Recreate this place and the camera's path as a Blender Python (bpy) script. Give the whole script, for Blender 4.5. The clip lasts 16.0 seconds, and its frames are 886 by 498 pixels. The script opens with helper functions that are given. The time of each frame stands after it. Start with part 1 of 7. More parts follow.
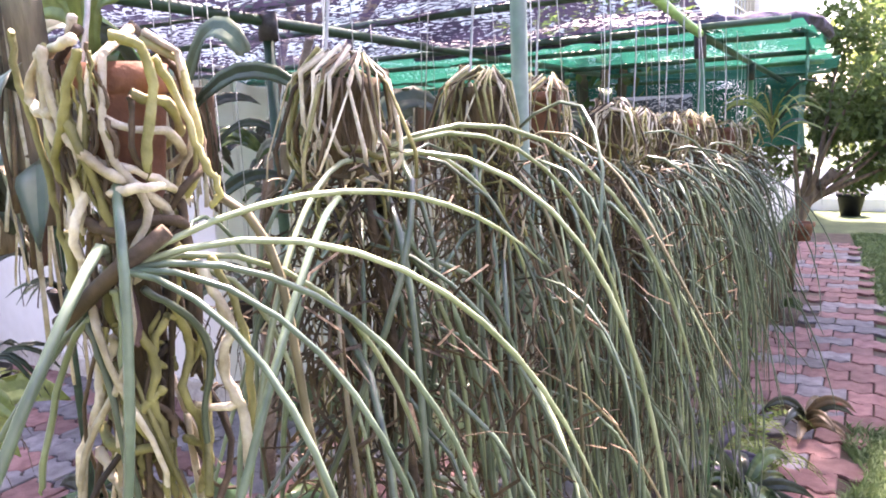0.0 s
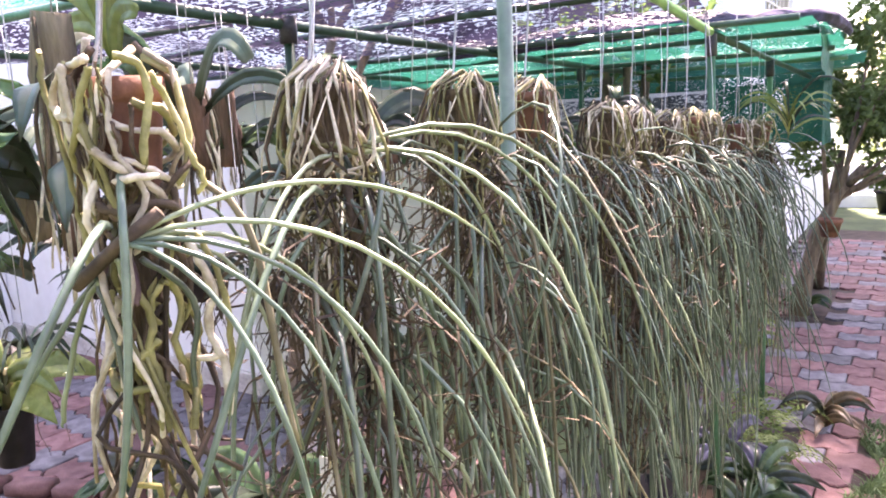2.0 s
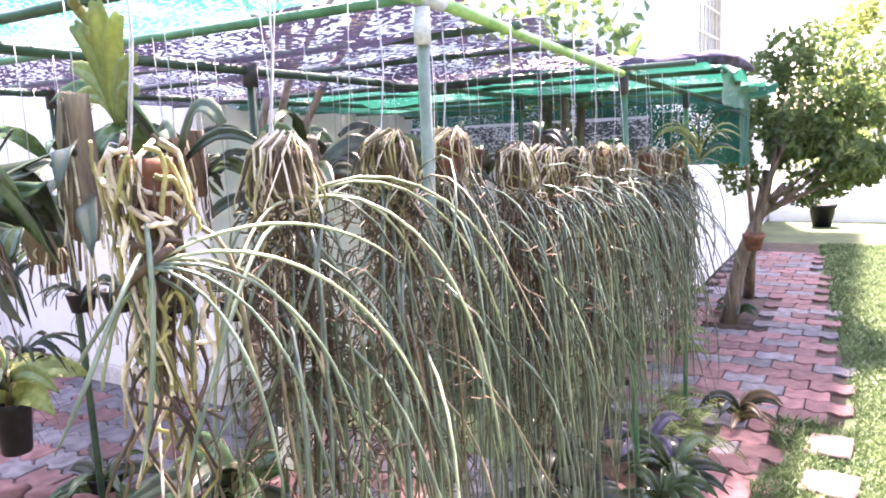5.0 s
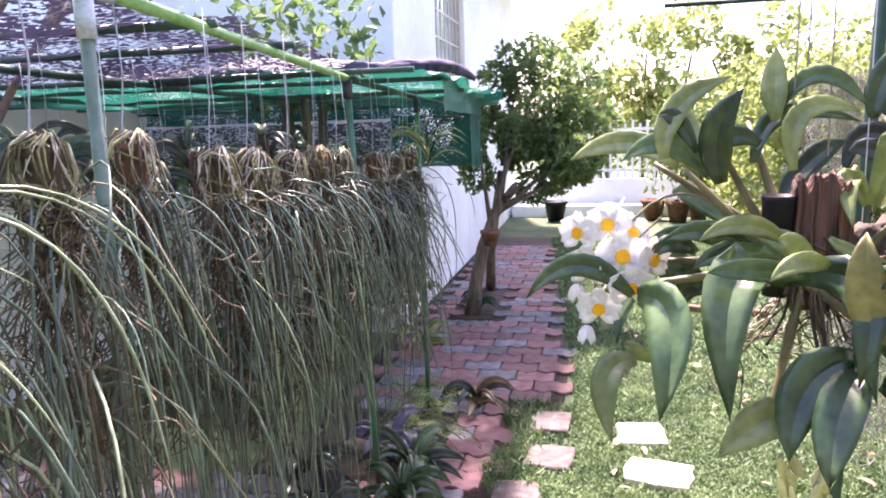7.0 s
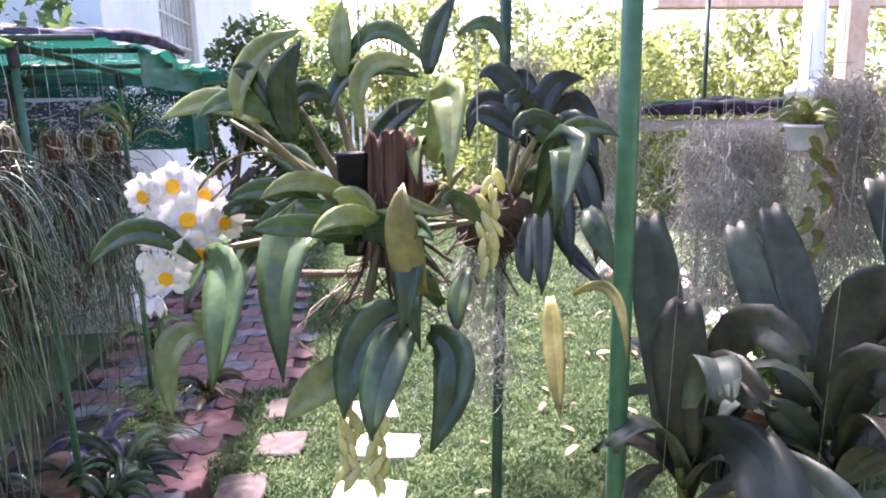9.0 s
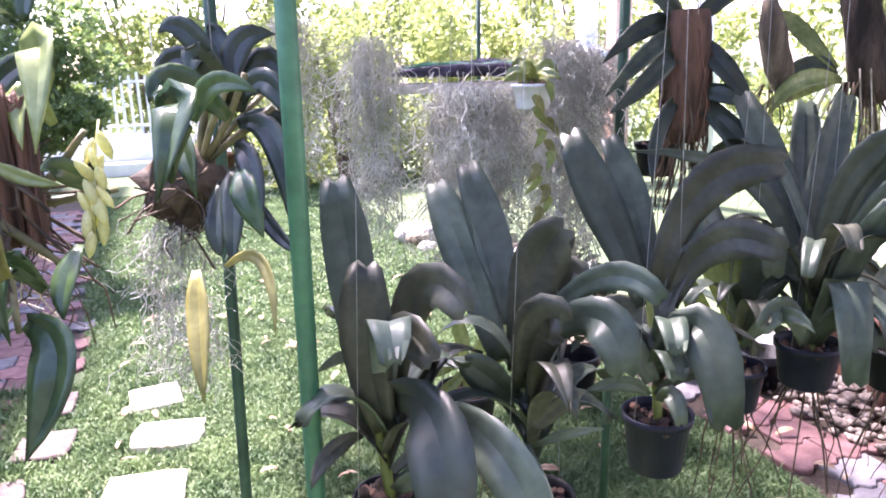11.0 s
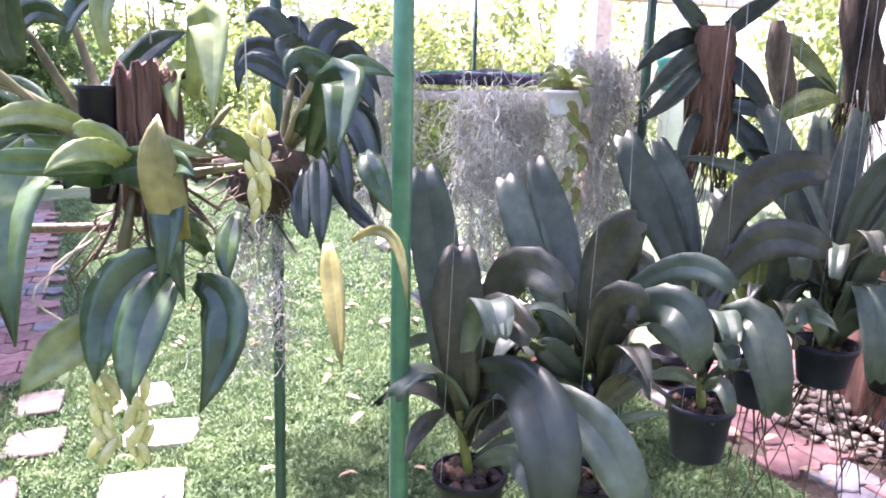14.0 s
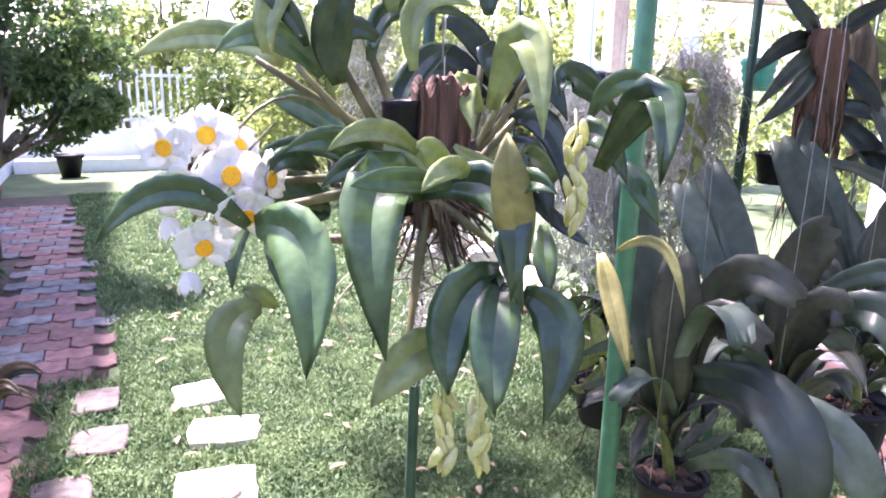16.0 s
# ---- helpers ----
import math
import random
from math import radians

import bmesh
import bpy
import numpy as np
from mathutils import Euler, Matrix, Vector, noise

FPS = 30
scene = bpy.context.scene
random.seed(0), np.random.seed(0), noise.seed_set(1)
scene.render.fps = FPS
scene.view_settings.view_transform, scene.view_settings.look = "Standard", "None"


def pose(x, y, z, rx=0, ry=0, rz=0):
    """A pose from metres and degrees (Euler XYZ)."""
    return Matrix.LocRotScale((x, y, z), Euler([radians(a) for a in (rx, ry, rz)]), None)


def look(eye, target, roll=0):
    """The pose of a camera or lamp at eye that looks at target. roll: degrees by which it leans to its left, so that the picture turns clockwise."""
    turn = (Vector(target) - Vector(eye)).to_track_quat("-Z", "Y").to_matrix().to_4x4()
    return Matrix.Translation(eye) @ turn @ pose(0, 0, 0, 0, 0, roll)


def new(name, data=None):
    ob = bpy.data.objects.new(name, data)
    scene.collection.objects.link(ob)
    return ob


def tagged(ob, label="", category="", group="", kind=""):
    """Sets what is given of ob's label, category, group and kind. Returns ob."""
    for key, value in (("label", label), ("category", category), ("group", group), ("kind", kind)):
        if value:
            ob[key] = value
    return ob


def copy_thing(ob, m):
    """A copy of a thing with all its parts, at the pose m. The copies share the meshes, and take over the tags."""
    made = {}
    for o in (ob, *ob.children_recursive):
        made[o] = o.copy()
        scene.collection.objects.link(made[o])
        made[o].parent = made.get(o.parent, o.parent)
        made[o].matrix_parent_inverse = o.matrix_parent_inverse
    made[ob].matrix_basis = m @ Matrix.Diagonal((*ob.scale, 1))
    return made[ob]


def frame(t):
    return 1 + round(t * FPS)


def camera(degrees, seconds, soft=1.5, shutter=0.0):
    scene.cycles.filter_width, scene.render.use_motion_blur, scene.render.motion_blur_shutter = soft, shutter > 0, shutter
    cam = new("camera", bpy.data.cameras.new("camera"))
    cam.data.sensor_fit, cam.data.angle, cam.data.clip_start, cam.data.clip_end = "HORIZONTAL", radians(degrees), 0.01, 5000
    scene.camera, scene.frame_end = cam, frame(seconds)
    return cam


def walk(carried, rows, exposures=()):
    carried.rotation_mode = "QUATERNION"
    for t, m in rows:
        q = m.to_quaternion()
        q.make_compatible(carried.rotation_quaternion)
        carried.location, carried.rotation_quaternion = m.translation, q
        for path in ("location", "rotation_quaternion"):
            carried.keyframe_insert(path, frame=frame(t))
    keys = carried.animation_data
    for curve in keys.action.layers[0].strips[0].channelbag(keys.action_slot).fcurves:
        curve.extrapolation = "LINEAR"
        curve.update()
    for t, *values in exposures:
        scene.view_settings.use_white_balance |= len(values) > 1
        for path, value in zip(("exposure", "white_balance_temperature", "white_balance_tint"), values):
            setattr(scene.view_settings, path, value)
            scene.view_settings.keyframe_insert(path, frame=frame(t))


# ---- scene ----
cam = camera(62.6, 16.0, soft=1.9)
ROWS = [
    (0.0, 0.456, -0.226, 1.469, 80.31, 2.60, 30.37),
    (0.5, 0.485, -0.229, 1.467, 81.81, 3.51, 35.06),
    (1.0, 0.524, -0.231, 1.468, 81.60, 3.63, 34.48),
    (1.5, 0.549, -0.238, 1.468, 81.30, 3.43, 34.93),
    (2.0, 0.560, -0.270, 1.469, 80.16, 2.76, 33.15),
    (2.5, 0.559, -0.369, 1.470, 80.61, 2.73, 30.93),
    (3.0, 0.571, -0.468, 1.486, 80.93, 2.98, 32.41),
    (5.5, 0.810, -0.481, 1.530, 81.07, 2.52, 27.97),
    (6.0, 0.833, -0.452, 1.538, 80.74, 2.28, 23.25),
    (6.5, 0.833, -0.420, 1.528, 80.67, 2.29, 14.37),
    (7.0, 0.891, -0.407, 1.525, 80.43, 1.84, 12.02),
    (7.5, 0.963, -0.387, 1.522, 80.81, 2.57, 9.20),
    (8.0, 1.004, -0.378, 1.511, 80.05, 3.46, 5.32),
    (8.5, 1.044, -0.371, 1.500, 79.67, 2.46, -0.03),
    (9.0, 1.091, -0.353, 1.486, 78.93, 1.20, -6.30),
    (9.5, 1.109, -0.329, 1.473, 79.03, 0.64, -12.76),
    (10.0, 1.168, -0.354, 1.490, 77.23, 1.52, -14.33),
    (12.5, 1.317, -0.324, 1.436, 76.53, 0.02, -29.42),
    (13.0, 1.266, -0.325, 1.437, 76.64, 0.16, -28.29),
    (13.5, 1.184, -0.317, 1.439, 76.68, -0.09, -24.81),
    (14.0, 1.101, -0.332, 1.448, 77.04, -0.84, -23.28),
    (14.5, 1.030, -0.316, 1.453, 77.24, -0.82, -22.19),
    (15.0, 0.949, -0.312, 1.456, 77.25, -0.33, -21.88),
    (15.5, 0.880, -0.298, 1.459, 76.80, 0.35, -23.37),
    (16.0, 0.832, -0.225, 1.464, 76.53, -0.93, -23.86),
]
EXPOSURES = [(0.0, 3.15, 7450, 38), (3.0, 3.15, 7500, 38), (5.5, 3.5, 7300, 39), (6.2, 3.35, 7100, 39), (7.2, 2.4, 6800, 38), (8.4, 2.2, 6600, 37), (9.5, 2.5, 6400, 37), (10.5, 2.75, 6300, 38), (12.5, 3.15, 6300, 39), (14.0, 3.0, 6250, 39), (16.0, 2.7, 6200, 39)]
walk(cam, [(t, pose(x, y, z, rx, ry, rz)) for t, x, y, z, rx, ry, rz in ROWS], EXPOSURES)

# ---- light: a bright hazy tropical day, the sun high over the lawn ----
world = bpy.data.worlds.new("sky")
scene.world = world
world.use_nodes = True
wn, wl = world.node_tree.nodes, world.node_tree.links
sky = wn.new("ShaderNodeTexSky")
sky.sky_type, sky.sun_disc = "NISHITA", False
sky.sun_elevation, sky.sun_rotation = radians(61), radians(342)
sky.air_density, sky.dust_density, sky.ozone_density = 1.0, 2.0, 2.0
wn["Background"].inputs["Strength"].default_value = 0.14
wl.new(sky.outputs[0], wn["Background"].inputs["Color"])
sun = new("sun", bpy.data.lights.new("sun", "SUN"))
sun.data.energy, sun.data.angle, sun.data.color = 4.8, radians(3), (1.0, 0.96, 0.90)
sun.matrix_world = look((-1.9, 5.75, 11.0), (0, 0, 0))

# ---- materials ----


def mat(name, one, two, scale=20.0, rough=0.6, bump=0.2, metal=0.0, fine=6.0, vary=0.0, third=None, stretch=(1, 1, 1), spec=0.5, trans=0.0):
    """A noisy surface: two colours mixed by coarse noise, grain at a finer scale, relief, and a shift per object."""
    m = bpy.data.materials.new(name)
    m.use_nodes = True
    n, l = m.node_tree.nodes, m.node_tree.links
    b = n["Principled BSDF"]
    tc = n.new("ShaderNodeTexCoord")
    mp = n.new("ShaderNodeMapping")
    mp.inputs["Scale"].default_value = stretch
    geo = n.new("ShaderNodeNewGeometry")
    l.new(geo.outputs["Position"], mp.inputs["Vector"])
    a = n.new("ShaderNodeTexNoise")
    a.inputs["Scale"].default_value, a.inputs["Detail"].default_value = scale, 5
    f = n.new("ShaderNodeTexNoise")
    f.inputs["Scale"].default_value, f.inputs["Detail"].default_value = scale * fine, 4
    l.new(mp.outputs[0], a.inputs["Vector"])
    l.new(mp.outputs[0], f.inputs["Vector"])
    ramp = n.new("ShaderNodeValToRGB")
    e = ramp.color_ramp.elements
    e[0].position, e[0].color = 0.36, (*one, 1)
    e[1].position, e[1].color = 0.64, (*two, 1)
    if third:
        x = e.new(0.74)
        x.color = (*third, 1)
    l.new(a.outputs["Fac"], ramp.inputs["Fac"])
    mix = n.new("ShaderNodeMix")
    mix.data_type, mix.blend_type = "RGBA", "OVERLAY"
    mix.inputs[0].default_value = 0.45
    l.new(ramp.outputs["Color"], mix.inputs[6])
    l.new(f.outputs["Fac"], mix.inputs[7])
    out = mix.outputs[2]
    if vary:
        oi = n.new("ShaderNodeObjectInfo")
        hs = n.new("ShaderNodeHueSaturation")
        mr = n.new("ShaderNodeMapRange")
        mr.inputs[3].default_value, mr.inputs[4].default_value = 1 - vary, 1 + vary
        l.new(oi.outputs["Random"], mr.inputs[0])
        l.new(mr.outputs[0], hs.inputs["Value"])
        l.new(out, hs.inputs["Color"])
        out = hs.outputs[0]
    l.new(out, b.inputs["Base Color"])
    b.inputs["Roughness"].default_value, b.inputs["Metallic"].default_value = rough, metal
    b.inputs["Specular IOR Level"].default_value = spec
    if bump:
        bp = n.new("ShaderNodeBump")
        bp.inputs["Strength"].default_value, bp.inputs["Distance"].default_value = bump, 0.004
        l.new(f.outputs["Fac"], bp.inputs["Height"])
        l.new(bp.outputs[0], b.inputs["Normal"])
    if trans:
        tr = n.new("ShaderNodeBsdfTranslucent")
        ms = n.new("ShaderNodeMixShader")
        ms.inputs[0].default_value = trans
        l.new(out, tr.inputs["Color"])
        l.new(b.outputs[0], ms.inputs[1])
        l.new(tr.outputs[0], ms.inputs[2])
        l.new(ms.outputs[0], n["Material Output"].inputs["Surface"])
    return m


def net_mat(name, one, two, cover, scale=70.0):
    """Knitted shade cloth: bands of yarn with gaps that let the light through."""
    m = mat(name, one, two, 3.0, 0.6, 0.3)
    n, l = m.node_tree.nodes, m.node_tree.links
    geo = n.new("ShaderNodeNewGeometry")
    mp = n.new("ShaderNodeMapping")
    mp.inputs["Scale"].default_value = (scale, scale * 2.2, scale * 2.2)
    l.new(geo.outputs["Position"], mp.inputs["Vector"])
    a = n.new("ShaderNodeTexNoise")
    a.inputs["Scale"].default_value, a.inputs["Detail"].default_value = 1.0, 2
    l.new(mp.outputs[0], a.inputs["Vector"])
    big = n.new("ShaderNodeTexNoise")
    big.inputs["Scale"].default_value = 5.0
    l.new(geo.outputs["Position"], big.inputs["Vector"])
    add = n.new("ShaderNodeMath")
    add.operation = "MULTIPLY_ADD"
    l.new(big.outputs["Fac"], add.inputs[0])
    add.inputs[1].default_value = 0.45
    l.new(a.outputs["Fac"], add.inputs[2])
    th = n.new("ShaderNodeMath")
    th.operation = "GREATER_THAN"
    th.inputs[1].default_value = 0.42 + cover
    l.new(add.outputs[0], th.inputs[0])
    tp = n.new("ShaderNodeBsdfTransparent")
    ms = n.new("ShaderNodeMixShader")
    l.new(th.outputs[0], ms.inputs[0])
    tl = n.new("ShaderNodeBsdfTranslucent")
    tl.inputs["Color"].default_value = (*two, 1)
    m2 = n.new("ShaderNodeMixShader")
    m2.inputs[0].default_value = 0.22
    l.new(n["Principled BSDF"].outputs[0], m2.inputs[1])
    l.new(tl.outputs[0], m2.inputs[2])
    l.new(m2.outputs[0], ms.inputs[1])
    l.new(tp.outputs[0], ms.inputs[2])
    l.new(ms.outputs[0], n["Material Output"].inputs["Surface"])
    return m


M_LAWN = mat("lawn_soil", (0.045, 0.075, 0.03), (0.09, 0.125, 0.05), 3.0, 0.9, 0.6, fine=30, third=(0.13, 0.11, 0.06))
M_GRASS = mat("grass_blade", (0.065, 0.120, 0.050), (0.175, 0.255, 0.112), 5.0, 0.6, 0.0, trans=0.35, spec=0.3)
M_SOIL = mat("damp_soil", (0.035, 0.024, 0.017), (0.08, 0.055, 0.04), 12.0, 0.95, 0.8)
M_PAVER = mat("paver", (0.15, 0.068, 0.066), (0.24, 0.125, 0.122), 14.0, 0.8, 0.5, fine=12, vary=0.32)
M_PAVER_GREY = mat("paver_grey", (0.105, 0.093, 0.105), (0.19, 0.178, 0.19), 14.0, 0.8, 0.5, fine=12, vary=0.3)
M_STONE = mat("pale_stepping_stone", (0.50, 0.45, 0.40), (0.68, 0.62, 0.56), 16.0, 0.8, 0.4)
M_STONE_PINK = mat("worn_pink_slab", (0.065, 0.046, 0.042), (0.12, 0.092, 0.086), 22.0, 0.85, 0.5, third=(0.20, 0.175, 0.16))
M_PLASTER = mat("white_plaster", (0.82, 0.81, 0.79), (0.88, 0.88, 0.87), 2.0, 0.85, 0.15)
M_PLASTER_DIRT = mat("stained_plaster", (0.50, 0.46, 0.42), (0.70, 0.67, 0.63), 7.0, 0.9, 0.3)
# for the added wall behind the camera, dark so it bounces little sun
M_SKY_BLOCK = mat("dark_sky_block", (0.07, 0.085, 0.075), (0.13, 0.145, 0.13), 3.0, 0.9, 0.3)
M_PINK = mat("salmon_paint", (0.68, 0.45, 0.36), (0.78, 0.56, 0.46), 2.0, 0.8, 0.1)
M_GREEN_PIPE = mat("green_pipe", (0.035, 0.13, 0.07), (0.06, 0.20, 0.10), 10.0, 0.38, 0.1)
M_LIGHT_PIPE = mat("light_green_pipe", (0.16, 0.36, 0.10), (0.26, 0.48, 0.17), 10.0, 0.4, 0.1)
M_GREY_PIPE = mat("grey_green_pipe", (0.09, 0.15, 0.11), (0.16, 0.22, 0.17), 10.0, 0.45, 0.1)
M_DARK_PIPE = mat("dark_green_pipe", (0.012, 0.045, 0.028), (0.03, 0.085, 0.05), 10.0, 0.45, 0.1)
M_RUST = mat("dark_joint", (0.02, 0.02, 0.022), (0.05, 0.05, 0.05), 30.0, 0.6, 0.2)
M_PVC = mat("grey_elbow", (0.40, 0.44, 0.46), (0.52, 0.56, 0.58), 20.0, 0.5, 0.1)
M_NET_GREEN = net_mat("green_shade_net", (0.01, 0.19, 0.12), (0.02, 0.33, 0.22), 0.29)
M_NET_BLACK = net_mat("dark_shade_net", (0.010, 0.010, 0.017), (0.032, 0.029, 0.060), 0.335, 45.0)
M_NET_OVER = net_mat("open_dark_net", (0.02, 0.022, 0.026), (0.06, 0.065, 0.07), 0.37, 35.0)
M_NET_SKIRT = net_mat("thick_green_net", (0.004, 0.075, 0.052), (0.008, 0.17, 0.12), 0.42)
M_NET_CURTAIN = net_mat("grey_net_curtain", (0.05, 0.06, 0.08), (0.15, 0.17, 0.20), 0.33, 40.0)
M_NET_ROLL = mat("rolled_dark_net", (0.02, 0.018, 0.032), (0.075, 0.06, 0.12), 26.0, 0.8, 0.8)
M_NET_GREEN_ROLL = mat("rolled_green_net", (0.02, 0.10, 0.05), (0.05, 0.20, 0.11), 26.0, 0.8, 0.6)
M_TERRACOTTA = mat("terracotta", (0.11, 0.045, 0.027), (0.23, 0.10, 0.062), 18.0, 0.85, 0.4, third=(0.19, 0.13, 0.09))
M_ROOT = mat("aerial_root", (0.30, 0.25, 0.16), (0.68, 0.62, 0.50), 26.0, 0.65, 0.7, vary=0.3, third=(0.26, 0.25, 0.09))
M_ROOT_OLIVE = mat("olive_root", (0.10, 0.095, 0.03), (0.30, 0.28, 0.11), 20.0, 0.65, 0.6, vary=0.35, third=(0.42, 0.36, 0.22))
M_ROOT_DARK = mat("brown_root", (0.035, 0.024, 0.016), (0.12, 0.082, 0.05), 26.0, 0.85, 0.5, vary=0.3)
M_NODE = mat("purple_stem", (0.045, 0.02, 0.032), (0.13, 0.075, 0.085), 30.0, 0.6, 0.4)
M_TERETE = mat("terete_leaf", (0.048, 0.078, 0.053), (0.132, 0.184, 0.128), 14.0, 0.30, 0.12, vary=0.4, third=(0.33, 0.38, 0.31), spec=0.6)
M_TERETE_PALE = mat("pale_terete_leaf", (0.17, 0.22, 0.12), (0.32, 0.38, 0.24), 12.0, 0.32, 0.12, vary=0.25, spec=0.6)
M_TERETE_OLD = mat("old_terete_leaf", (0.12, 0.105, 0.06), (0.27, 0.235, 0.15), 14.0, 0.55, 0.15, vary=0.3)
M_VANDA = mat("strap_leaf", (0.040, 0.060, 0.042), (0.105, 0.132, 0.094), 9.0, 0.40, 0.10, vary=0.45, trans=0.14, spec=0.45, third=(0.16, 0.18, 0.14))
M_VANDA_BROWN = mat("weathered_strap_leaf", (0.042, 0.046, 0.030), (0.095, 0.098, 0.068), 16.0, 0.44, 0.10, vary=0.35, trans=0.14, spec=0.45)
M_VANDA_YELLOW = mat("yellow_green_leaf", (0.17, 0.21, 0.045), (0.28, 0.32, 0.09), 14.0, 0.4, 0.1, vary=0.2, trans=0.2)
M_CANE_LEAF = mat("cane_leaf", (0.030, 0.068, 0.026), (0.095, 0.155, 0.062), 14.0, 0.2, 0.08, vary=0.45, trans=0.25, spec=0.6)
M_CANE_LEAF_PALE = mat("pale_cane_leaf", (0.17, 0.22, 0.075), (0.30, 0.35, 0.14), 14.0, 0.26, 0.1, vary=0.2, trans=0.25)
M_CANE_LEAF_DRY = mat("yellowing_cane_leaf", (0.20, 0.19, 0.055), (0.33, 0.31, 0.115), 18.0, 0.42, 0.1, vary=0.2, trans=0.3)
M_DARK_LEAF = mat("dark_leaf", (0.014, 0.024, 0.015), (0.040, 0.058, 0.036), 18.0, 0.32, 0.1, vary=0.3, trans=0.1, spec=0.5)
M_CANE = mat("orchid_cane", (0.075, 0.07, 0.028), (0.175, 0.155, 0.065), 20.0, 0.5, 0.2, vary=0.3)
M_BARK = mat("fibrous_wood", (0.055, 0.03, 0.021), (0.17, 0.09, 0.06), 30.0, 0.9, 1.0, stretch=(1, 1, 0.18))
M_SLAB = mat("split_brown_wood", (0.05, 0.026, 0.018), (0.20, 0.105, 0.075), 60.0, 0.85, 1.0, stretch=(1.6, 1, 0.09))
M_LOG = mat("grey_wood", (0.09, 0.068, 0.05), (0.22, 0.17, 0.12), 26.0, 0.9, 1.0, stretch=(1, 1, 0.2))
M_DEADWOOD = mat("dark_dead_wood", (0.022, 0.016, 0.013), (0.085, 0.06, 0.046), 24.0, 0.9, 1.0, stretch=(1, 1, 0.25))
M_MULCH = mat("inner_fibre", (0.05, 0.034, 0.02), (0.15, 0.105, 0.06), 40.0, 0.95, 1.0, stretch=(1, 1, 0.3))
M_TRUNK = mat("brown_trunk", (0.05, 0.022, 0.014), (0.17, 0.078, 0.05), 22.0, 0.9, 1.0, stretch=(1, 1, 0.2), third=(0.24, 0.14, 0.10))
M_BRANCH = mat("branch_bark", (0.16, 0.125, 0.10), (0.30, 0.25, 0.21), 16.0, 0.9, 0.6)
M_BLACK_POT = mat("black_plastic", (0.004, 0.004, 0.006), (0.010, 0.010, 0.014), 30.0, 0.5, 0.1, spec=0.25)
M_BLUE_POT = mat("blue_black_plastic", (0.006, 0.007, 0.018), (0.012, 0.013, 0.030), 30.0, 0.45, 0.1, spec=0.3)
M_WHITE_POT = mat("white_plastic", (0.66, 0.68, 0.72), (0.78, 0.79, 0.80), 30.0, 0.45, 0.1)
M_MINT = mat("mint_plastic", (0.05, 0.38, 0.27), (0.08, 0.48, 0.35), 30.0, 0.4, 0.1)
M_WIRE = mat("galvanised_wire", (0.30, 0.30, 0.31), (0.44, 0.44, 0.45), 40.0, 0.4, 0.1, metal=0.4)
M_CORD = mat("white_cord", (0.66, 0.68, 0.70), (0.80, 0.80, 0.80), 60.0, 0.7, 0.1)
M_MOSS = mat("spanish_moss", (0.38, 0.385, 0.35), (0.70, 0.70, 0.665), 9.0, 0.85, 0.0, third=(0.76, 0.76, 0.73), trans=0.5)
M_PETAL = mat("white_petal", (0.84, 0.83, 0.80), (0.89, 0.88, 0.85), 40.0, 0.5, 0.1, trans=0.3)
M_LIP = mat("orange_lip", (0.85, 0.36, 0.0), (0.90, 0.50, 0.01), 60.0, 0.6, 0.3)
M_BUD = mat("pale_yellow_bud", (0.56, 0.56, 0.20), (0.72, 0.70, 0.36), 40.0, 0.55, 0.2, vary=0.15, trans=0.25)
M_TREE_LEAF = mat("tree_foliage", (0.06, 0.115, 0.035), (0.18, 0.26, 0.085), 5.0, 0.42, 0.0, trans=0.5)
M_HEDGE_LEAF = mat("hedge_foliage", (0.17, 0.22, 0.065), (0.37, 0.43, 0.15), 3.0, 0.5, 0.0, trans=0.6)
M_DRY_LEAF = mat("dry_leaf", (0.26, 0.15, 0.085), (0.46, 0.33, 0.22), 30.0, 0.8, 0.3, vary=0.4)
M_GRAVEL = mat("river_pebble", (0.13, 0.10, 0.08), (0.27, 0.22, 0.19), 40.0, 0.75, 0.3, vary=0.4)
M_TAG = mat("paper_tag", (0.74, 0.74, 0.76), (0.80, 0.80, 0.82), 40.0, 0.7, 0.0)
M_GRILLE = mat("cream_steel", (0.52, 0.46, 0.38), (0.60, 0.54, 0.46), 20.0, 0.5, 0.1)
M_GLASS_DARK = mat("window_glass", (0.42, 0.46, 0.50), (0.52, 0.56, 0.60), 2.0, 0.08, 0.0)

# ---- mesh helpers ----
V = Vector


def part(name, bm, material, parent=None, label="", smooth=True):
    """Links a bmesh as one mesh object, under a thing or part where one is given."""
    me = bpy.data.meshes.new(name)
    bm.to_mesh(me)
    bm.free()
    me.materials.append(material)
    if smooth:
        me.polygons.foreach_set("use_smooth", [True] * len(me.polygons))
    ob = new(name, me)
    if parent:
        ob.parent = parent
    if label:
        ob["label"] = label
    return ob


def thing(name, label, category, at=(0, 0, 0), group="", kind=""):
    """An Empty at the base of a thing; its parts are placed relative to it."""
    ob = new(name)
    ob.empty_display_size = 0.05
    ob.location = at
    return tagged(ob, label, category, group, kind)


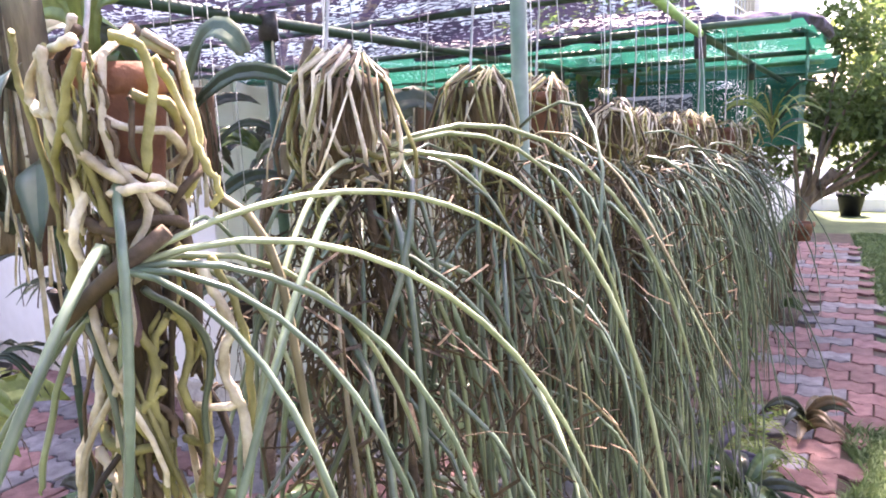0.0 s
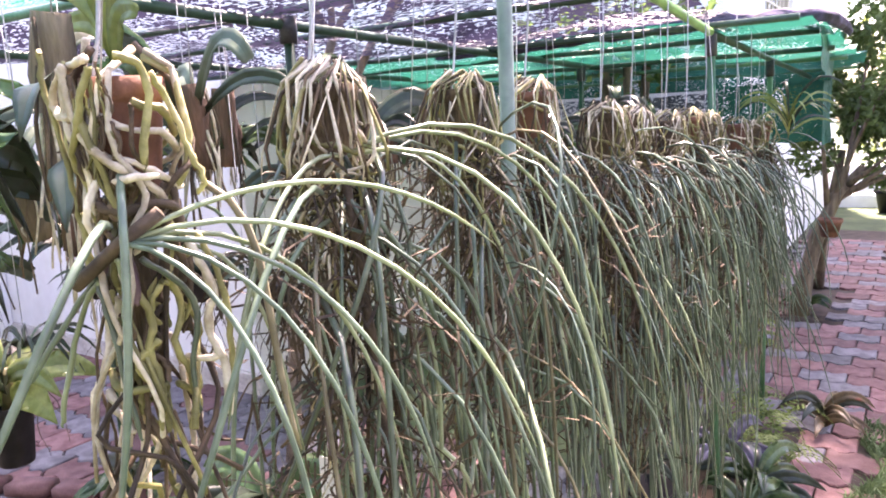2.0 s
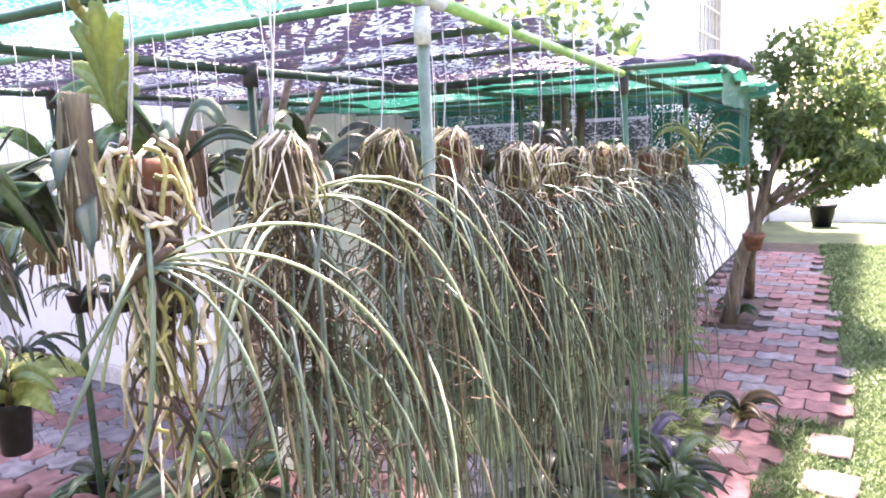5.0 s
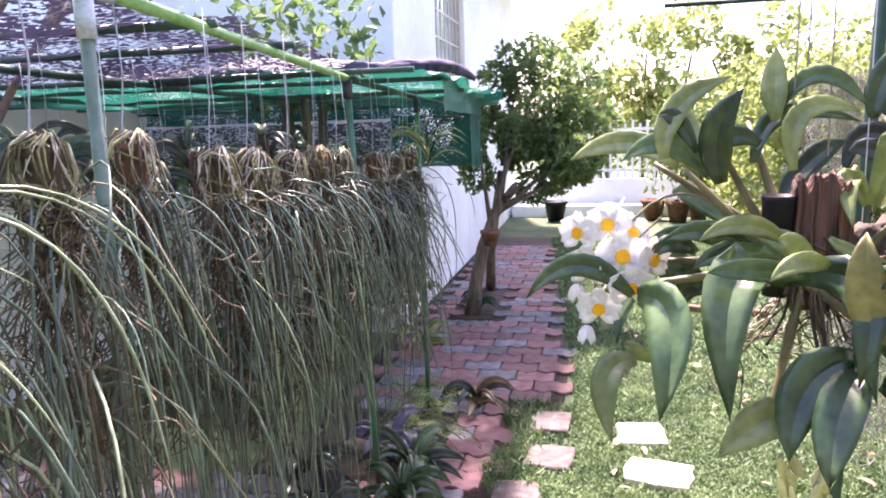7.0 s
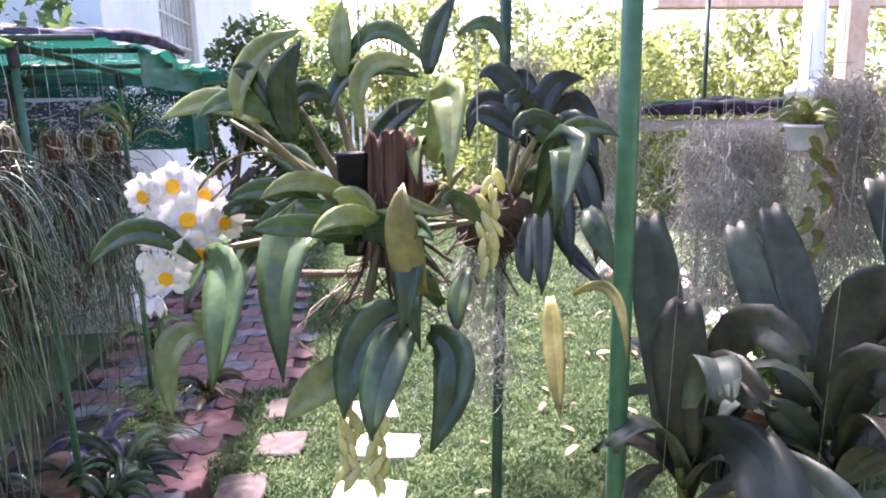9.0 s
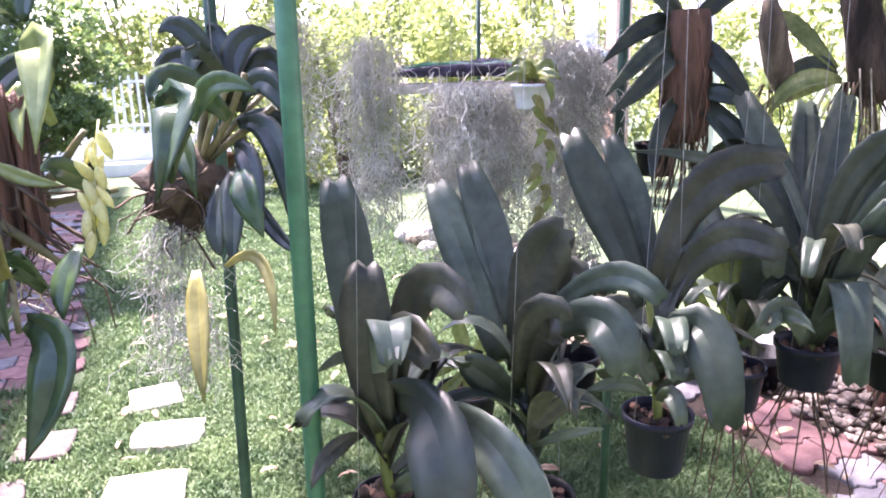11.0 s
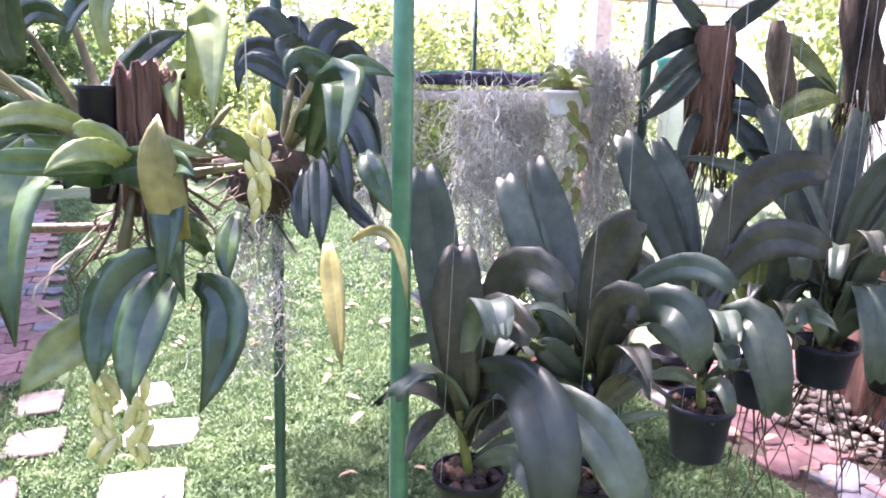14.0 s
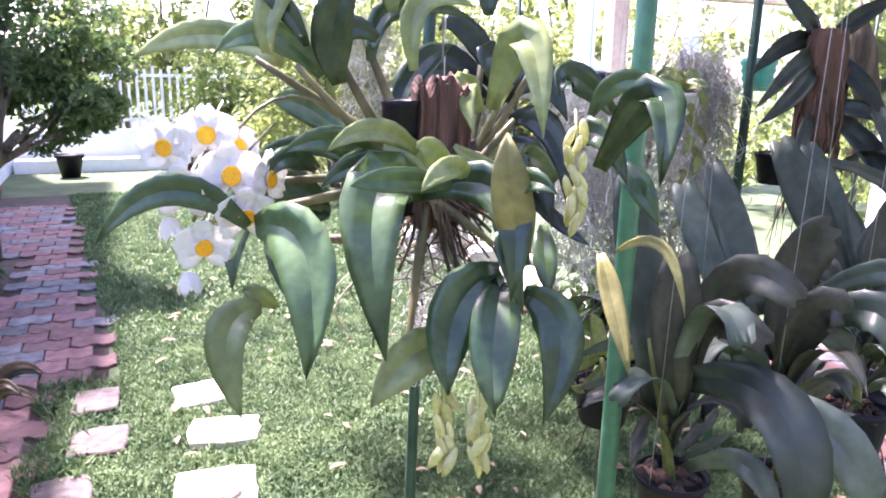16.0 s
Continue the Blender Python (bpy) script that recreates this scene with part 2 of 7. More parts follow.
def tube(bm, pts, radii, sides=6, caps=True):
    """Sweeps a round section along points."""
    pts = [V(p) for p in pts]
    rings = []
    t0 = (pts[1] - pts[0]).normalized()
    n = t0.orthogonal().normalized()
    for i, p in enumerate(pts):
        t = (pts[min(i + 1, len(pts) - 1)] - pts[max(i - 1, 0)]).normalized()
        n = (n - t * n.dot(t))
        n = n.normalized() if n.length > 1e-6 else t.orthogonal().normalized()
        b = t.cross(n)
        r = radii[i] if isinstance(radii, (list, tuple)) else radii
        rings.append([bm.verts.new(p + (n * math.cos(a) + b * math.sin(a)) * r) for a in [2 * math.pi * k / sides for k in range(sides)]])
    for u, w in zip(rings, rings[1:]):
        for k in range(sides):
            bm.faces.new((u[k], u[(k + 1) % sides], w[(k + 1) % sides], w[k]))
    if caps:
        bm.faces.new(rings[0][::-1])
        bm.faces.new(rings[-1])
    return bm


def lathe(bm, profile, sides=20, centre=(0, 0, 0), wob=0.0):
    """Turns (radius, height) pairs round the z axis."""
    c = V(centre)
    rings = []
    for r, h in profile:
        rings.append([bm.verts.new(c + V((r * math.cos(a) * (1 + wob * math.sin(3 * a + h * 20)), r * math.sin(a) * (1 + wob * math.cos(2 * a)), h))) for a in [2 * math.pi * k / sides for k in range(sides)]])
    for u, w in zip(rings, rings[1:]):
        for k in range(sides):
            bm.faces.new((u[k], u[(k + 1) % sides], w[(k + 1) % sides], w[k]))
    if profile[0][0] > 1e-5:
        bm.faces.new(rings[0][::-1])
    if profile[-1][0] > 1e-5:
        bm.faces.new(rings[-1])
    return bm


def box(bm, lo, hi, bevel=0.0):
    r = bmesh.ops.create_cube(bm, size=1.0)
    for v in r["verts"]:
        v.co = V([lo[i] + (v.co[i] + 0.5) * (hi[i] - lo[i]) for i in range(3)])
    if bevel:
        bmesh.ops.bevel(bm, geom=list({e for v in r["verts"] for e in v.link_edges}), offset=bevel, segments=2, affect="EDGES")
    return bm


def bez(a, b, c, n):
    """Points on the curve from a to c that passes b half-way."""
    a, b, c = V(a), V(b), V(c)
    k = b * 2 - (a + c) * 0.5
    return [a * (1 - t) ** 2 + k * 2 * t * (1 - t) + c * t * t for t in [i / n for i in range(n + 1)]]


def blade(bm, a, b, c, width, face=(-0.4, -0.9, 0.2), fold=0.25, tip="point", n=9, twist=0.0, thick=0.0012):
    """A leaf with a keel and thickness, from a over b to c."""
    pts = bez(a, b, c, n)
    top, bot = [], []
    face = V(face).normalized()
    for i, p in enumerate(pts):
        t = (pts[min(i + 1, n)] - pts[max(i - 1, 0)]).normalized()
        f = face - t * face.dot(t)
        f = f.normalized() if f.length > 0.05 else t.orthogonal().normalized()
        f = Matrix.Rotation(twist * (i / n - 0.3), 3, t) @ f
        s = t.cross(f)
        u = i / n
        if tip == "point":
            w = width * min(1.0, 0.35 + 2.2 * u) * max(0.02, 1 - max(0.0, (u - 0.45) / 0.55) ** 2.2)
        else:
            w = width * min(1.0, 0.5 + 0.9 * u) * (1.0 if u < 0.7 else 1 - 0.38 * ((u - 0.7) / 0.3) ** 1.5)
        wave = 0.05 * width * math.sin(9 * u + p.x * 40)
        row, und = [], []
        for k, q in ((-1, 0.92), (-0.5, 0.54), (0, 0.0), (0.5, 0.54), (1, 0.92)):
            o = p + s * (k * w * 0.5) + f * (fold * q * w * 0.5 + wave * abs(k))
            if i == n and tip != "point" and abs(k) == 0.5:
                o += t * width * 0.13
            row.append(bm.verts.new(o))
            und.append(bm.verts.new(o - f * thick * (1.0 if abs(k) < 1 else 0.2)))
        top.append(row)
        bot.append(und)
    for r1, r2, d1, d2 in zip(top, top[1:], bot, bot[1:]):
        keel = bm.edges.new((r1[2], r2[2]))
        keel.smooth = False
        for k in range(4):
            bm.faces.new((r1[k], r1[k + 1], r2[k + 1], r2[k]))
            bm.faces.new((d1[k + 1], d1[k], d2[k], d2[k + 1]))
        bm.faces.new((r1[0], r2[0], d2[0], d1[0]))
        bm.faces.new((r2[4], r1[4], d1[4], d2[4]))
    for r, d, flip in ((top[0], bot[0], 1), (top[-1], bot[-1], 0)):
        for k in range(4):
            bm.faces.new((r[k], d[k], d[k + 1], r[k + 1]) if flip else (r[k + 1], d[k + 1], d[k], r[k]))
    return bm


def leaf(plant, a, b, c, width, material=None, fold=0.25, tip="point", face=(-0.4, -0.9, 0.2), twist=0.0, name="leaf", n=9):
    """One leaf of a plant, as a part of its own; points in the world."""
    o = plant.location
    width *= 1.16 if tip == "blunt" else 1.06
    return part(name, blade(bmesh.new(), V(a) - o, V(b) - o, V(c) - o, width, face, fold, tip, n, twist), material, plant)


def wiggle(a, b, n, amp, rng, drop=0.0):
    """A smoothly wavering line from a to b."""
    a, b = V(a), V(b)
    knots = [V((0, 0, 0))] + [V((rng.uniform(-1, 1), rng.uniform(-1, 1), rng.uniform(-0.4, 0.4))) * amp * 1.5 for i in range(max(2, n // 3))]
    out = []
    for i in range(n + 1):
        u = i / n
        x = u * (len(knots) - 1)
        k = min(int(x), len(knots) - 2)
        f = x - k
        f = f * f * (3 - 2 * f)
        out.append(a.lerp(b, u) + knots[k].lerp(knots[k + 1], f) + V((0, 0, -drop * math.sin(math.pi * u))))
    for r in range(1):
        out = [out[0]] + [out[i] * 0.5 + (out[i - 1] + out[i + 1]) * 0.25 for i in range(1, n)] + [out[-1]]
    return out


def quads(name, co, faces, material, parent=None, smooth=False):
    me = bpy.data.meshes.new(name)
    me.from_pydata(co, [], faces)
    me.materials.append(material)
    ob = new(name, me)
    if parent:
        ob.parent = parent
    return ob


def foliage(name, centres, radii, count, size, material, parent, rng, hang=0.0):
    """A crown: small folded leaves scattered in and on clumps."""
    k = rng.integers(0, len(centres), count)
    c, r = np.array(centres)[k], np.array(radii)[k]
    d = rng.normal(size=(count, 3))
    d /= np.linalg.norm(d, axis=1)[:, None]
    p = c + d * (r * rng.uniform(0.45, 1.08, count) ** 0.6)[:, None]
    ax = rng.normal(size=(count, 3)) + d * 0.8 + np.array([0, 0, -hang])
    ax /= np.linalg.norm(ax, axis=1)[:, None]
    sd = np.cross(ax, rng.normal(size=(count, 3)))
    sd /= np.linalg.norm(sd, axis=1)[:, None] + 1e-9
    up = np.cross(sd, ax)
    s = size * rng.uniform(0.6, 1.3, count)[:, None]
    co = np.stack([p - ax * s * 0.5, p + sd * s * 0.27 + up * s * 0.1, p + ax * s * 0.55, p - sd * s * 0.27 + up * s * 0.1], 1).reshape(-1, 3)
    i = np.arange(count) * 4
    faces = np.concatenate([np.stack([i, i + 1, i + 2], 1), np.stack([i, i + 2, i + 3], 1)])
    return quads(name, co.tolist(), faces.tolist(), material, parent)

# ---- the setting ----
rng = random.Random(4)
nrng = np.random.default_rng(4)

bm = bmesh.new()
bmesh.ops.create_grid(bm, x_segments=60, y_segments=60, size=1.0)
for v in bm.verts:
    r = math.hypot(v.co.x, v.co.y)
    v.co = V((v.co.x * 60 * r ** 1.6, 6 + v.co.y * 60 * r ** 1.6, -0.022))
tagged(part("ground", bm, M_LAWN), "green lawn of broad-bladed grass with bare patches", "lawn", kind="structure")

# damp soil under the hanging rows
bm = bmesh.new()
box(bm, (-5.2, -1.6, -0.08), (0.40, 2.38, -0.016))
tagged(part("ground_bed", bm, M_SOIL), "damp dark soil between the pavers", "soil", kind="structure")
bm = bmesh.new()
box(bm, (-0.62, 2.385, -0.08), (0.44, 3.45, -0.017))
tagged(part("ground_path_bed", bm, M_SOIL), "dark soil showing in the joints of the path", "soil", kind="structure")
bm = bmesh.new()
box(bm, (-0.62, 3.455, -0.08), (0.70, 4.78, -0.018))
box(bm, (-0.59, 4.785, -0.08), (0.52, 6.5, -0.018))
box(bm, (-0.59, 6.505, -0.08), (0.34, 9.5, -0.018))
tagged(part("ground_far_bed", bm, M_SOIL), "dark soil under the far path", "soil", kind="structure")
bm = bmesh.new()
box(bm, (3.30, -1.6, -0.08), (6.2, 2.65, -0.018))
tagged(part("ground_terrace_bed", bm, M_SOIL), "dark soil in the joints of the terrace", "soil", kind="structure")


def wall(name, lo, hi, material, label, category="wall"):
    return tagged(part(name, box(bmesh.new(), lo, hi, 0.006), material, smooth=False), label, category, kind="structure")


wall("wall_house_back", (-9.0, 2.42, 0.12), (-2.5, 2.62, 4.2), M_PLASTER, "white plastered house wall behind the orchids")
wall("baseboard_back", (-9.0, 2.40, -0.1), (-2.49, 2.60, 0.118), M_PLASTER_DIRT, "stained plaster plinth of the house wall", "plinth")
wall("wall_house_corner", (-2.7, 2.625, -0.1), (-2.5, 4.78, 4.2), M_PLASTER, "white plastered return of the house wall")
wall("wall_house_end", (-2.7, 4.80, 0.12), (-0.56, 5.0, 3.6), M_PLASTER, "white plastered end wall of the house")
wall("baseboard_end", (-2.69, 4.785, -0.1), (-0.545, 4.98, 0.118), M_PLASTER_DIRT, "stained plaster plinth of the end wall", "plinth")
# the long side of the house runs beside the path, with a grilled window in it
wall("wall_house_side_near", (-0.82, 5.005, -0.1), (-0.60, 6.4, 3.6), M_PLASTER, "white plastered side wall of the house")
wall("wall_house_side_far", (-0.82, 7.9, -0.1), (-0.60, 12.5, 3.6), M_PLASTER, "white plastered side wall of the house")
wall("wall_house_side_sill", (-0.82, 6.402, -0.1), (-0.60, 7.898, 1.75), M_PLASTER, "white plastered wall under the window")
wall("wall_house_side_head", (-0.82, 6.402, 3.25), (-0.60, 7.898, 3.6), M_PLASTER, "white plastered wall above the window")
win = thing("window_1", "cream steel window grille in the white side wall", "window", (-0.7, 7.15, 1.75), kind="structure")
part("window_frame", box(box(bmesh.new(), (-0.04, -0.748, 0), (0.06, -0.69, 1.5)), (-0.04, 0.69, 0), (0.06, 0.748, 1.5)), M_GRILLE, win, smooth=False)
part("pane", box(bmesh.new(), (-0.02, -0.685, 0.0), (-0.01, 0.685, 1.498)), M_GLASS_DARK, win, smooth=False)
for i in range(7):
    part("grille_bar", box(bmesh.new(), (0.02, -0.6 + i * 0.2, 0.0), (0.035, -0.58 + i * 0.2, 1.499)), M_GRILLE, win, smooth=False)
for i in range(6):
    part("grille_bar", box(bmesh.new(), (0.037, -0.688, 0.1 + i * 0.26), (0.048, 0.688, 0.12 + i * 0.26)), M_GRILLE, win, smooth=False)
# eaves, far side
wall("roof_eave", (-1.2, 5.2, 3.605), (0.1, 12.5, 3.72), M_GRILLE, "cream boarded roof eave over the side wall", "eave")

# far garden wall with its railing
wall("wall_garden", (-0.55, 12.2, -0.1), (9.0, 12.45, 0.55), M_PLASTER, "low white garden wall at the lawn's end")
wall("wall_garden_step", (-0.55, 11.7, -0.1), (6.0, 12.19, 0.16), M_PLASTER, "low pale kerb before the garden wall", "kerb")
fence = thing("fence", "white picket railing on the garden wall", "fence", (2.0, 12.32, 0.55), kind="structure")
for i in range(44):
    part("picket", box(bmesh.new(), (-2.4 + i * 0.12, -0.02, 0.02), (-2.36 + i * 0.12, 0.02, 0.92 + 0.05 * (i % 2))), M_PLASTER, fence, smooth=False)
for z in (0.12, 0.8):
    part("rail", box(bmesh.new(), (-2.45, 0.022, z), (2.9, 0.05, z + 0.05)), M_PLASTER, fence, smooth=False)
# neighbouring house on the right: salmon fascia, white columns
wall("wall_neighbour_fascia", (4.75, 8.6, 2.62), (12.0, 8.9, 3.3), M_PINK, "salmon painted fascia of the porch", "fascia")
wall("wall_right", (6.2, -3.2, -0.1), (6.4, 3.6, 3.4), M_PLASTER, "white tiled wall beside the terrace")
for n_, (x, y) in enumerate(((5.75, 6.95), (8.4, 8.2))):
    col = thing("column", "white round porch column with a moulded base", "column", (x, y, -0.02), "porch columns")
    part("shaft", lathe(bmesh.new(), [(0.12, 0.3), (0.12, 1.2), (0.11, 3.2)], 24), M_PLASTER, col)
    part("base", lathe(bmesh.new(), [(0.2, 0.0), (0.2, 1.52), (0.24, 1.55), (0.24, 1.62), (0.16, 1.66), (0.12, 1.70)], 24), M_PLASTER, col)
wall("wall_pier", (6.06, 6.85, -0.1), (6.27, 7.05, 3.4), M_PINK, "salmon painted pier beside the porch", "pier")


# Unseen wall, added behind the camera to block low sky and cut front fill.
wall("wall_behind_unseen", (-5.2, -3.2, -0.1), (6.19, -3.0, 3.6), M_SKY_BLOCK, "dark wall out of view, added to block the low sky")
# Also added: shuts out open sky on the left, white to keep some bounce.
wall("wall_left_added", (-5.4, -3.2, -0.1), (-5.205, 2.415, 3.0), M_PLASTER, "plain white wall added to close off the left side")


# ---- shade house on the left: pipes and nets ----
def pipe(name, a, b, r, material, label, joints=()):
    t = thing(name, label, "pipe", a, "shade frame pipes")
    d = V(b) - V(a)
    part("tube", tube(bmesh.new(), [V((0, 0, 0)), d * 0.33, d * 0.66, d], r, 10), material, t)
    for u, jr, jm in joints:
        p, q = d * max(0.0, u), d.normalized() * 0.035
        part("coupling", tube(bmesh.new(), [p - q, p + q], jr, 10), jm, t)
    return t


pipe("post", (0.007, 0.751, -0.02), (0.015, 0.751, 1.765), 0.0125, M_GREY_PIPE, "grey-green upright pipe of the shade frame", ((0.98, 0.017, M_PVC),))
pipe("post", (0.0, 2.285, -0.02), (-0.04, 2.26, 1.70), 0.013, M_GREEN_PIPE, "green upright pipe of the shade frame", ((0.985, 0.019, M_RUST),))
pipe("post", (-0.026, 3.288, -0.02), (-0.03, 3.29, 1.66), 0.012, M_GREEN_PIPE, "green upright pipe of the shade frame", ((0.985, 0.017, M_RUST),))
pipe("post", (-0.86, 1.18, -0.02), (-0.86, 1.18, 1.755), 0.014, M_DARK_PIPE, "dark upright pipe of the shade frame", ((0.985, 0.024, M_RUST),))
pipe("post", (-0.88, 3.2, -0.02), (-0.88, 3.2, 1.70), 0.014, M_DARK_PIPE, "dark upright pipe of the shade frame", ((0.985, 0.022, M_RUST),))
pipe("post", (-1.9, 1.2, -0.02), (-1.9, 1.2, 1.75), 0.014, M_DARK_PIPE, "dark upright pipe of the shade frame", ((0.985, 0.022, M_RUST),))
pipe("beam", (0.015, -0.9, 1.80), (0.015, 0.74, 1.78), 0.013, M_LIGHT_PIPE, "light green pipe along the net's edge")
pipe("beam", (0.018, 0.76, 1.785), (-0.04, 2.25, 1.715), 0.0135, M_LIGHT_PIPE, "light green pipe along the net's edge", ((0.02, 0.018, M_PVC),))
pipe("beam", (-0.04, 2.27, 1.712), (-0.03, 4.60, 1.63), 0.013, M_DARK_PIPE, "dark pipe along the net's edge")
pipe("beam", (-0.86, -0.9, 1.775), (-0.88, 4.55, 1.69), 0.014, M_DARK_PIPE, "dark pipe under the shade net")
pipe("beam", (-1.9, -0.9, 1.775), (-1.9, 4.55, 1.70), 0.014, M_DARK_PIPE, "dark pipe under the shade net")
for y, z, m_ in ((0.42, 1.80, M_DARK_PIPE), (0.80, 1.795, M_GREEN_PIPE), (1.18, 1.775, M_DARK_PIPE), (1.62, 1.77, M_DARK_PIPE), (2.26, 1.735, M_DARK_PIPE), (2.75, 1.73, M_DARK_PIPE), (3.29, 1.70, M_DARK_PIPE), (3.9, 1.69, M_GREEN_PIPE), (4.55, 1.665, M_GREEN_PIPE)):
    pipe("cross_pipe", (-2.5, y, z + 0.01), (0.03 if y < 2.2 else 0.22, y, z), 0.0115, m_, "thin cross pipe carrying the shade net")


def net(name, x0, x1, y0, y1, z0, z1, material, label, seed, sag=0.05, nx=36, ny=36):
    g = random.Random(seed)
    bm = bmesh.new()
    rows = []
    for j in range(ny + 1):
        row = []
        for i in range(nx + 1):
            u, w = i / nx, j / ny
            x, y = x0 + (x1 - x0) * u, y0 + (y1 - y0) * w
            p = V((x * 1.7, y * 2.3, seed))
            z = z0 + (z1 - z0) * w - sag * abs(math.sin(y * 7.2)) + 0.035 * noise.noise(p) + 0.02 * noise.noise(p * 3.1)
            row.append(bm.verts.new((x + 0.03 * noise.noise(p * 2.2), y + 0.03 * noise.noise(p * 1.9), z + 0.02)))
        rows.append(row)
    for a, b in zip(rows, rows[1:]):
        for i in range(nx):
            bm.faces.new((a[i], a[i + 1], b[i + 1], b[i]))
    return tagged(part(name, bm, material), label, "shade net")


net("shade_net", -2.6, 0.03, -0.9, 0.86, 1.83, 1.815, M_NET_GREEN, "green knitted shade net stretched over pipes", 3, 0.03)
net("shade_net", -2.6, 0.02, 0.82, 2.32, 1.80, 1.755, M_NET_BLACK, "faded dark purple shade net, torn and sagging", 5, 0.04)
net("shade_net", -2.6, 0.26, 2.28, 4.62, 1.76, 1.70, M_NET_SKIRT, "green knitted shade net over the far pipes", 8, 0.035)
# rolled edge of the dark net, lifted at its corner
bm = bmesh.new()
tube(bm, wiggle((-1.2, 2.40, 1.745), (-0.05, 2.34, 1.755), 9, 0.012, rng) + [V((0.03, 2.40, 1.752)), V((0.10, 2.52, 1.77)), V((0.18, 2.68, 1.785)), V((0.245, 2.86, 1.782)), V((0.275, 3.05, 1.765)), V((0.275, 3.3, 1.75))], [0.018, 0.024, 0.019, 0.026, 0.021, 0.025, 0.02, 0.024, 0.026, 0.022, 0.024, 0.028, 0.024, 0.027, 0.022, 0.012], 9)
bmesh.ops.subdivide_edges(bm, edges=bm.edges, cuts=2, use_grid_fill=True)
for v in bm.verts:
    v.co += V((noise.noise(v.co * 45), noise.noise(v.co * 45 + V((7, 0, 0))), noise.noise(v.co * 30 + V((0, 9, 0))))) * 0.013
tagged(part("net_roll", bm, M_NET_ROLL), "dark purple net rolled along the edge", "shade net")


def curtain(name, pts, z0, z1, material, label, seed):
    bm = bmesh.new()
    cols = []
    n = 40
    for i in range(n + 1):
        u = i / n
        k = min(int(u * (len(pts) - 1)), len(pts) - 2)
        p = V(pts[k]).lerp(V(pts[k + 1]), u * (len(pts) - 1) - k)
        col = []
        for j in range(9):
            w = j / 8
            col.append(bm.verts.new((p.x + 0.02 * noise.noise(V((u * 9, w * 2, seed))), p.y + 0.03 * noise.noise(V((u * 14, w * 2, seed + 4))), z0 + (z1 - z0) * w + 0.012 * noise.noise(V((u * 8, w, seed + 9))))))
        cols.append(col)
    for a, b in zip(cols, cols[1:]):
        for j in range(8):
            bm.faces.new((a[j], b[j], b[j + 1], a[j + 1]))
    return tagged(part(name, bm, material), label, "shade net")


curtain("net_curtain", [(-2.5, 4.62), (-0.55, 4.60)], 1.28, 1.57, M_NET_CURTAIN, "grey net curtain hung from the far pipe", 2)
curtain("net_curtain", [(-0.55, 4.60), (0.085, 4.60), (0.09, 4.2)], 1.25, 1.60, M_NET_SKIRT, "green net curtain hung from the far pipe", 6)
curtain("net_skirt", [(-2.5, 4.64), (0.09, 4.64), (0.24, 2.7)], 1.59, 1.75, M_NET_SKIRT, "green net folded over the pipe ends", 7)

# ---- shade frame on the right ----
pipe("post", (1.392, 0.495, -0.02), (1.408, 0.487, 2.05), 0.0125, M_GREEN_PIPE, "bright green ribbed upright stake")
pipe("post", (1.335, 1.10, -0.02), (1.372, 1.02, 2.05), 0.0115, M_DARK_PIPE, "dark green upright stake")
pipe("post", (2.30, 1.20, -0.02), (2.335, 1.213, 2.05), 0.0125, M_DARK_PIPE, "dark green upright stake")
for y in (0.49, 1.2):
    pipe("beam", (0.9, y, 2.07), (5.0, y, 2.07), 0.014, M_DARK_PIPE, "dark pipe carrying the net above")
net("shade_net", 1.2, 6.15, -0.2, 3.5, 2.10, 2.08, M_NET_OVER, "dark shade net over the hanging orchids", 12, 0.03, 60, 60)
for x, y in ((2.95, 3.52), (5.9, 3.52)):
    pipe("post", (x, y, -0.02), (x, y, 2.07), 0.0125, M_DARK_PIPE, "dark green upright stake")
pipe("beam", (1.2, 3.52, 2.08), (6.15, 3.52, 2.08), 0.012, M_DARK_PIPE, "dark pipe carrying the net above")


def hanger(a, b, material=None, r=0.0012, name="cord", label="thin white cord hanging from the frame"):
    bm = tube(bmesh.new(), [V((0, 0, 0)), (V(b) - V(a)) * 0.5 + V((0.003, 0.002, 0)), V(b) - V(a)], r, 5)
    ob = part(name, bm, material or M_CORD)
    ob.location = a
    return tagged(ob, label, "cord", "hanging cords")


# ---- hanging terete orchids ----
def pot_profile(r, h):
    return [(r * 0.66, 0), (r * 0.70, 0.004), (r * 0.95, h * 0.78), (r * 0.96, h * 0.8), (r * 1.05, h * 0.81), (r * 1.06, h), (r * 0.97, h), (r * 0.9, h * 0.8), (r * 0.62, h * 0.12), (0.0001, h * 0.1)]


def fall(start, heading, lift, length, n, g, weave):
    """A leaf that arches out and falls."""
    p, d = V(start), V((math.cos(heading), math.sin(heading), lift)).normalized()
    out, step = [p.copy()], length / n
    drift = V((rng.uniform(-1, 1), rng.uniform(-1, 1), 0)) * weave
    back = V((rng.uniform(-1, 1), rng.uniform(-1, 1), 0)) * weave * 1.6
    for i in range(n):
        d = (d + V((0, 0, -g * step)) + drift.lerp(back, i / n) + V((rng.uniform(-1, 1), rng.uniform(-1, 1), 0)) * weave * 0.3).normalized()
        p = p + d * step
        out.append(p.copy())
    return out


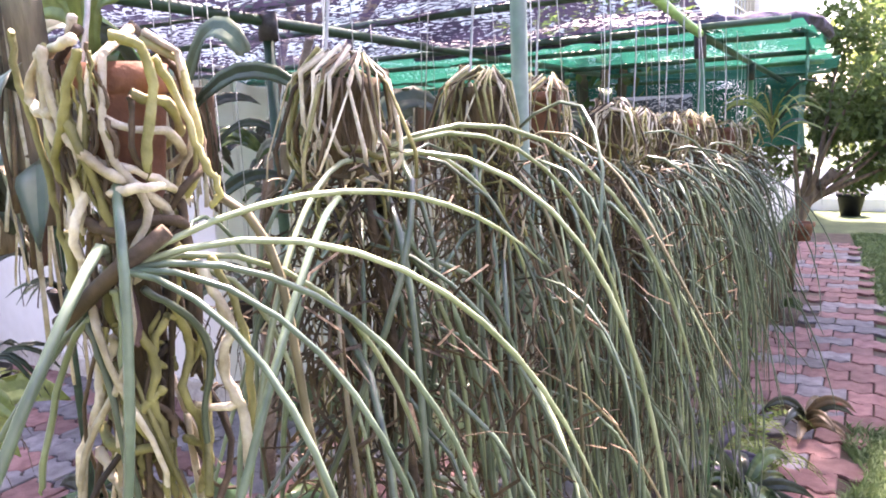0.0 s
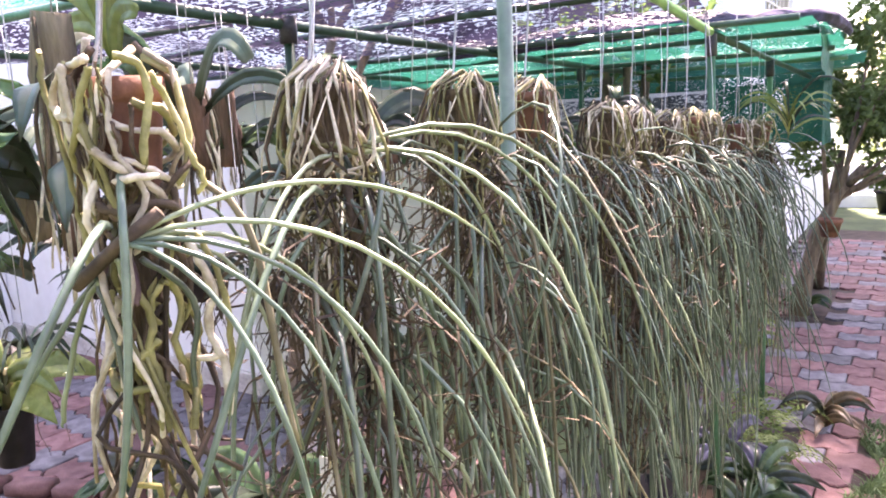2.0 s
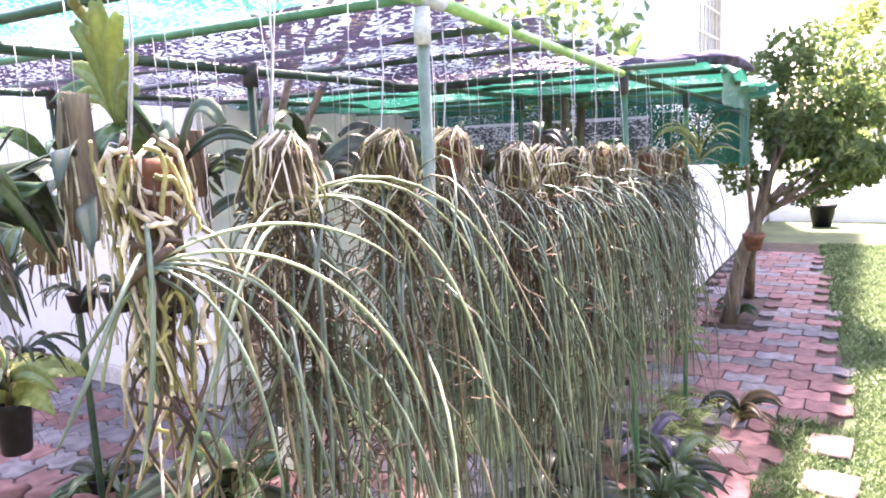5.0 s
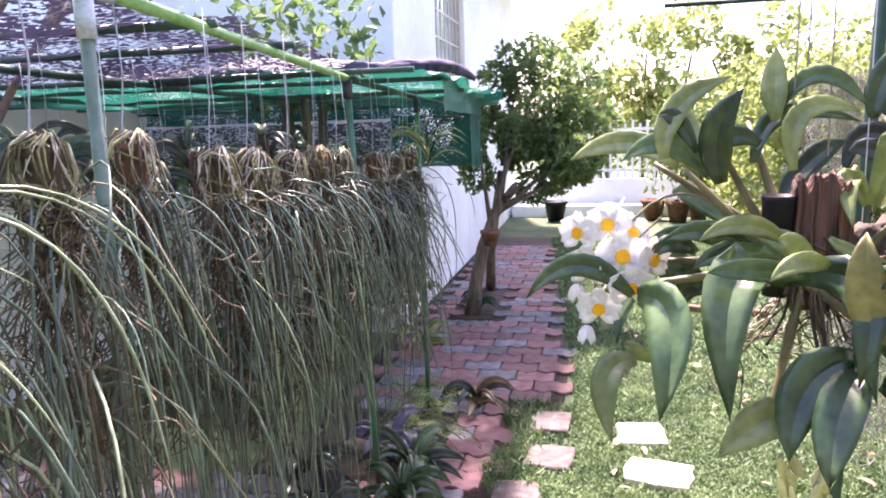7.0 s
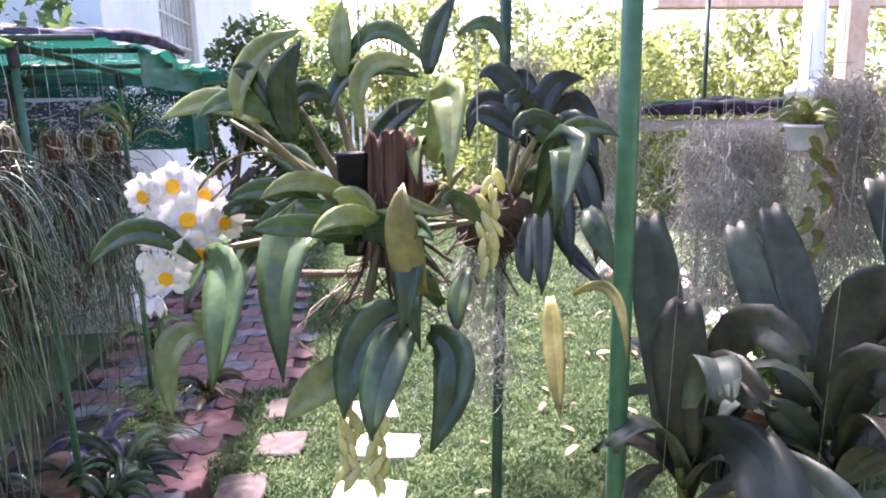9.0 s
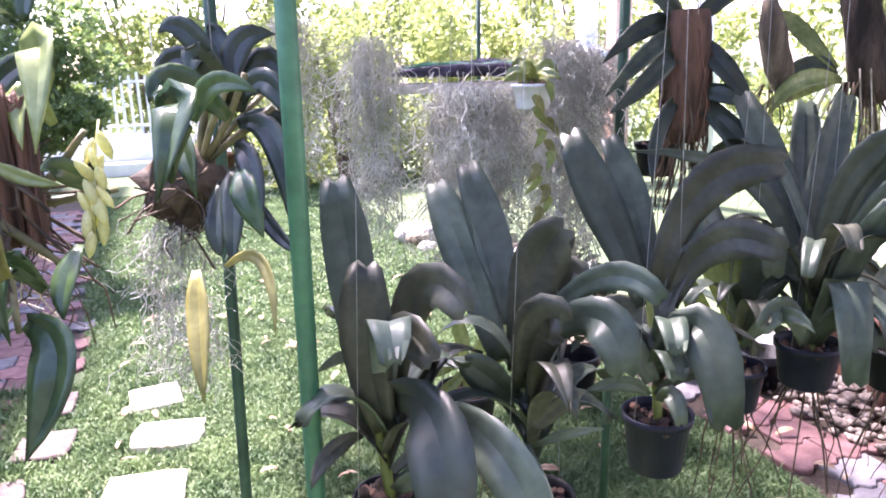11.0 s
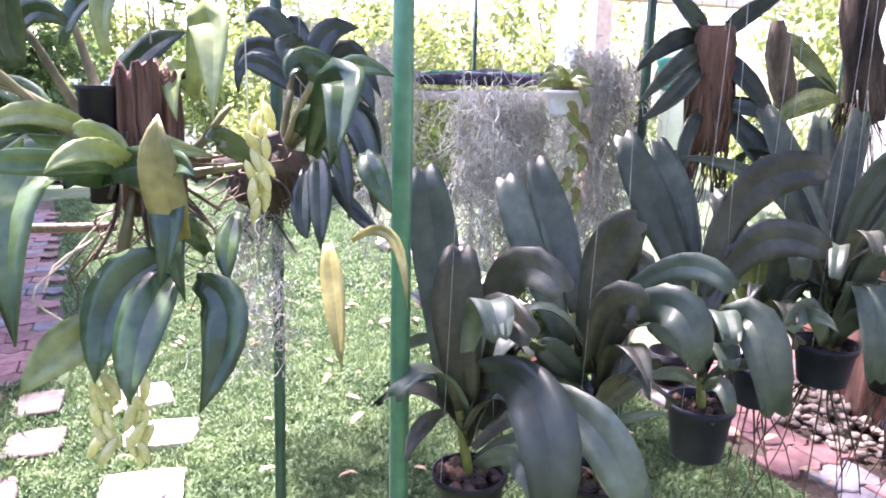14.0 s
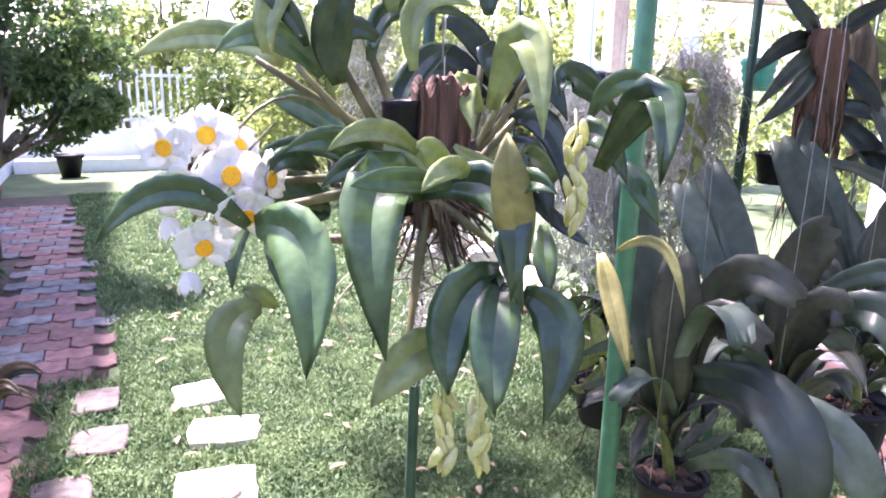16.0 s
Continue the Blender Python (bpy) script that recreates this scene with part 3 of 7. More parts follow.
def moss(name, x, y, top, bottom, r0, r1, strands, seed, label, material=None, r=0.0011, parent=None):
    """Spanish moss: a curtain of fine curling strands, built as one mass."""
    g = np.random.default_rng(seed)
    m = strands
    n = 8
    a = g.uniform(0, 2 * np.pi, m)
    q = np.sqrt(g.uniform(0, 1, m))
    z0 = top - (top - bottom) * 0.78 * g.uniform(0, 1, m) ** 1.5
    ln = (top - bottom) * g.uniform(0.12, 0.42, m)
    u = (top - z0) / (top - bottom)
    rad = (r0 + (r1 - r0) * np.sin(np.pi * np.clip(u * 0.7 + 0.1, 0, 1))) * q
    P = np.stack([rad * np.cos(a), rad * np.sin(a), z0 - top], 1)
    path = [P]
    d = np.stack([np.cos(a) * 0.2, np.sin(a) * 0.2, -np.ones(m)], 1) + g.normal(size=(m, 3)) * 0.5
    for i in range(n):
        d = 0.6 * d + g.normal(size=(m, 3)) * 0.62 + np.array([0, 0, -0.30])
        d /= np.linalg.norm(d, axis=1)[:, None]
        path.append(path[-1] + d * (ln / n)[:, None])
    path = np.stack(path, 1)
    side = g.normal(size=(m, 1, 3))
    side /= np.linalg.norm(side, axis=2)[:, :, None]
    other = np.cross(side, np.array([0.3, 0.5, 0.8]))
    other /= np.linalg.norm(other, axis=2)[:, :, None]
    w = r * g.uniform(0.7, 1.5, (m, 1, 1))
    ring = np.stack([path + side * w, path - side * w * 0.5 + other * w * 0.87, path - side * w * 0.5 - other * w * 0.87], 2)
    co = ring.reshape(-1, 3)
    k = np.arange(m)[:, None] * (n + 1) * 3 + np.arange(n)[None, :] * 3
    k = k.reshape(-1)
    faces = np.concatenate([np.stack([k + j, k + (j + 1) % 3, k + 3 + (j + 1) % 3, k + 3 + j], 1) for j in range(3)])
    t = quads(name, co.tolist(), faces.tolist(), material or M_MOSS, parent)
    t.location = (x, y, top)
    return t if parent else tagged(t, label, "spanish moss", "hanging moss", "stuff")


def terete_orchid(x, y, top, leaves, roots, seed, length=0.62, spread=1.0, bare=False, show_pot=True):
    rng.seed(seed)
    label = "hanging orchid with pencil-thin leaves, clay pot wrapped in tan roots" if not bare else "hanging orchid with thick bare tan roots around a clay pot"
    o = thing("hanging_orchid", label, "orchid", (x, y, top), "row of hanging orchids")
    r, h = (0.036 + rng.uniform(-0.003, 0.004)) * (0.80 if bare else 1.0), 0.085
    part("pot", lathe(bmesh.new(), pot_profile(r * 0.96, h), 20, (0, 0, -h - 0.008)), M_TERRACOTTA if show_pot else M_MULCH, o, "weathered clay pot" if show_pot else "pot lined with brown root fibre")
    part("wire", tube(bmesh.new(), [(0.0, -0.002, -0.07), (0.003, -r - 0.004, -0.04), (0.0, -r * 0.5, 0.02), (0, 0, 0.12), (rng.uniform(-0.01, 0.01), 0.0, 1.80 - top)], 0.0016, 6), M_WIRE, o, "bent galvanised wire")
    for k in range(4):
        # roots that circle the pot
        a0, sweep_, z = rng.uniform(0, 6.28), rng.uniform(1.6, 3.6), rng.uniform(-0.06, 0.008)
        pts = [V((math.cos(a0 + sweep_ * i / 12) * r * rng.uniform(1.08, 1.24), math.sin(a0 + sweep_ * i / 12) * r * rng.uniform(1.08, 1.24), z - 0.035 * i / 12 + rng.uniform(-0.006, 0.006))) for i in range(13)]
        pts = [pts[0]] + [pts[i] * 0.4 + (pts[i - 1] + pts[i + 1]) * 0.3 for i in range(1, 12)] + [pts[-1]]
        rad = rng.uniform(0.002, 0.0034)
        part("root", tube(bmesh.new(), pts, [rad * rng.uniform(0.8, 1.2) for i in pts], 6), M_ROOT if k % 2 else M_ROOT_OLIVE, o)
    for k in range(roots):
        a = rng.uniform(0, 2 * math.pi)
        ln = rng.uniform(0.10, 0.34) if not bare else rng.uniform(0.14, 0.42)
        turn = rng.gauss(0, 0.9)
        lead = V((math.cos(a + 0.9) * r * 0.55, math.sin(a + 0.9) * r * 0.75, rng.uniform(0.006, 0.020)))
        over = V((math.cos(a) * r * 1.40, math.sin(a) * r * 1.40, rng.uniform(-0.004, 0.014)))
        q = rng.uniform(1.22, 1.55) + (1.0 * rng.random() if rng.random() < (0.05 if bare else 0.30) else 0)
        mid = V((math.cos(a + turn * 0.4) * r * q, math.sin(a + turn * 0.4) * r * q, -0.04 * q))
        low = V((math.cos(a + turn * 0.9) * r * rng.uniform(1.0, 1.25), math.sin(a + turn * 0.9) * r * rng.uniform(1.0, 1.25), -0.10))
        q2 = rng.uniform(0.2, 1.3)
        e = V((math.cos(a + turn * 1.6) * r * q2, math.sin(a + turn * 1.6) * r * q2, -max(ln, 0.13)))
        pts = [lead, over] + wiggle(mid, low, 6, rng.uniform(0.006, 0.015), rng) + wiggle(low, e, 11, rng.uniform(0.012, 0.034), rng)[1:]
        pts = [pts[0]] + [pts[i] * 0.6 + (pts[i - 1] + pts[i + 1]) * 0.2 for i in range(1, len(pts) - 1)] + [pts[-1]]
        rad = rng.uniform(0.0009, 0.0023) if not bare else rng.uniform(0.0014, 0.0034)
        c = rng.random()
        part("root", tube(bmesh.new(), pts, [rad * rng.uniform(0.75, 1.2) * (1 - 0.25 * i / len(pts)) for i in range(len(pts))], 6), M_ROOT if c < 0.38 else M_ROOT_OLIVE if c < 0.70 else M_ROOT_DARK, o)
    for k in range(26 if bare else 24):
        # the tangle under the pot
        a = rng.uniform(0, 2 * math.pi)
        s = V((math.cos(a) * 0.022, math.sin(a) * 0.022, -rng.uniform(0.09, 0.34)))
        e = s + V((rng.uniform(-0.05, 0.05), rng.uniform(-0.06, 0.06), -rng.uniform(0.08, 0.36)))
        c = rng.random()
        part("root", tube(bmesh.new(), wiggle(s, e, 10, rng.uniform(0.012, 0.03), rng), rng.uniform(0.001, 0.0030 if bare else 0.0022), 5), M_ROOT if c < 0.16 else M_ROOT_OLIVE if c < 0.45 else M_ROOT_DARK, o)
    if not bare:
        # Root strands, extra dark to stand in for shade in the leaf gaps.
        tangle = moss("root_tangle", 0.0, 0.0, -0.10, -0.80, 0.05, 0.09, 240, seed, "", M_ROOT_DARK, 0.0014, parent=o)
        tangle["kind"] = "stuff"
    # stems hang among the roots and carry the leaves
    stems = 1 if bare else 3
    for s in range(stems):
        a = rng.uniform(-0.6, 1.6)
        base = V((math.cos(a) * 0.03, math.sin(a) * 0.03, -0.10))
        part("stem", tube(bmesh.new(), wiggle(base, base + V((rng.uniform(-0.01, 0.05), rng.uniform(-0.02, 0.06), -0.4 if not bare else -0.1)), 8, 0.006, rng), 0.005, 6), M_ROOT_DARK, o)
    for k in range(leaves):
        z = -rng.uniform(0.07, 0.16) if rng.random() < 0.45 or bare else -rng.uniform(0.16, 0.5)
        a = (rng.gauss(0.1, 0.9) if rng.random() < 0.55 else rng.uniform(-2.6, 2.6)) * spread
        ln = length * rng.uniform(0.55, 1.15)
        st = V((math.cos(a) * 0.03 + rng.uniform(-0.015, 0.015), math.sin(a) * 0.03 + rng.uniform(-0.04, 0.04), z))
        lift = rng.uniform(-0.6, 1.1)
        pts = fall(st, a, lift, ln, 10, rng.uniform(6, 14) if rng.random() < 0.4 else rng.uniform(12, 32), rng.uniform(0.06, 0.26))
        rad = rng.uniform(0.0017, 0.0033)
        old = rng.random() < 0.06
        part("leaf", tube(bmesh.new(), pts, [rad] * 7 + [rad * 0.92, rad * 0.8, rad * 0.6, rad * 0.25], 5), M_TERETE_OLD if old else M_TERETE_PALE if rng.random() < 0.13 else M_TERETE, o)
    return o


first = terete_orchid(0.067, 0.059, 1.520, 5, 7, 11, 0.34, 1.2, bare=True)
terete_orchid(0.045, 0.300, 1.520, 46, 60, 21, 0.66, show_pot=False)
terete_orchid(0.030, 0.590, 1.520, 52, 60, 31, 0.70, show_pot=False)
terete_orchid(0.000, 0.860, 1.520, 54, 54, 41, 0.70)
terete_orchid(0.030, 1.120, 1.480, 54, 52, 51, 0.72, show_pot=False)
terete_orchid(0.020, 1.320, 1.470, 54, 48, 61, 0.70, show_pot=False)
terete_orchid(0.030, 1.540, 1.455, 54, 48, 71, 0.68, show_pot=False)
terete_orchid(0.020, 1.760, 1.460, 54, 46, 81, 0.68)
terete_orchid(0.020, 1.960, 1.450, 54, 46, 91, 0.66, show_pot=False)
terete_orchid(0.030, 2.330, 1.425, 54, 30, 101, 0.64)
terete_orchid(0.020, 2.620, 1.410, 54, 28, 111, 0.60, show_pot=False)
terete_orchid(0.010, 2.930, 1.420, 44, 24, 121, 0.52)
rng.seed(19)
# the bare roots of the first orchid: u to one side, v down from the rim, out from the pot, in centimetres
SIDE, OUT = V((0.863, 0.506, 0)), V((0.506, -0.863, 0))


def bare_root(path, radius, material, out=0.0, name="root", sides=8):
    pts = []
    for u, v in path:
        body = 3.7 if v < 8 else 2.7
        d = math.sqrt(max(0.0, body * body - u * u)) + 0.45 + out
        pts.append((SIDE * u + OUT * d) * 0.01 + V((0, 0, -v * 0.01)))
    for turn in range(2):
        fine = [pts[0]]
        for a, b in zip(pts, pts[1:]):
            fine += [a.lerp(b, 0.25), a.lerp(b, 0.75)]
        pts = fine + [pts[-1]]
    pts = [p + V((rng.uniform(-1, 1), rng.uniform(-1, 1), rng.uniform(-1, 1))) * 0.0009 for p in pts]
    n = len(pts)
    radius *= 0.78
    part(name, tube(bmesh.new(), pts, [radius * rng.uniform(0.84, 1.14) * (1.0 if i < n - 3 else 0.85 - 0.22 * (i - n + 3)) for i in range(n)], sides), material, first)


part("core", lathe(bmesh.new(), [(0.003, -0.27), (0.008, -0.24), (0.012, -0.20), (0.014, -0.16), (0.011, -0.135), (0.014, -0.11), (0.022, -0.085)], 14, wob=0.35), M_MULCH, first, "dark brown core of old roots")
bare_root([(-2.6, 0.0), (-2.3, 3.0), (-1.4, 5.3), (0.5, 6.8), (1.9, 8.0), (2.7, 9.9)], 0.0042, M_ROOT)
bare_root([(1.5, -0.5), (2.9, 0.1), (3.1, 2.4), (2.6, 5.1), (2.4, 6.9)], 0.0040, M_ROOT_OLIVE)
bare_root([(3.2, 0.6), (4.2, 4.1), (4.4, 5.8), (5.1, 7.2), (5.7, 8.6), (5.0, 9.4)], 0.0030, M_ROOT_OLIVE)
bare_root([(-0.5, -0.3), (-3.6, 0.1), (-5.1, 1.8), (-5.0, 3.1), (-3.2, 3.5), (-2.5, 3.6)], 0.0042, M_ROOT)
bare_root([(-5.6, -1.4), (-5.8, 1.4), (-5.0, 4.4), (-4.5, 8.2), (-4.3, 11.0), (-3.8, 13.0)], 0.0028, M_ROOT_OLIVE)
bare_root([(-3.5, 3.0), (-3.1, 6.5), (-2.2, 8.2), (-2.9, 9.7), (-3.4, 10.8)], 0.0048, M_ROOT_OLIVE)
bare_root([(-1.5, 3.4), (-0.5, 6.1), (-0.2, 8.9), (0.3, 11.0)], 0.0036, M_ROOT_OLIVE)
bare_root([(0.5, 8.1), (1.9, 7.8), (3.2, 7.8)], 0.0040, M_ROOT, 0.5)
bare_root([(2.7, 10.6), (1.4, 11.6), (1.0, 13.4)], 0.0042, M_ROOT)
bare_root([(4.0, 12.6), (4.8, 14.7), (5.7, 16.8), (5.0, 18.2), (4.8, 20.2), (6.0, 22.0), (5.9, 26.5)], 0.0044, M_ROOT, 0.4)
bare_root([(-1.9, 15.4), (-2.9, 18.5), (-2.6, 20.9), (-4.0, 23.2), (-5.1, 25.3), (-5.0, 27.5)], 0.0040, M_ROOT, 0.3)
bare_root([(-3.4, 24.3), (-2.6, 25.8), (-0.5, 26.6)], 0.0044, M_ROOT, 0.5)
bare_root([(2.9, 21.7), (4.6, 22.1), (5.7, 21.5)], 0.0036, M_ROOT, 0.4)
bare_root([(0.6, 15.8), (1.6, 18.4), (0.9, 20.4), (1.7, 23.0), (1.2, 26.8)], 0.0038, M_ROOT_OLIVE)
bare_root([(-0.6, 16.4), (-1.5, 19.2), (-0.7, 21.8), (-1.6, 24.6), (-1.2, 28.0)], 0.0036, M_ROOT)
bare_root([(2.4, 15.0), (3.0, 18.0), (2.3, 20.6), (3.2, 23.4), (2.8, 27.2)], 0.0034, M_ROOT_OLIVE)
bare_root([(-3.2, 22.9), (-1.9, 23.6), (-0.2, 23.6), (1.9, 23.3)], 0.0044, M_ROOT_OLIVE, 0.2)
bare_root([(-0.9, 18.1), (0.2, 20.9), (1.5, 23.6), (1.9, 25.7)], 0.0046, M_ROOT_OLIVE, 0.3)
bare_root([(-3.8, 10.6), (-4.1, 14.0), (-3.2, 16.8), (-1.9, 17.4), (-1.2, 16.1)], 0.0044, M_ROOT_OLIVE)
bare_root([(4.6, 12.4), (6.0, 15.4), (6.4, 19.8), (6.1, 23.9)], 0.0034, M_ROOT_OLIVE)
bare_root([(0.0, 0.3), (-1.0, 2.1), (-1.4, 4.2), (-3.0, 6.2), (-2.7, 8.8)], 0.0036, M_ROOT_OLIVE, 0.25)
bare_root([(-3.0, 0.2), (-3.3, 2.5), (-2.6, 5.0), (-1.7, 8.0), (-2.3, 10.5)], 0.0040, M_ROOT)
bare_root([(3.0, 8.3), (3.4, 10.2), (2.4, 11.5), (3.4, 13.8), (3.0, 16.4)], 0.0040, M_ROOT_DARK)
bare_root([(-1.5, 9.6), (0.4, 10.6), (2.2, 9.5), (3.6, 10.4)], 0.0046, M_ROOT_DARK, 0.2)
bare_root([(-0.2, 12.8), (-1.2, 14.2), (-1.9, 15.4), (-2.2, 16.6)], 0.0038, M_NODE, 0.6, "stem")
bare_root([(0.6, 11.6), (0.2, 12.9), (1.0, 14.4), (0.8, 17.0)], 0.0042, M_NODE, 0.4, "stem")
bare_root([(0.1, 13.4), (0.5, 15.4), (0.0, 18.3)], 0.0030, M_TERETE_PALE, 0.9, "leaf")
bare_root([(1.6, 13.6), (3.9, 16.2), (4.4, 18.6), (3.4, 22.2), (3.7, 26.2)], 0.0031, M_TERETE, 0.9, "leaf")
bare_root([(-1.8, 15.2), (-0.8, 18.3), (-0.2, 23.3), (0.4, 27.0)], 0.0028, M_TERETE, 1.2, "leaf")
bare_root([(-1.6, 15.1), (-4.6, 18.2), (-6.4, 23.6), (-7.2, 27.0)], 0.0027, M_TERETE_PALE, 1.2, "leaf")
bare_root([(-1.9, 14.9), (-5.0, 17.5), (-7.4, 20.7), (-9.6, 23.5)], 0.0032, M_TERETE, 1.0, "leaf")
for k in range(30):
    # fine fibres and thin roots over the clay
    u, v = rng.uniform(-3.6, 1.0 if k % 3 else 3.6), rng.uniform(-0.3, 5.0)
    bare_root([(u, v), (u + rng.uniform(-0.5, 0.5), v + 1.6), (u + rng.uniform(-1.0, 1.0), v + 3.4), (u + rng.uniform(-1.2, 1.2), v + rng.uniform(4.0, 8.0))], rng.uniform(0.0008, 0.0022), rng.choice([M_ROOT_OLIVE, M_ROOT_DARK, M_MULCH]), rng.uniform(-0.4, -0.1), sides=5)
for k in range(44):
    # short broken roots and sheaths that fill the hollow under the pot
    u, v, q = rng.uniform(-2.6, 2.6), rng.uniform(8, 24), rng.uniform(-1, 1)
    bare_root([(u, v), (u + q, v + 0.8), (u + q * 1.8, v + rng.uniform(1.0, 2.6)), (u + q * 0.6, v + rng.uniform(2.5, 4.0))], rng.uniform(0.002, 0.0042), rng.choice([M_ROOT_OLIVE, M_ROOT_OLIVE, M_ROOT_DARK, M_MULCH]), rng.uniform(-1.2, 0.0))
# long leaves that arch across the row
sweep = thing("fallen_orchid_spray", "long grey-green pencil leaves arching out from a root node", "orchid leaves", (0.066, 0.30, 1.44))
for a, lift, ln, g in ((1.25, 0.55, 0.62, 4.0), (1.0, 0.75, 0.6, 5.0), (0.6, 0.5, 0.55, 7.0), (1.5, 0.35, 0.5, 4.5), (-1.3, 0.3, 0.34, 6.0)):
    part("leaf", tube(bmesh.new(), fall((0, 0, 0), a, lift, ln, 12, g, 0.008), [0.0024] * 9 + [0.0023, 0.002, 0.0015, 0.0006], 6), M_TERETE_PALE, sweep)
spray = thing("orchid_spray", "pale pencil-thin leaves springing from a purple stem node", "orchid leaves", (0.093, 0.026, 1.397))
part("stem", tube(bmesh.new(), [(-0.03, -0.02, -0.03), (0, 0, 0), (0.02, 0.02, 0.02)], 0.005, 8), M_ROOT_DARK, spray)
for a, lift, ln, g in ((1.15, 0.55, 0.36, 3.5), (0.95, 0.42, 0.42, 5.0), (0.8, 0.25, 0.34, 7.0), (0.55, 0.2, 0.38, 9.0), (0.2, 0.1, 0.32, 10.0), (1.3, 0.35, 0.44, 7.0)):
    part("leaf", tube(bmesh.new(), fall((0, 0, 0), a, lift, ln, 12, g, 0.01), [0.0021] * 8 + [0.0021, 0.002, 0.0017, 0.0012, 0.0005], 6), M_TERETE_PALE if lift > 0.3 else M_TERETE, spray)

# cords that hang from the pipes over the row
for i in range(15):
    y = 0.1 + i * 0.22
    x = rng.uniform(-0.03, 0.04)
    hanger((x, y, 1.775 - 0.02 * y), (x + rng.uniform(-0.02, 0.02), y + rng.uniform(-0.03, 0.03), 1.47 - 0.02 * y), M_CORD if i % 2 else M_WIRE, 0.0008)


# ---- things on the right: strap-leaved orchids in pots ----
def hung_pot(x, y, z, r, h, material, label, group="hanging pots"):
    """A plastic pot with rim, ribs and drain holes, filled with charcoal, on thin wires. z is its rim."""
    t = thing("plant_pot", label, "pot", (x, y, z - h), group)
    part("body", lathe(bmesh.new(), [(r * 0.74, 0), (r * 0.77, 0.003), (r * 0.95, h * 0.86), (r * 1.02, h * 0.87), (r * 1.03, h), (r * 0.96, h), (r * 0.92, h * 0.86), (r * 0.9, h * 0.8), (0.0001, h * 0.8)], 28), material, t)
    g = random.Random(int(x * 1000))
    for k in range(26):
        a, q = g.uniform(0, 6.28), r * 0.85 * math.sqrt(g.random())
        s = g.uniform(0.006, 0.013)
        bm = bmesh.new()
        bmesh.ops.create_icosphere(bm, subdivisions=1, radius=s)
        for v in bm.verts:
            v.co = v.co * g.uniform(0.7, 1.2) + V((q * math.cos(a), q * math.sin(a), h * 0.82 + s * 0.4))
        part("charcoal", bm, M_SOIL if g.random() < 0.6 else M_BARK, t, smooth=False)
    return t


def wires(x, y, z, r, top):
    for a in (0.4, 3.4):
        hanger((x + r * math.cos(a), y + r * math.sin(a), z - 0.005), (x, y, top), M_WIRE, 0.0005, "wire", "thin wire carrying a hanging pot")


def dangling(t, count, spread, depth, seed, material=None, rad=0.0022, top=0.0, amp=0.014):
    g = random.Random(seed)
    for k in range(count):
        a = g.uniform(0, 6.28)
        s = V((math.cos(a) * spread * 0.4, math.sin(a) * spread * 0.4, top))
        e = s + V((math.cos(a) * spread * g.uniform(0.3, 1.6), math.sin(a) * spread * g.uniform(0.3, 1.6), -depth * g.uniform(0.4, 1.1)))
        pts = wiggle(s, e, 11, amp, g)
        part("root", tube(bmesh.new(), pts, [rad * g.uniform(0.8, 1.3) * (1 - 0.05 * i) for i in range(len(pts))], 5), material or M_ROOT_DARK, t)


def stem(t, a, b, r, material, n=6, amp=0.004):
    g = random.Random(int(abs(a[0]) * 997))
    o = t.location
    return part("stem", tube(bmesh.new(), wiggle(V(a) - o, V(b) - o, n, amp, g), [r * (1 - 0.4 * i / n) for i in range(n + 1)], 8), material, t)


strap_a = thing("strap_orchid", "large grey-green strap-leaved orchid hanging by the stake", "orchid", (1.494, 0.472, 0.93))
stem(strap_a, (1.494, 0.472, 0.92), (1.478, 0.52, 1.12), 0.008, M_VANDA_YELLOW)
leaf(strap_a, (1.479, 0.500, 1.016), (1.476, 0.546, 1.195), (1.469, 0.582, 1.330), 0.0558, M_VANDA, tip="blunt", fold=0.24)
leaf(strap_a, (1.491, 0.475, 1.025), (1.471, 0.468, 1.140), (1.477, 0.479, 1.241), 0.0569, M_VANDA_BROWN, tip="blunt", fold=0.24)
leaf(strap_a, (1.497, 0.479, 1.046), (1.530, 0.449, 1.208), (1.556, 0.362, 1.211), 0.0476, M_VANDA_BROWN, tip="blunt", fold=0.24)
leaf(strap_a, (1.506, 0.470, 1.074), (1.507, 0.447, 1.162), (1.517, 0.365, 1.158), 0.0447, M_VANDA_BROWN, tip="blunt", fold=0.24)
leaf(strap_a, (1.502, 0.472, 1.074), (1.505, 0.333, 1.099), (1.495, 0.268, 0.998), 0.0619, M_VANDA, tip="blunt", fold=0.24)
leaf(strap_a, (1.555, 0.445, 1.053), (1.571, 0.319, 1.064), (1.598, 0.255, 0.982), 0.0507, M_VANDA, tip="blunt", fold=0.24)
leaf(strap_a, (1.472, 0.514, 1.056), (1.440, 0.547, 1.051), (1.408, 0.587, 1.022), 0.0158, M_VANDA, tip="point", fold=0.24)
leaf(strap_a, (1.477, 0.545, 1.101), (1.460, 0.582, 1.089), (1.435, 0.637, 1.048), 0.0163, M_VANDA, tip="point", fold=0.24)
leaf(strap_a, (1.464, 0.485, 1.019), (1.415, 0.451, 1.024), (1.383, 0.424, 0.995), 0.0216, M_VANDA_BROWN, tip="point", fold=0.24)
leaf(strap_a, (1.493, 0.462, 0.974), (1.538, 0.472, 0.997), (1.574, 0.482, 1.010), 0.0202, M_VANDA_BROWN, tip="blunt", fold=0.24)
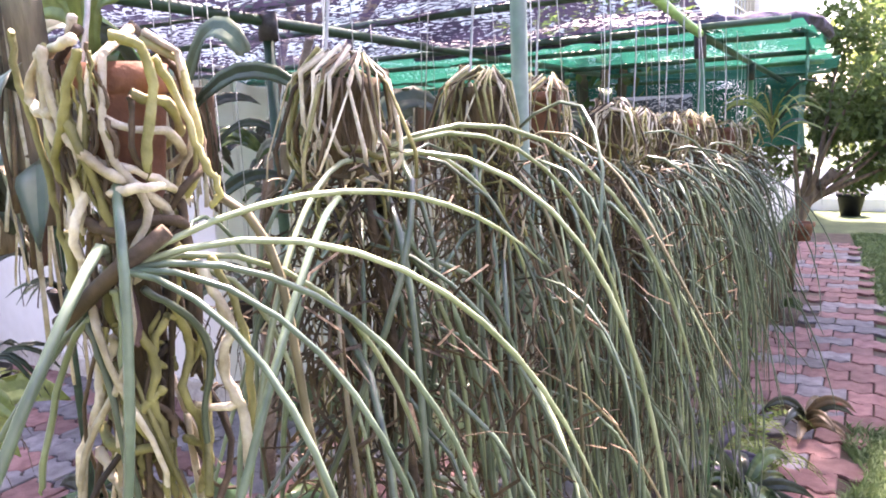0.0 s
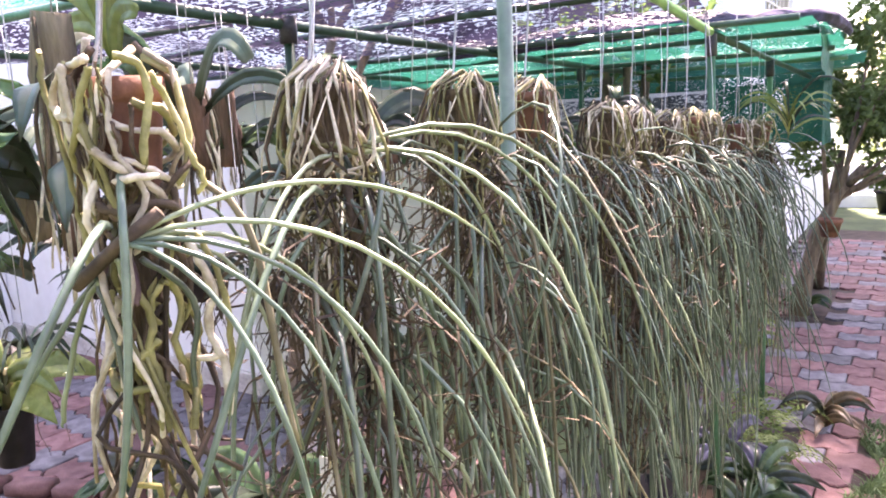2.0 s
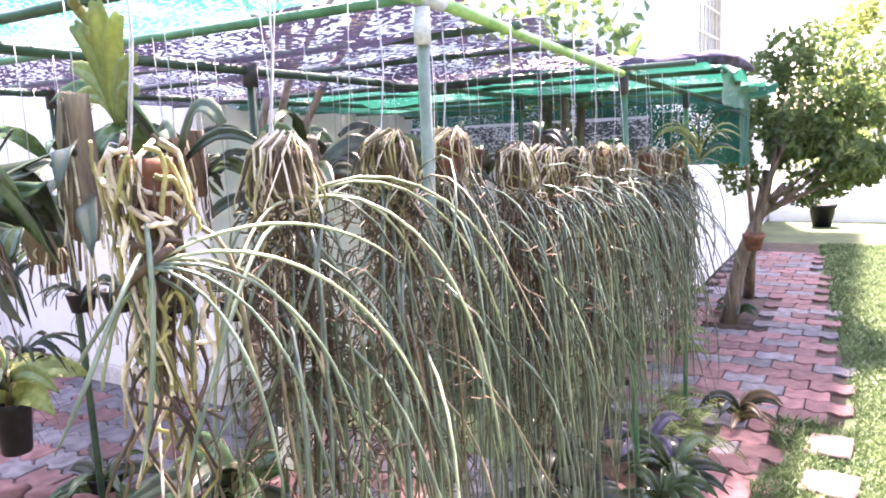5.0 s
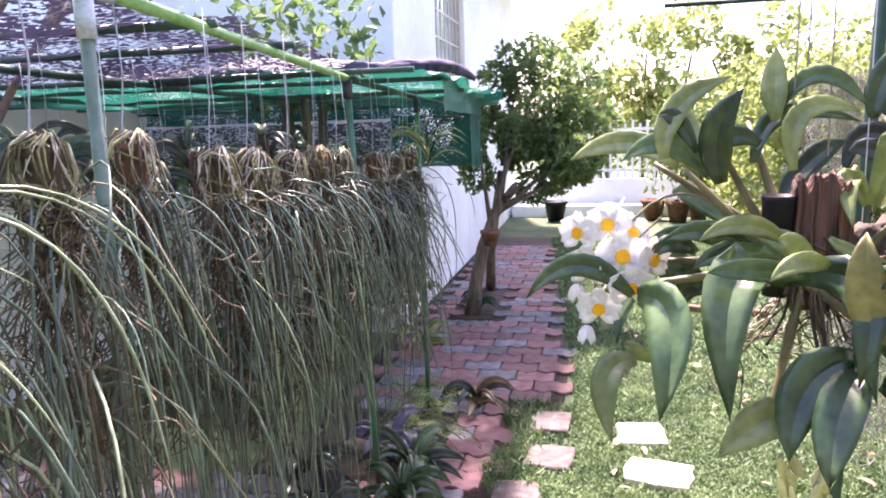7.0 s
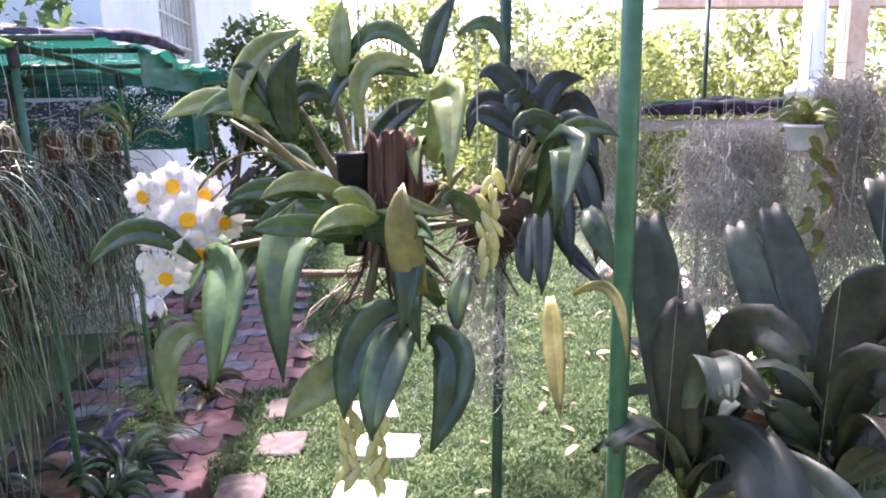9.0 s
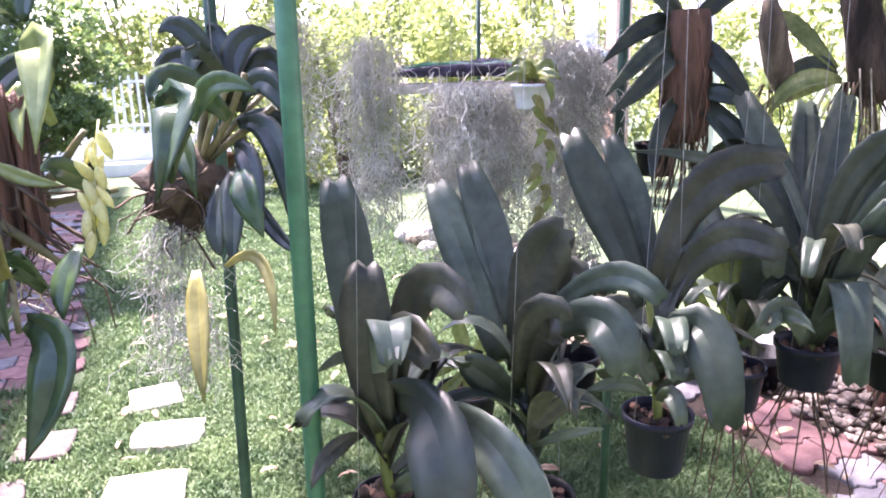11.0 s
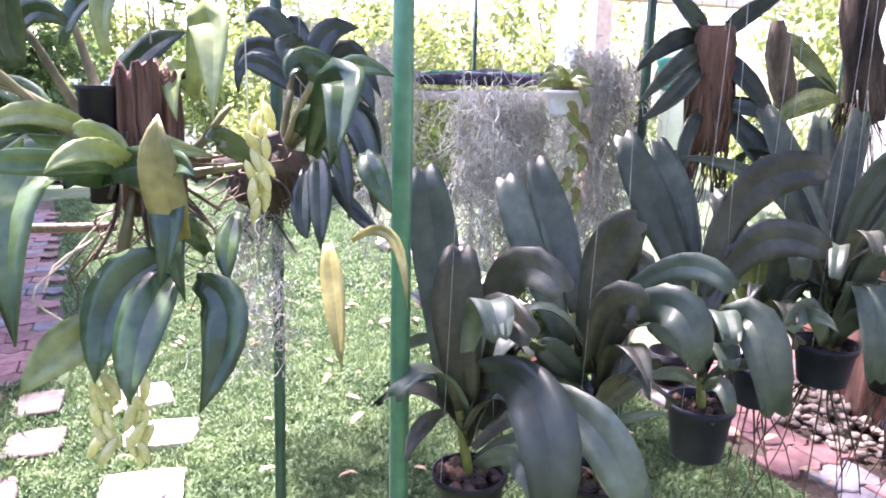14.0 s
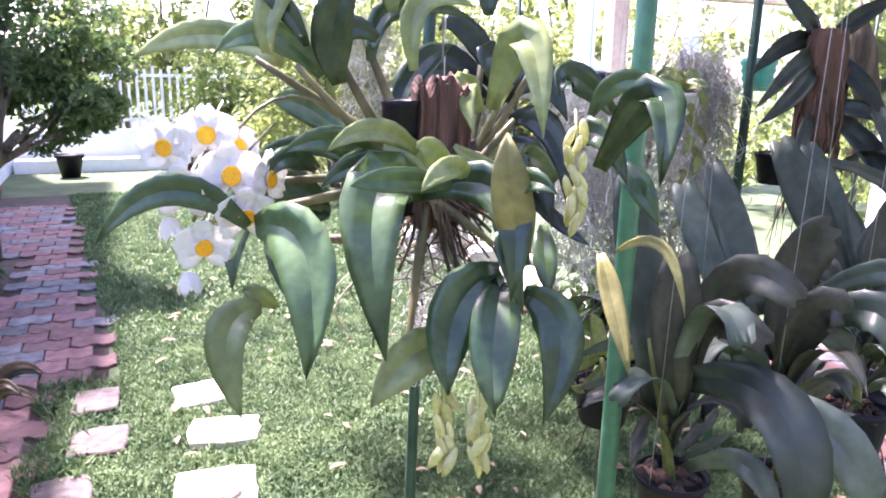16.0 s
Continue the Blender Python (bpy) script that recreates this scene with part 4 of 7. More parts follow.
leaf(strap_a, (1.494, 0.459, 0.961), (1.534, 0.448, 0.984), (1.583, 0.451, 0.988), 0.0137, M_VANDA, tip="point", fold=0.24)
leaf(strap_a, (1.492, 0.447, 0.955), (1.505, 0.376, 1.002), (1.511, 0.322, 0.974), 0.0293, M_VANDA, tip="blunt", fold=0.24)
leaf(strap_a, (1.509, 0.505, 1.083), (1.499, 0.565, 1.131), (1.495, 0.605, 1.197), 0.0484, M_VANDA, tip="blunt", fold=0.24)

strap_b = thing("strap_orchid", "broad strap-leaved orchid with blunt notched leaves", "orchid", (1.703, 0.462, 0.88))
stem(strap_b, (1.703, 0.462, 0.87), (1.70, 0.56, 1.12), 0.008, M_VANDA_YELLOW)
leaf(strap_b, (1.682, 0.540, 1.063), (1.660, 0.601, 1.186), (1.636, 0.661, 1.301), 0.0521, M_VANDA, tip="blunt", fold=0.24)
leaf(strap_b, (1.704, 0.543, 1.115), (1.698, 0.591, 1.212), (1.681, 0.649, 1.328), 0.0486, M_VANDA, tip="blunt", fold=0.24)
leaf(strap_b, (1.698, 0.509, 1.056), (1.716, 0.502, 1.195), (1.743, 0.474, 1.263), 0.0635, M_VANDA_BROWN, tip="blunt", fold=0.24)
leaf(strap_b, (1.726, 0.526, 1.082), (1.762, 0.513, 1.179), (1.779, 0.485, 1.185), 0.0419, M_VANDA_BROWN, tip="blunt", fold=0.24)
leaf(strap_b, (1.731, 0.512, 1.122), (1.776, 0.425, 1.206), (1.815, 0.360, 1.189), 0.0326, M_VANDA, tip="blunt", fold=0.24)
leaf(strap_b, (1.693, 0.485, 1.041), (1.692, 0.444, 1.143), (1.706, 0.409, 1.159), 0.0621, M_VANDA_BROWN, tip="blunt", fold=0.24)
leaf(strap_b, (1.724, 0.490, 1.112), (1.751, 0.402, 1.160), (1.760, 0.352, 1.106), 0.0532, M_VANDA, tip="blunt", fold=0.24)
leaf(strap_b, (1.692, 0.471, 0.983), (1.722, 0.447, 1.024), (1.760, 0.437, 1.046), 0.0242, M_VANDA_BROWN, tip="point", fold=0.24)
leaf(strap_b, (1.695, 0.466, 0.963), (1.732, 0.434, 0.989), (1.778, 0.417, 0.995), 0.0137, M_VANDA, tip="point", fold=0.24)
leaf(strap_b, (1.688, 0.503, 1.015), (1.644, 0.489, 1.062), (1.607, 0.489, 1.093), 0.0419, M_VANDA, tip="blunt", fold=0.24)
leaf(strap_b, (1.683, 0.471, 0.967), (1.665, 0.408, 0.950), (1.666, 0.365, 0.914), 0.0326, M_VANDA, tip="blunt", fold=0.24)
leaf(strap_b, (1.707, 0.525, 1.049), (1.712, 0.581, 1.103), (1.750, 0.624, 1.162), 0.0442, M_VANDA_BROWN, tip="blunt", fold=0.24)

strap_c = thing("strap_orchid", "strap-leaved orchid in a blue-black pot", "orchid", (1.948, 0.531, 0.93))
stem(strap_c, (1.958, 0.535, 0.90), (1.972, 0.60, 1.14), 0.008, M_VANDA_YELLOW)
leaf(strap_c, (1.962, 0.587, 1.093), (1.926, 0.644, 1.222), (1.886, 0.705, 1.359), 0.0601, M_VANDA, tip="blunt", fold=0.24)
leaf(strap_c, (1.977, 0.598, 1.119), (1.987, 0.653, 1.225), (1.966, 0.714, 1.349), 0.0457, M_VANDA, tip="blunt", fold=0.24)
leaf(strap_c, (1.970, 0.570, 1.127), (2.034, 0.558, 1.279), (2.134, 0.504, 1.317), 0.0614, M_VANDA_BROWN, tip="blunt", fold=0.24)
leaf(strap_c, (1.981, 0.559, 1.100), (2.045, 0.534, 1.197), (2.098, 0.456, 1.197), 0.0558, M_VANDA_BROWN, tip="blunt", fold=0.24)
leaf(strap_c, (1.948, 0.529, 1.015), (1.964, 0.465, 1.096), (1.968, 0.399, 0.970), 0.0649, M_VANDA, tip="blunt", fold=0.24)
leaf(strap_c, (1.936, 0.528, 0.989), (1.909, 0.552, 1.041), (1.868, 0.575, 1.068), 0.0410, M_VANDA, tip="blunt", fold=0.24)
leaf(strap_c, (1.938, 0.522, 0.969), (1.976, 0.494, 1.009), (2.018, 0.454, 1.006), 0.0201, M_VANDA, tip="point", fold=0.24)
leaf(strap_c, (1.942, 0.518, 0.960), (1.937, 0.482, 0.987), (1.934, 0.453, 0.953), 0.0252, M_VANDA, tip="blunt", fold=0.24)
leaf(strap_c, (1.929, 0.525, 0.969), (1.882, 0.529, 0.996), (1.815, 0.534, 0.991), 0.0229, M_VANDA, tip="point", fold=0.24)
leaf(strap_c, (1.952, 0.548, 1.007), (1.949, 0.598, 1.071), (1.903, 0.630, 1.082), 0.0446, M_VANDA_BROWN, tip="blunt", fold=0.24)
leaf(strap_c, (1.974, 0.568, 1.037), (2.032, 0.614, 1.141), (2.107, 0.645, 1.211), 0.0536, M_VANDA, tip="blunt", fold=0.24)

strap_d = thing("strap_orchid", "large orchid with long arching blue-green leaves", "orchid", (2.423, 0.677, 0.9))
stem(strap_d, (2.423, 0.677, 0.88), (2.43, 0.70, 1.05), 0.013, M_VANDA_YELLOW)
leaf(strap_d, (2.421, 0.685, 0.929), (2.451, 0.793, 1.170), (2.435, 0.924, 1.396), 0.0625, M_VANDA, tip="blunt", fold=0.24)
leaf(strap_d, (2.427, 0.684, 0.941), (2.502, 0.761, 1.158), (2.616, 0.820, 1.393), 0.0649, M_VANDA, tip="blunt", fold=0.24)
leaf(strap_d, (2.434, 0.684, 0.952), (2.472, 0.680, 1.231), (2.552, 0.604, 1.335), 0.0517, M_VANDA, tip="blunt", fold=0.24)
leaf(strap_d, (2.439, 0.681, 0.952), (2.514, 0.619, 1.224), (2.602, 0.504, 1.245), 0.0441, M_VANDA, tip="blunt", fold=0.24)
leaf(strap_d, (2.439, 0.681, 0.952), (2.563, 0.689, 1.235), (2.626, 0.606, 1.280), 0.0465, M_VANDA, tip="blunt", fold=0.24)
leaf(strap_d, (2.436, 0.676, 0.929), (2.492, 0.597, 1.185), (2.494, 0.510, 1.087), 0.0608, M_VANDA, tip="blunt", fold=0.24)
leaf(strap_d, (2.415, 0.663, 0.925), (2.401, 0.594, 1.074), (2.357, 0.517, 0.916), 0.0621, M_VANDA, tip="blunt", fold=0.24)
leaf(strap_d, (2.420, 0.683, 0.918), (2.487, 0.826, 1.149), (2.405, 0.992, 1.370), 0.0621, M_VANDA, tip="blunt", fold=0.24)
leaf(strap_d, (2.417, 0.690, 0.941), (2.378, 0.787, 1.212), (2.099, 0.852, 1.306), 0.0372, M_VANDA, tip="point", fold=0.24)
leaf(strap_d, (2.390, 0.656, 0.932), (2.320, 0.647, 1.016), (2.251, 0.633, 0.992), 0.0434, M_VANDA, tip="blunt", fold=0.24)
leaf(strap_d, (2.466, 0.720, 0.936), (2.563, 0.854, 1.190), (2.623, 0.930, 1.375), 0.0640, M_VANDA, tip="blunt", fold=0.24)
leaf(strap_d, (2.405, 0.647, 0.932), (2.404, 0.597, 1.005), (2.422, 0.529, 0.966), 0.0456, M_VANDA, tip="blunt", fold=0.24)
leaf(strap_d, (2.476, 0.715, 0.936), (2.612, 0.746, 1.113), (2.754, 0.669, 1.125), 0.0546, M_VANDA, tip="blunt", fold=0.24)

strap_e = thing("strap_orchid", "yellow-green young strap-leaved orchid", "orchid", (2.30, 0.739, 0.87))
stem(strap_e, (2.30, 0.739, 0.86), (2.30, 0.76, 0.98), 0.012, M_VANDA_YELLOW)
leaf(strap_e, (2.302, 0.746, 0.907), (2.295, 0.781, 1.020), (2.255, 0.828, 1.110), 0.0465, M_VANDA_YELLOW, tip="blunt", fold=0.24)
leaf(strap_e, (2.308, 0.745, 0.918), (2.334, 0.768, 1.054), (2.370, 0.773, 1.144), 0.0489, M_VANDA_YELLOW, tip="blunt", fold=0.24)
leaf(strap_e, (2.316, 0.763, 0.911), (2.327, 0.841, 1.088), (2.321, 0.936, 1.209), 0.0529, M_VANDA, tip="blunt", fold=0.24)
leaf(strap_e, (2.308, 0.745, 0.918), (2.312, 0.710, 1.138), (2.293, 0.658, 1.084), 0.0529, M_VANDA, tip="blunt", fold=0.24)
leaf(strap_e, (2.297, 0.750, 0.912), (2.318, 0.774, 1.043), (2.318, 0.799, 1.133), 0.0442, M_VANDA_YELLOW, tip="blunt", fold=0.24)
leaf(strap_e, (2.299, 0.726, 0.914), (2.310, 0.650, 1.005), (2.333, 0.585, 0.987), 0.0326, M_VANDA, tip="point", fold=0.24)
leaf(strap_e, (2.279, 0.737, 0.914), (2.199, 0.735, 0.999), (2.171, 0.746, 1.069), 0.0374, M_VANDA_YELLOW, tip="blunt", fold=0.24)
leaf(strap_e, (2.310, 0.742, 0.911), (2.379, 0.740, 1.042), (2.426, 0.729, 1.099), 0.0465, M_VANDA, tip="blunt", fold=0.24)

strap_g = thing("strap_orchid", "drooping green strap-leaved orchid over the pots", "orchid", (2.905, 0.839, 0.76))
stem(strap_g, (2.905, 0.839, 0.675), (2.90, 0.85, 0.80), 0.012, M_VANDA_YELLOW)
leaf(strap_g, (2.905, 0.839, 0.765), (2.768, 0.797, 0.977), (2.746, 0.719, 0.862), 0.0679, M_VANDA, tip="blunt", fold=0.3)
leaf(strap_g, (2.905, 0.839, 0.765), (2.906, 0.745, 0.855), (2.932, 0.632, 0.713), 0.0726, M_CANE_LEAF, tip="blunt", fold=0.3)
leaf(strap_g, (2.905, 0.839, 0.765), (2.891, 0.746, 0.828), (2.869, 0.672, 0.726), 0.0642, M_CANE_LEAF, tip="blunt", fold=0.3)
leaf(strap_g, (2.913, 0.839, 0.780), (3.038, 0.790, 0.859), (3.118, 0.677, 0.828), 0.0413, M_CANE_LEAF, tip="point", fold=0.3)
leaf(strap_g, (2.942, 0.877, 0.762), (2.959, 0.959, 0.881), (2.915, 1.008, 0.972), 0.0558, M_VANDA, tip="blunt", fold=0.3)
leaf(strap_g, (2.948, 0.873, 0.762), (3.055, 0.908, 0.896), (3.151, 0.857, 0.904), 0.0403, M_VANDA, tip="point", fold=0.3)

strap_h = thing("small_orchid", "small yellow-green orchid in a low pot", "orchid", (1.864, 1.114, 0.76))
stem(strap_h, (1.864, 1.114, 0.72), (1.866, 1.13, 0.80), 0.01, M_VANDA_YELLOW)
leaf(strap_h, (1.858, 1.142, 0.792), (1.819, 1.141, 0.840), (1.756, 1.160, 0.866), 0.0302, M_VANDA_YELLOW, tip="point")
leaf(strap_h, (1.864, 1.140, 0.798), (1.791, 1.122, 0.799), (1.715, 1.102, 0.784), 0.0298, M_VANDA_YELLOW, tip="point")
leaf(strap_h, (1.870, 1.138, 0.804), (1.867, 1.157, 0.866), (1.854, 1.174, 0.904), 0.0333, M_VANDA_YELLOW, tip="point")
leaf(strap_h, (1.876, 1.135, 0.804), (1.921, 1.123, 0.854), (1.943, 1.124, 0.904), 0.0333, M_VANDA_YELLOW, tip="point")
leaf(strap_h, (1.881, 1.130, 0.798), (1.927, 1.077, 0.828), (1.988, 1.028, 0.860), 0.0302, M_VANDA_YELLOW, tip="point")
leaf(strap_h, (1.875, 1.132, 0.792), (1.802, 1.103, 0.751), (1.745, 1.082, 0.772), 0.0273, M_VANDA_YELLOW, tip="point")
leaf(strap_h, (1.882, 1.128, 0.792), (1.901, 1.051, 0.763), (1.940, 1.017, 0.807), 0.0273, M_VANDA, tip="point")


hung_pot(1.494, 0.472, 0.935, 0.050, 0.07, M_BLACK_POT, "small black pot packed with bark and roots")
hung_pot(1.703, 0.470, 0.885, 0.054, 0.09, M_BLACK_POT, "black pot full of roots under a strap orchid")
hung_pot(1.960, 0.542, 0.928, 0.0555, 0.098, M_BLUE_POT, "blue-black plastic pot hanging on wires")
hung_pot(2.425, 0.68, 0.925, 0.064, 0.09, M_BLUE_POT, "blue-black plastic pot hanging on wires")
hung_pot(2.300, 0.735, 0.875, 0.056, 0.09, M_BLUE_POT, "blue-black plastic pot hanging on wires")
hung_pot(2.905, 0.839, 0.78, 0.075, 0.11, M_BLACK_POT, "black plastic pot under drooping leaves")
hung_pot(1.864, 1.114, 0.745, 0.072, 0.10, M_BLACK_POT, "low black pot with bark chips hanging over the lawn")
for x, y, z, r in ((1.494, 0.472, 0.93, 0.05), (1.703, 0.47, 0.88, 0.054), (1.96, 0.542, 0.925, 0.056), (2.425, 0.68, 0.92, 0.064), (2.30, 0.735, 0.87, 0.056), (2.905, 0.839, 0.775, 0.075), (1.864, 1.114, 0.74, 0.072)):
    wires(x, y, z, r, 2.06)
for plant_, foot, n_, ln_, seed_ in ((strap_a, (1.492, 0.478, 0.97), 9, 0.20, 5), (strap_b, (1.702, 0.478, 0.93), 10, 0.21, 6), (strap_c, (1.957, 0.542, 0.97), 9, 0.20, 7), (strap_d, (2.424, 0.68, 0.95), 13, 0.30, 8), (strap_e, (2.30, 0.742, 0.90), 8, 0.22, 9), (strap_g, (2.905, 0.842, 0.77), 9, 0.24, 10)):
    # the crowded lower leaves that clasp the stem
    g_ = random.Random(seed_)
    for k in range(n_):
        a_ = k * 2.4 + g_.uniform(-0.4, 0.4)
        l_, up_ = ln_ * g_.uniform(0.65, 1.1), g_.uniform(0.2, 1.0)
        f_ = V(foot) + V((0, 0, 0.011 * k))
        out_ = V((math.cos(a_), math.sin(a_) + 0.25, 0))
        leaf(plant_, f_, f_ + out_ * l_ * 0.42 + V((0, 0, l_ * 0.75 * up_)), f_ + out_ * l_ * 0.85 + V((0, 0, l_ * (0.9 * up_ - 0.25))), g_.uniform(0.030, 0.044), g_.choice([M_VANDA, M_VANDA, M_VANDA_BROWN]), tip=g_.choice(["blunt", "blunt", "point"]), fold=0.3, face=(-out_.x, -out_.y, 0.9))
for t_, n_, s_, d_ in ((strap_a, 10, 3, -0.06), (strap_b, 12, 4, -0.08), (strap_d, 10, 5, -0.06), (strap_g, 16, 6, -0.08), (strap_h, 8, 7, -0.1), (strap_e, 8, 8, -0.07)):
    dangling(t_, n_, 0.07, 0.36, s_, top=d_)

# ---- the cane orchid hanging on a slab of wood ----
cane_orchid = thing("cane_orchid", "hanging orchid with many glossy green leaves on a brown wood slab", "orchid", (1.11, 0.43, 1.36))
o_ = cane_orchid.location
rng.seed(70)
for k, (x_, w_, h_, y_) in enumerate(((-0.006, 0.022, 0.096, 0.004), (0.013, 0.024, 0.104, 0.0), (0.034, 0.020, 0.090, 0.008), (0.006, 0.04, 0.080, 0.026), (0.030, 0.026, 0.070, 0.028))):
    bm = bmesh.new()
    box(bm, (x_ - w_ / 2, y_ - 0.010, -0.045), (x_ + w_ / 2, y_ + 0.010, h_), 0.003)
    bmesh.ops.subdivide_edges(bm, edges=bm.edges, cuts=5, use_grid_fill=True)
    for v in bm.verts:
        c_ = v.co
        rib = noise.noise(V((c_.x * 190, c_.y * 120, c_.z * 9 + k * 3)))
        v.co += V((0.003 * noise.noise(V((c_.z * 30, k, 0))), 0.006 * rib, 0.020 * max(0.0, c_.z / 0.1) * noise.noise(V((c_.x * 140, c_.y * 60, k)))))
    part("splinter", bm, M_SLAB, cane_orchid, smooth=False)
part("black_pot", lathe(bmesh.new(), [(0.014, -0.03), (0.018, 0.075), (0.020, 0.08), (0.018, 0.08), (0.012, 0.0), (0.0001, 0.0)], 18, (-0.030, 0.004, 0.0)), M_BLACK_POT, cane_orchid, "black plastic pot")
rng.seed(77)
for k in range(46):
    a = rng.uniform(0, 6.28)
    s = V((math.cos(a) * 0.02, 0.01 + math.sin(a) * 0.02, rng.uniform(-0.03, 0.04)))
    e = s + V((math.cos(a) * rng.uniform(0.02, 0.07), math.sin(a) * rng.uniform(0.01, 0.05), rng.uniform(-0.09, 0.01)))
    part("root", tube(bmesh.new(), wiggle(s, e, 6, 0.005, rng), rng.uniform(0.0012, 0.0022), 5), M_ROOT_DARK, cane_orchid)
for k in range(34):
    a = rng.uniform(0, 6.28)
    s = V((math.cos(a) * 0.03, 0.02 + math.sin(a) * 0.02, -0.04))
    part("root", tube(bmesh.new(), wiggle(s, s + V((rng.uniform(-0.08, 0.05), rng.uniform(-0.03, 0.05), rng.uniform(-0.12, -0.02))), 10, 0.022, rng), rng.uniform(0.0006, 0.0012), 4), M_ROOT if k % 3 == 0 else M_ROOT_DARK, cane_orchid)
for b_ in ((0.985, 0.44, 1.47), (0.955, 0.46, 1.475), (1.02, 0.47, 1.50), (1.16, 0.46, 1.47), (1.07, 0.38, 1.20), (1.20, 0.42, 1.42), (1.17, 0.40, 1.30), (0.955, 0.42, 1.37), (1.22, 0.44, 1.36), (1.13, 0.36, 1.25), (0.90, 0.40, 1.34), (1.06, 0.50, 1.52)):
    g_ = random.Random(int(b_[0] * 1000))
    a_ = V((g_.uniform(-0.02, 0.02), g_.uniform(-0.01, 0.03), g_.uniform(-0.02, 0.02)))
    part("cane", tube(bmesh.new(), wiggle(a_, V(b_) - o_, 7, 0.003, g_), [0.003, 0.0045, 0.0058, 0.0054, 0.0046, 0.004, 0.0034, 0.0026], 8), M_CANE, cane_orchid)
leaf(cane_orchid, (0.962, 0.457, 1.480), (0.976, 0.465, 1.537), (1.032, 0.459, 1.569), 0.0280, M_CANE_LEAF_PALE, tip="point", fold=0.3)
leaf(cane_orchid, (1.074, 0.439, 1.520), (1.073, 0.447, 1.558), (1.075, 0.454, 1.597), 0.0255, M_CANE_LEAF_PALE, tip="point", fold=0.3)
leaf(cane_orchid, (1.076, 0.441, 1.531), (1.116, 0.439, 1.566), (1.159, 0.422, 1.529), 0.0191, M_CANE_LEAF, tip="point", fold=0.3)
leaf(cane_orchid, (1.090, 0.425, 1.467), (1.100, 0.435, 1.528), (1.152, 0.423, 1.526), 0.0229, M_CANE_LEAF_PALE, tip="point", fold=0.3)
leaf(cane_orchid, (1.163, 0.419, 1.519), (1.170, 0.425, 1.557), (1.193, 0.429, 1.601), 0.0242, M_CANE_LEAF, tip="point", fold=0.3)
leaf(cane_orchid, (1.193, 0.420, 1.558), (1.228, 0.414, 1.567), (1.240, 0.403, 1.526), 0.0140, M_CANE_LEAF, tip="point", fold=0.3)
leaf(cane_orchid, (0.996, 0.450, 1.487), (0.975, 0.462, 1.524), (0.955, 0.468, 1.528), 0.0178, M_CANE_LEAF, tip="point", fold=0.3)
leaf(cane_orchid, (1.059, 0.438, 1.495), (1.028, 0.446, 1.501), (1.010, 0.442, 1.459), 0.0229, M_CANE_LEAF, tip="point", fold=0.3)
leaf(cane_orchid, (1.003, 0.420, 1.345), (0.942, 0.438, 1.365), (0.909, 0.368, 1.289), 0.0420, M_CANE_LEAF, tip="point", fold=0.3)
leaf(cane_orchid, (1.006, 0.419, 1.340), (0.967, 0.424, 1.324), (0.958, 0.353, 1.268), 0.0382, M_CANE_LEAF, tip="point", fold=0.3)
leaf(cane_orchid, (1.058, 0.419, 1.399), (1.087, 0.410, 1.388), (1.101, 0.402, 1.361), 0.0255, M_CANE_LEAF_PALE, tip="point", fold=0.3)
leaf(cane_orchid, (1.025, 0.423, 1.383), (0.982, 0.436, 1.400), (0.934, 0.442, 1.378), 0.0166, M_CANE_LEAF, tip="point", fold=0.3)
leaf(cane_orchid, (1.123, 0.404, 1.399), (1.144, 0.397, 1.385), (1.177, 0.388, 1.376), 0.0127, M_CANE_LEAF_PALE, tip="point", fold=0.3)
leaf(cane_orchid, (1.082, 0.378, 1.358), (1.022, 0.339, 1.364), (1.010, 0.280, 1.245), 0.0520, M_CANE_LEAF, tip="point", fold=0.3)
leaf(cane_orchid, (1.077, 0.380, 1.358), (1.126, 0.315, 1.366), (1.117, 0.275, 1.283), 0.0362, M_CANE_LEAF, tip="point", fold=0.3)
leaf(cane_orchid, (1.130, 0.318, 1.297), (1.084, 0.309, 1.269), (1.064, 0.279, 1.207), 0.0450, M_CANE_LEAF, tip="point", fold=0.3)
leaf(cane_orchid, (1.132, 0.315, 1.288), (1.102, 0.274, 1.253), (1.089, 0.243, 1.200), 0.0393, M_CANE_LEAF, tip="point", fold=0.3)
leaf(cane_orchid, (1.147, 0.306, 1.278), (1.168, 0.277, 1.248), (1.139, 0.250, 1.181), 0.0390, M_CANE_LEAF, tip="point", fold=0.3)
leaf(cane_orchid, (1.080, 0.325, 1.236), (1.045, 0.316, 1.229), (1.005, 0.303, 1.196), 0.0373, M_CANE_LEAF_PALE, tip="point", fold=0.3)
leaf(cane_orchid, (1.140, 0.297, 1.317), (1.125, 0.294, 1.367), (1.126, 0.307, 1.419), 0.0329, M_CANE_LEAF_DRY, tip="point", fold=0.3)
leaf(cane_orchid, (0.930, 0.374, 1.340), (0.959, 0.324, 1.326), (0.948, 0.283, 1.239), 0.0464, M_CANE_LEAF, tip="point", fold=0.3)
leaf(cane_orchid, (0.925, 0.376, 1.340), (0.867, 0.388, 1.371), (0.810, 0.391, 1.331), 0.0246, M_CANE_LEAF, tip="point", fold=0.3)
leaf(cane_orchid, (0.929, 0.358, 1.276), (0.899, 0.343, 1.257), (0.904, 0.315, 1.200), 0.0318, M_CANE_LEAF_PALE, tip="point", fold=0.3)
leaf(cane_orchid, (0.945, 0.371, 1.269), (0.927, 0.361, 1.286), (0.916, 0.367, 1.288), 0.0159, M_CANE_LEAF_PALE, tip="point", fold=0.3)
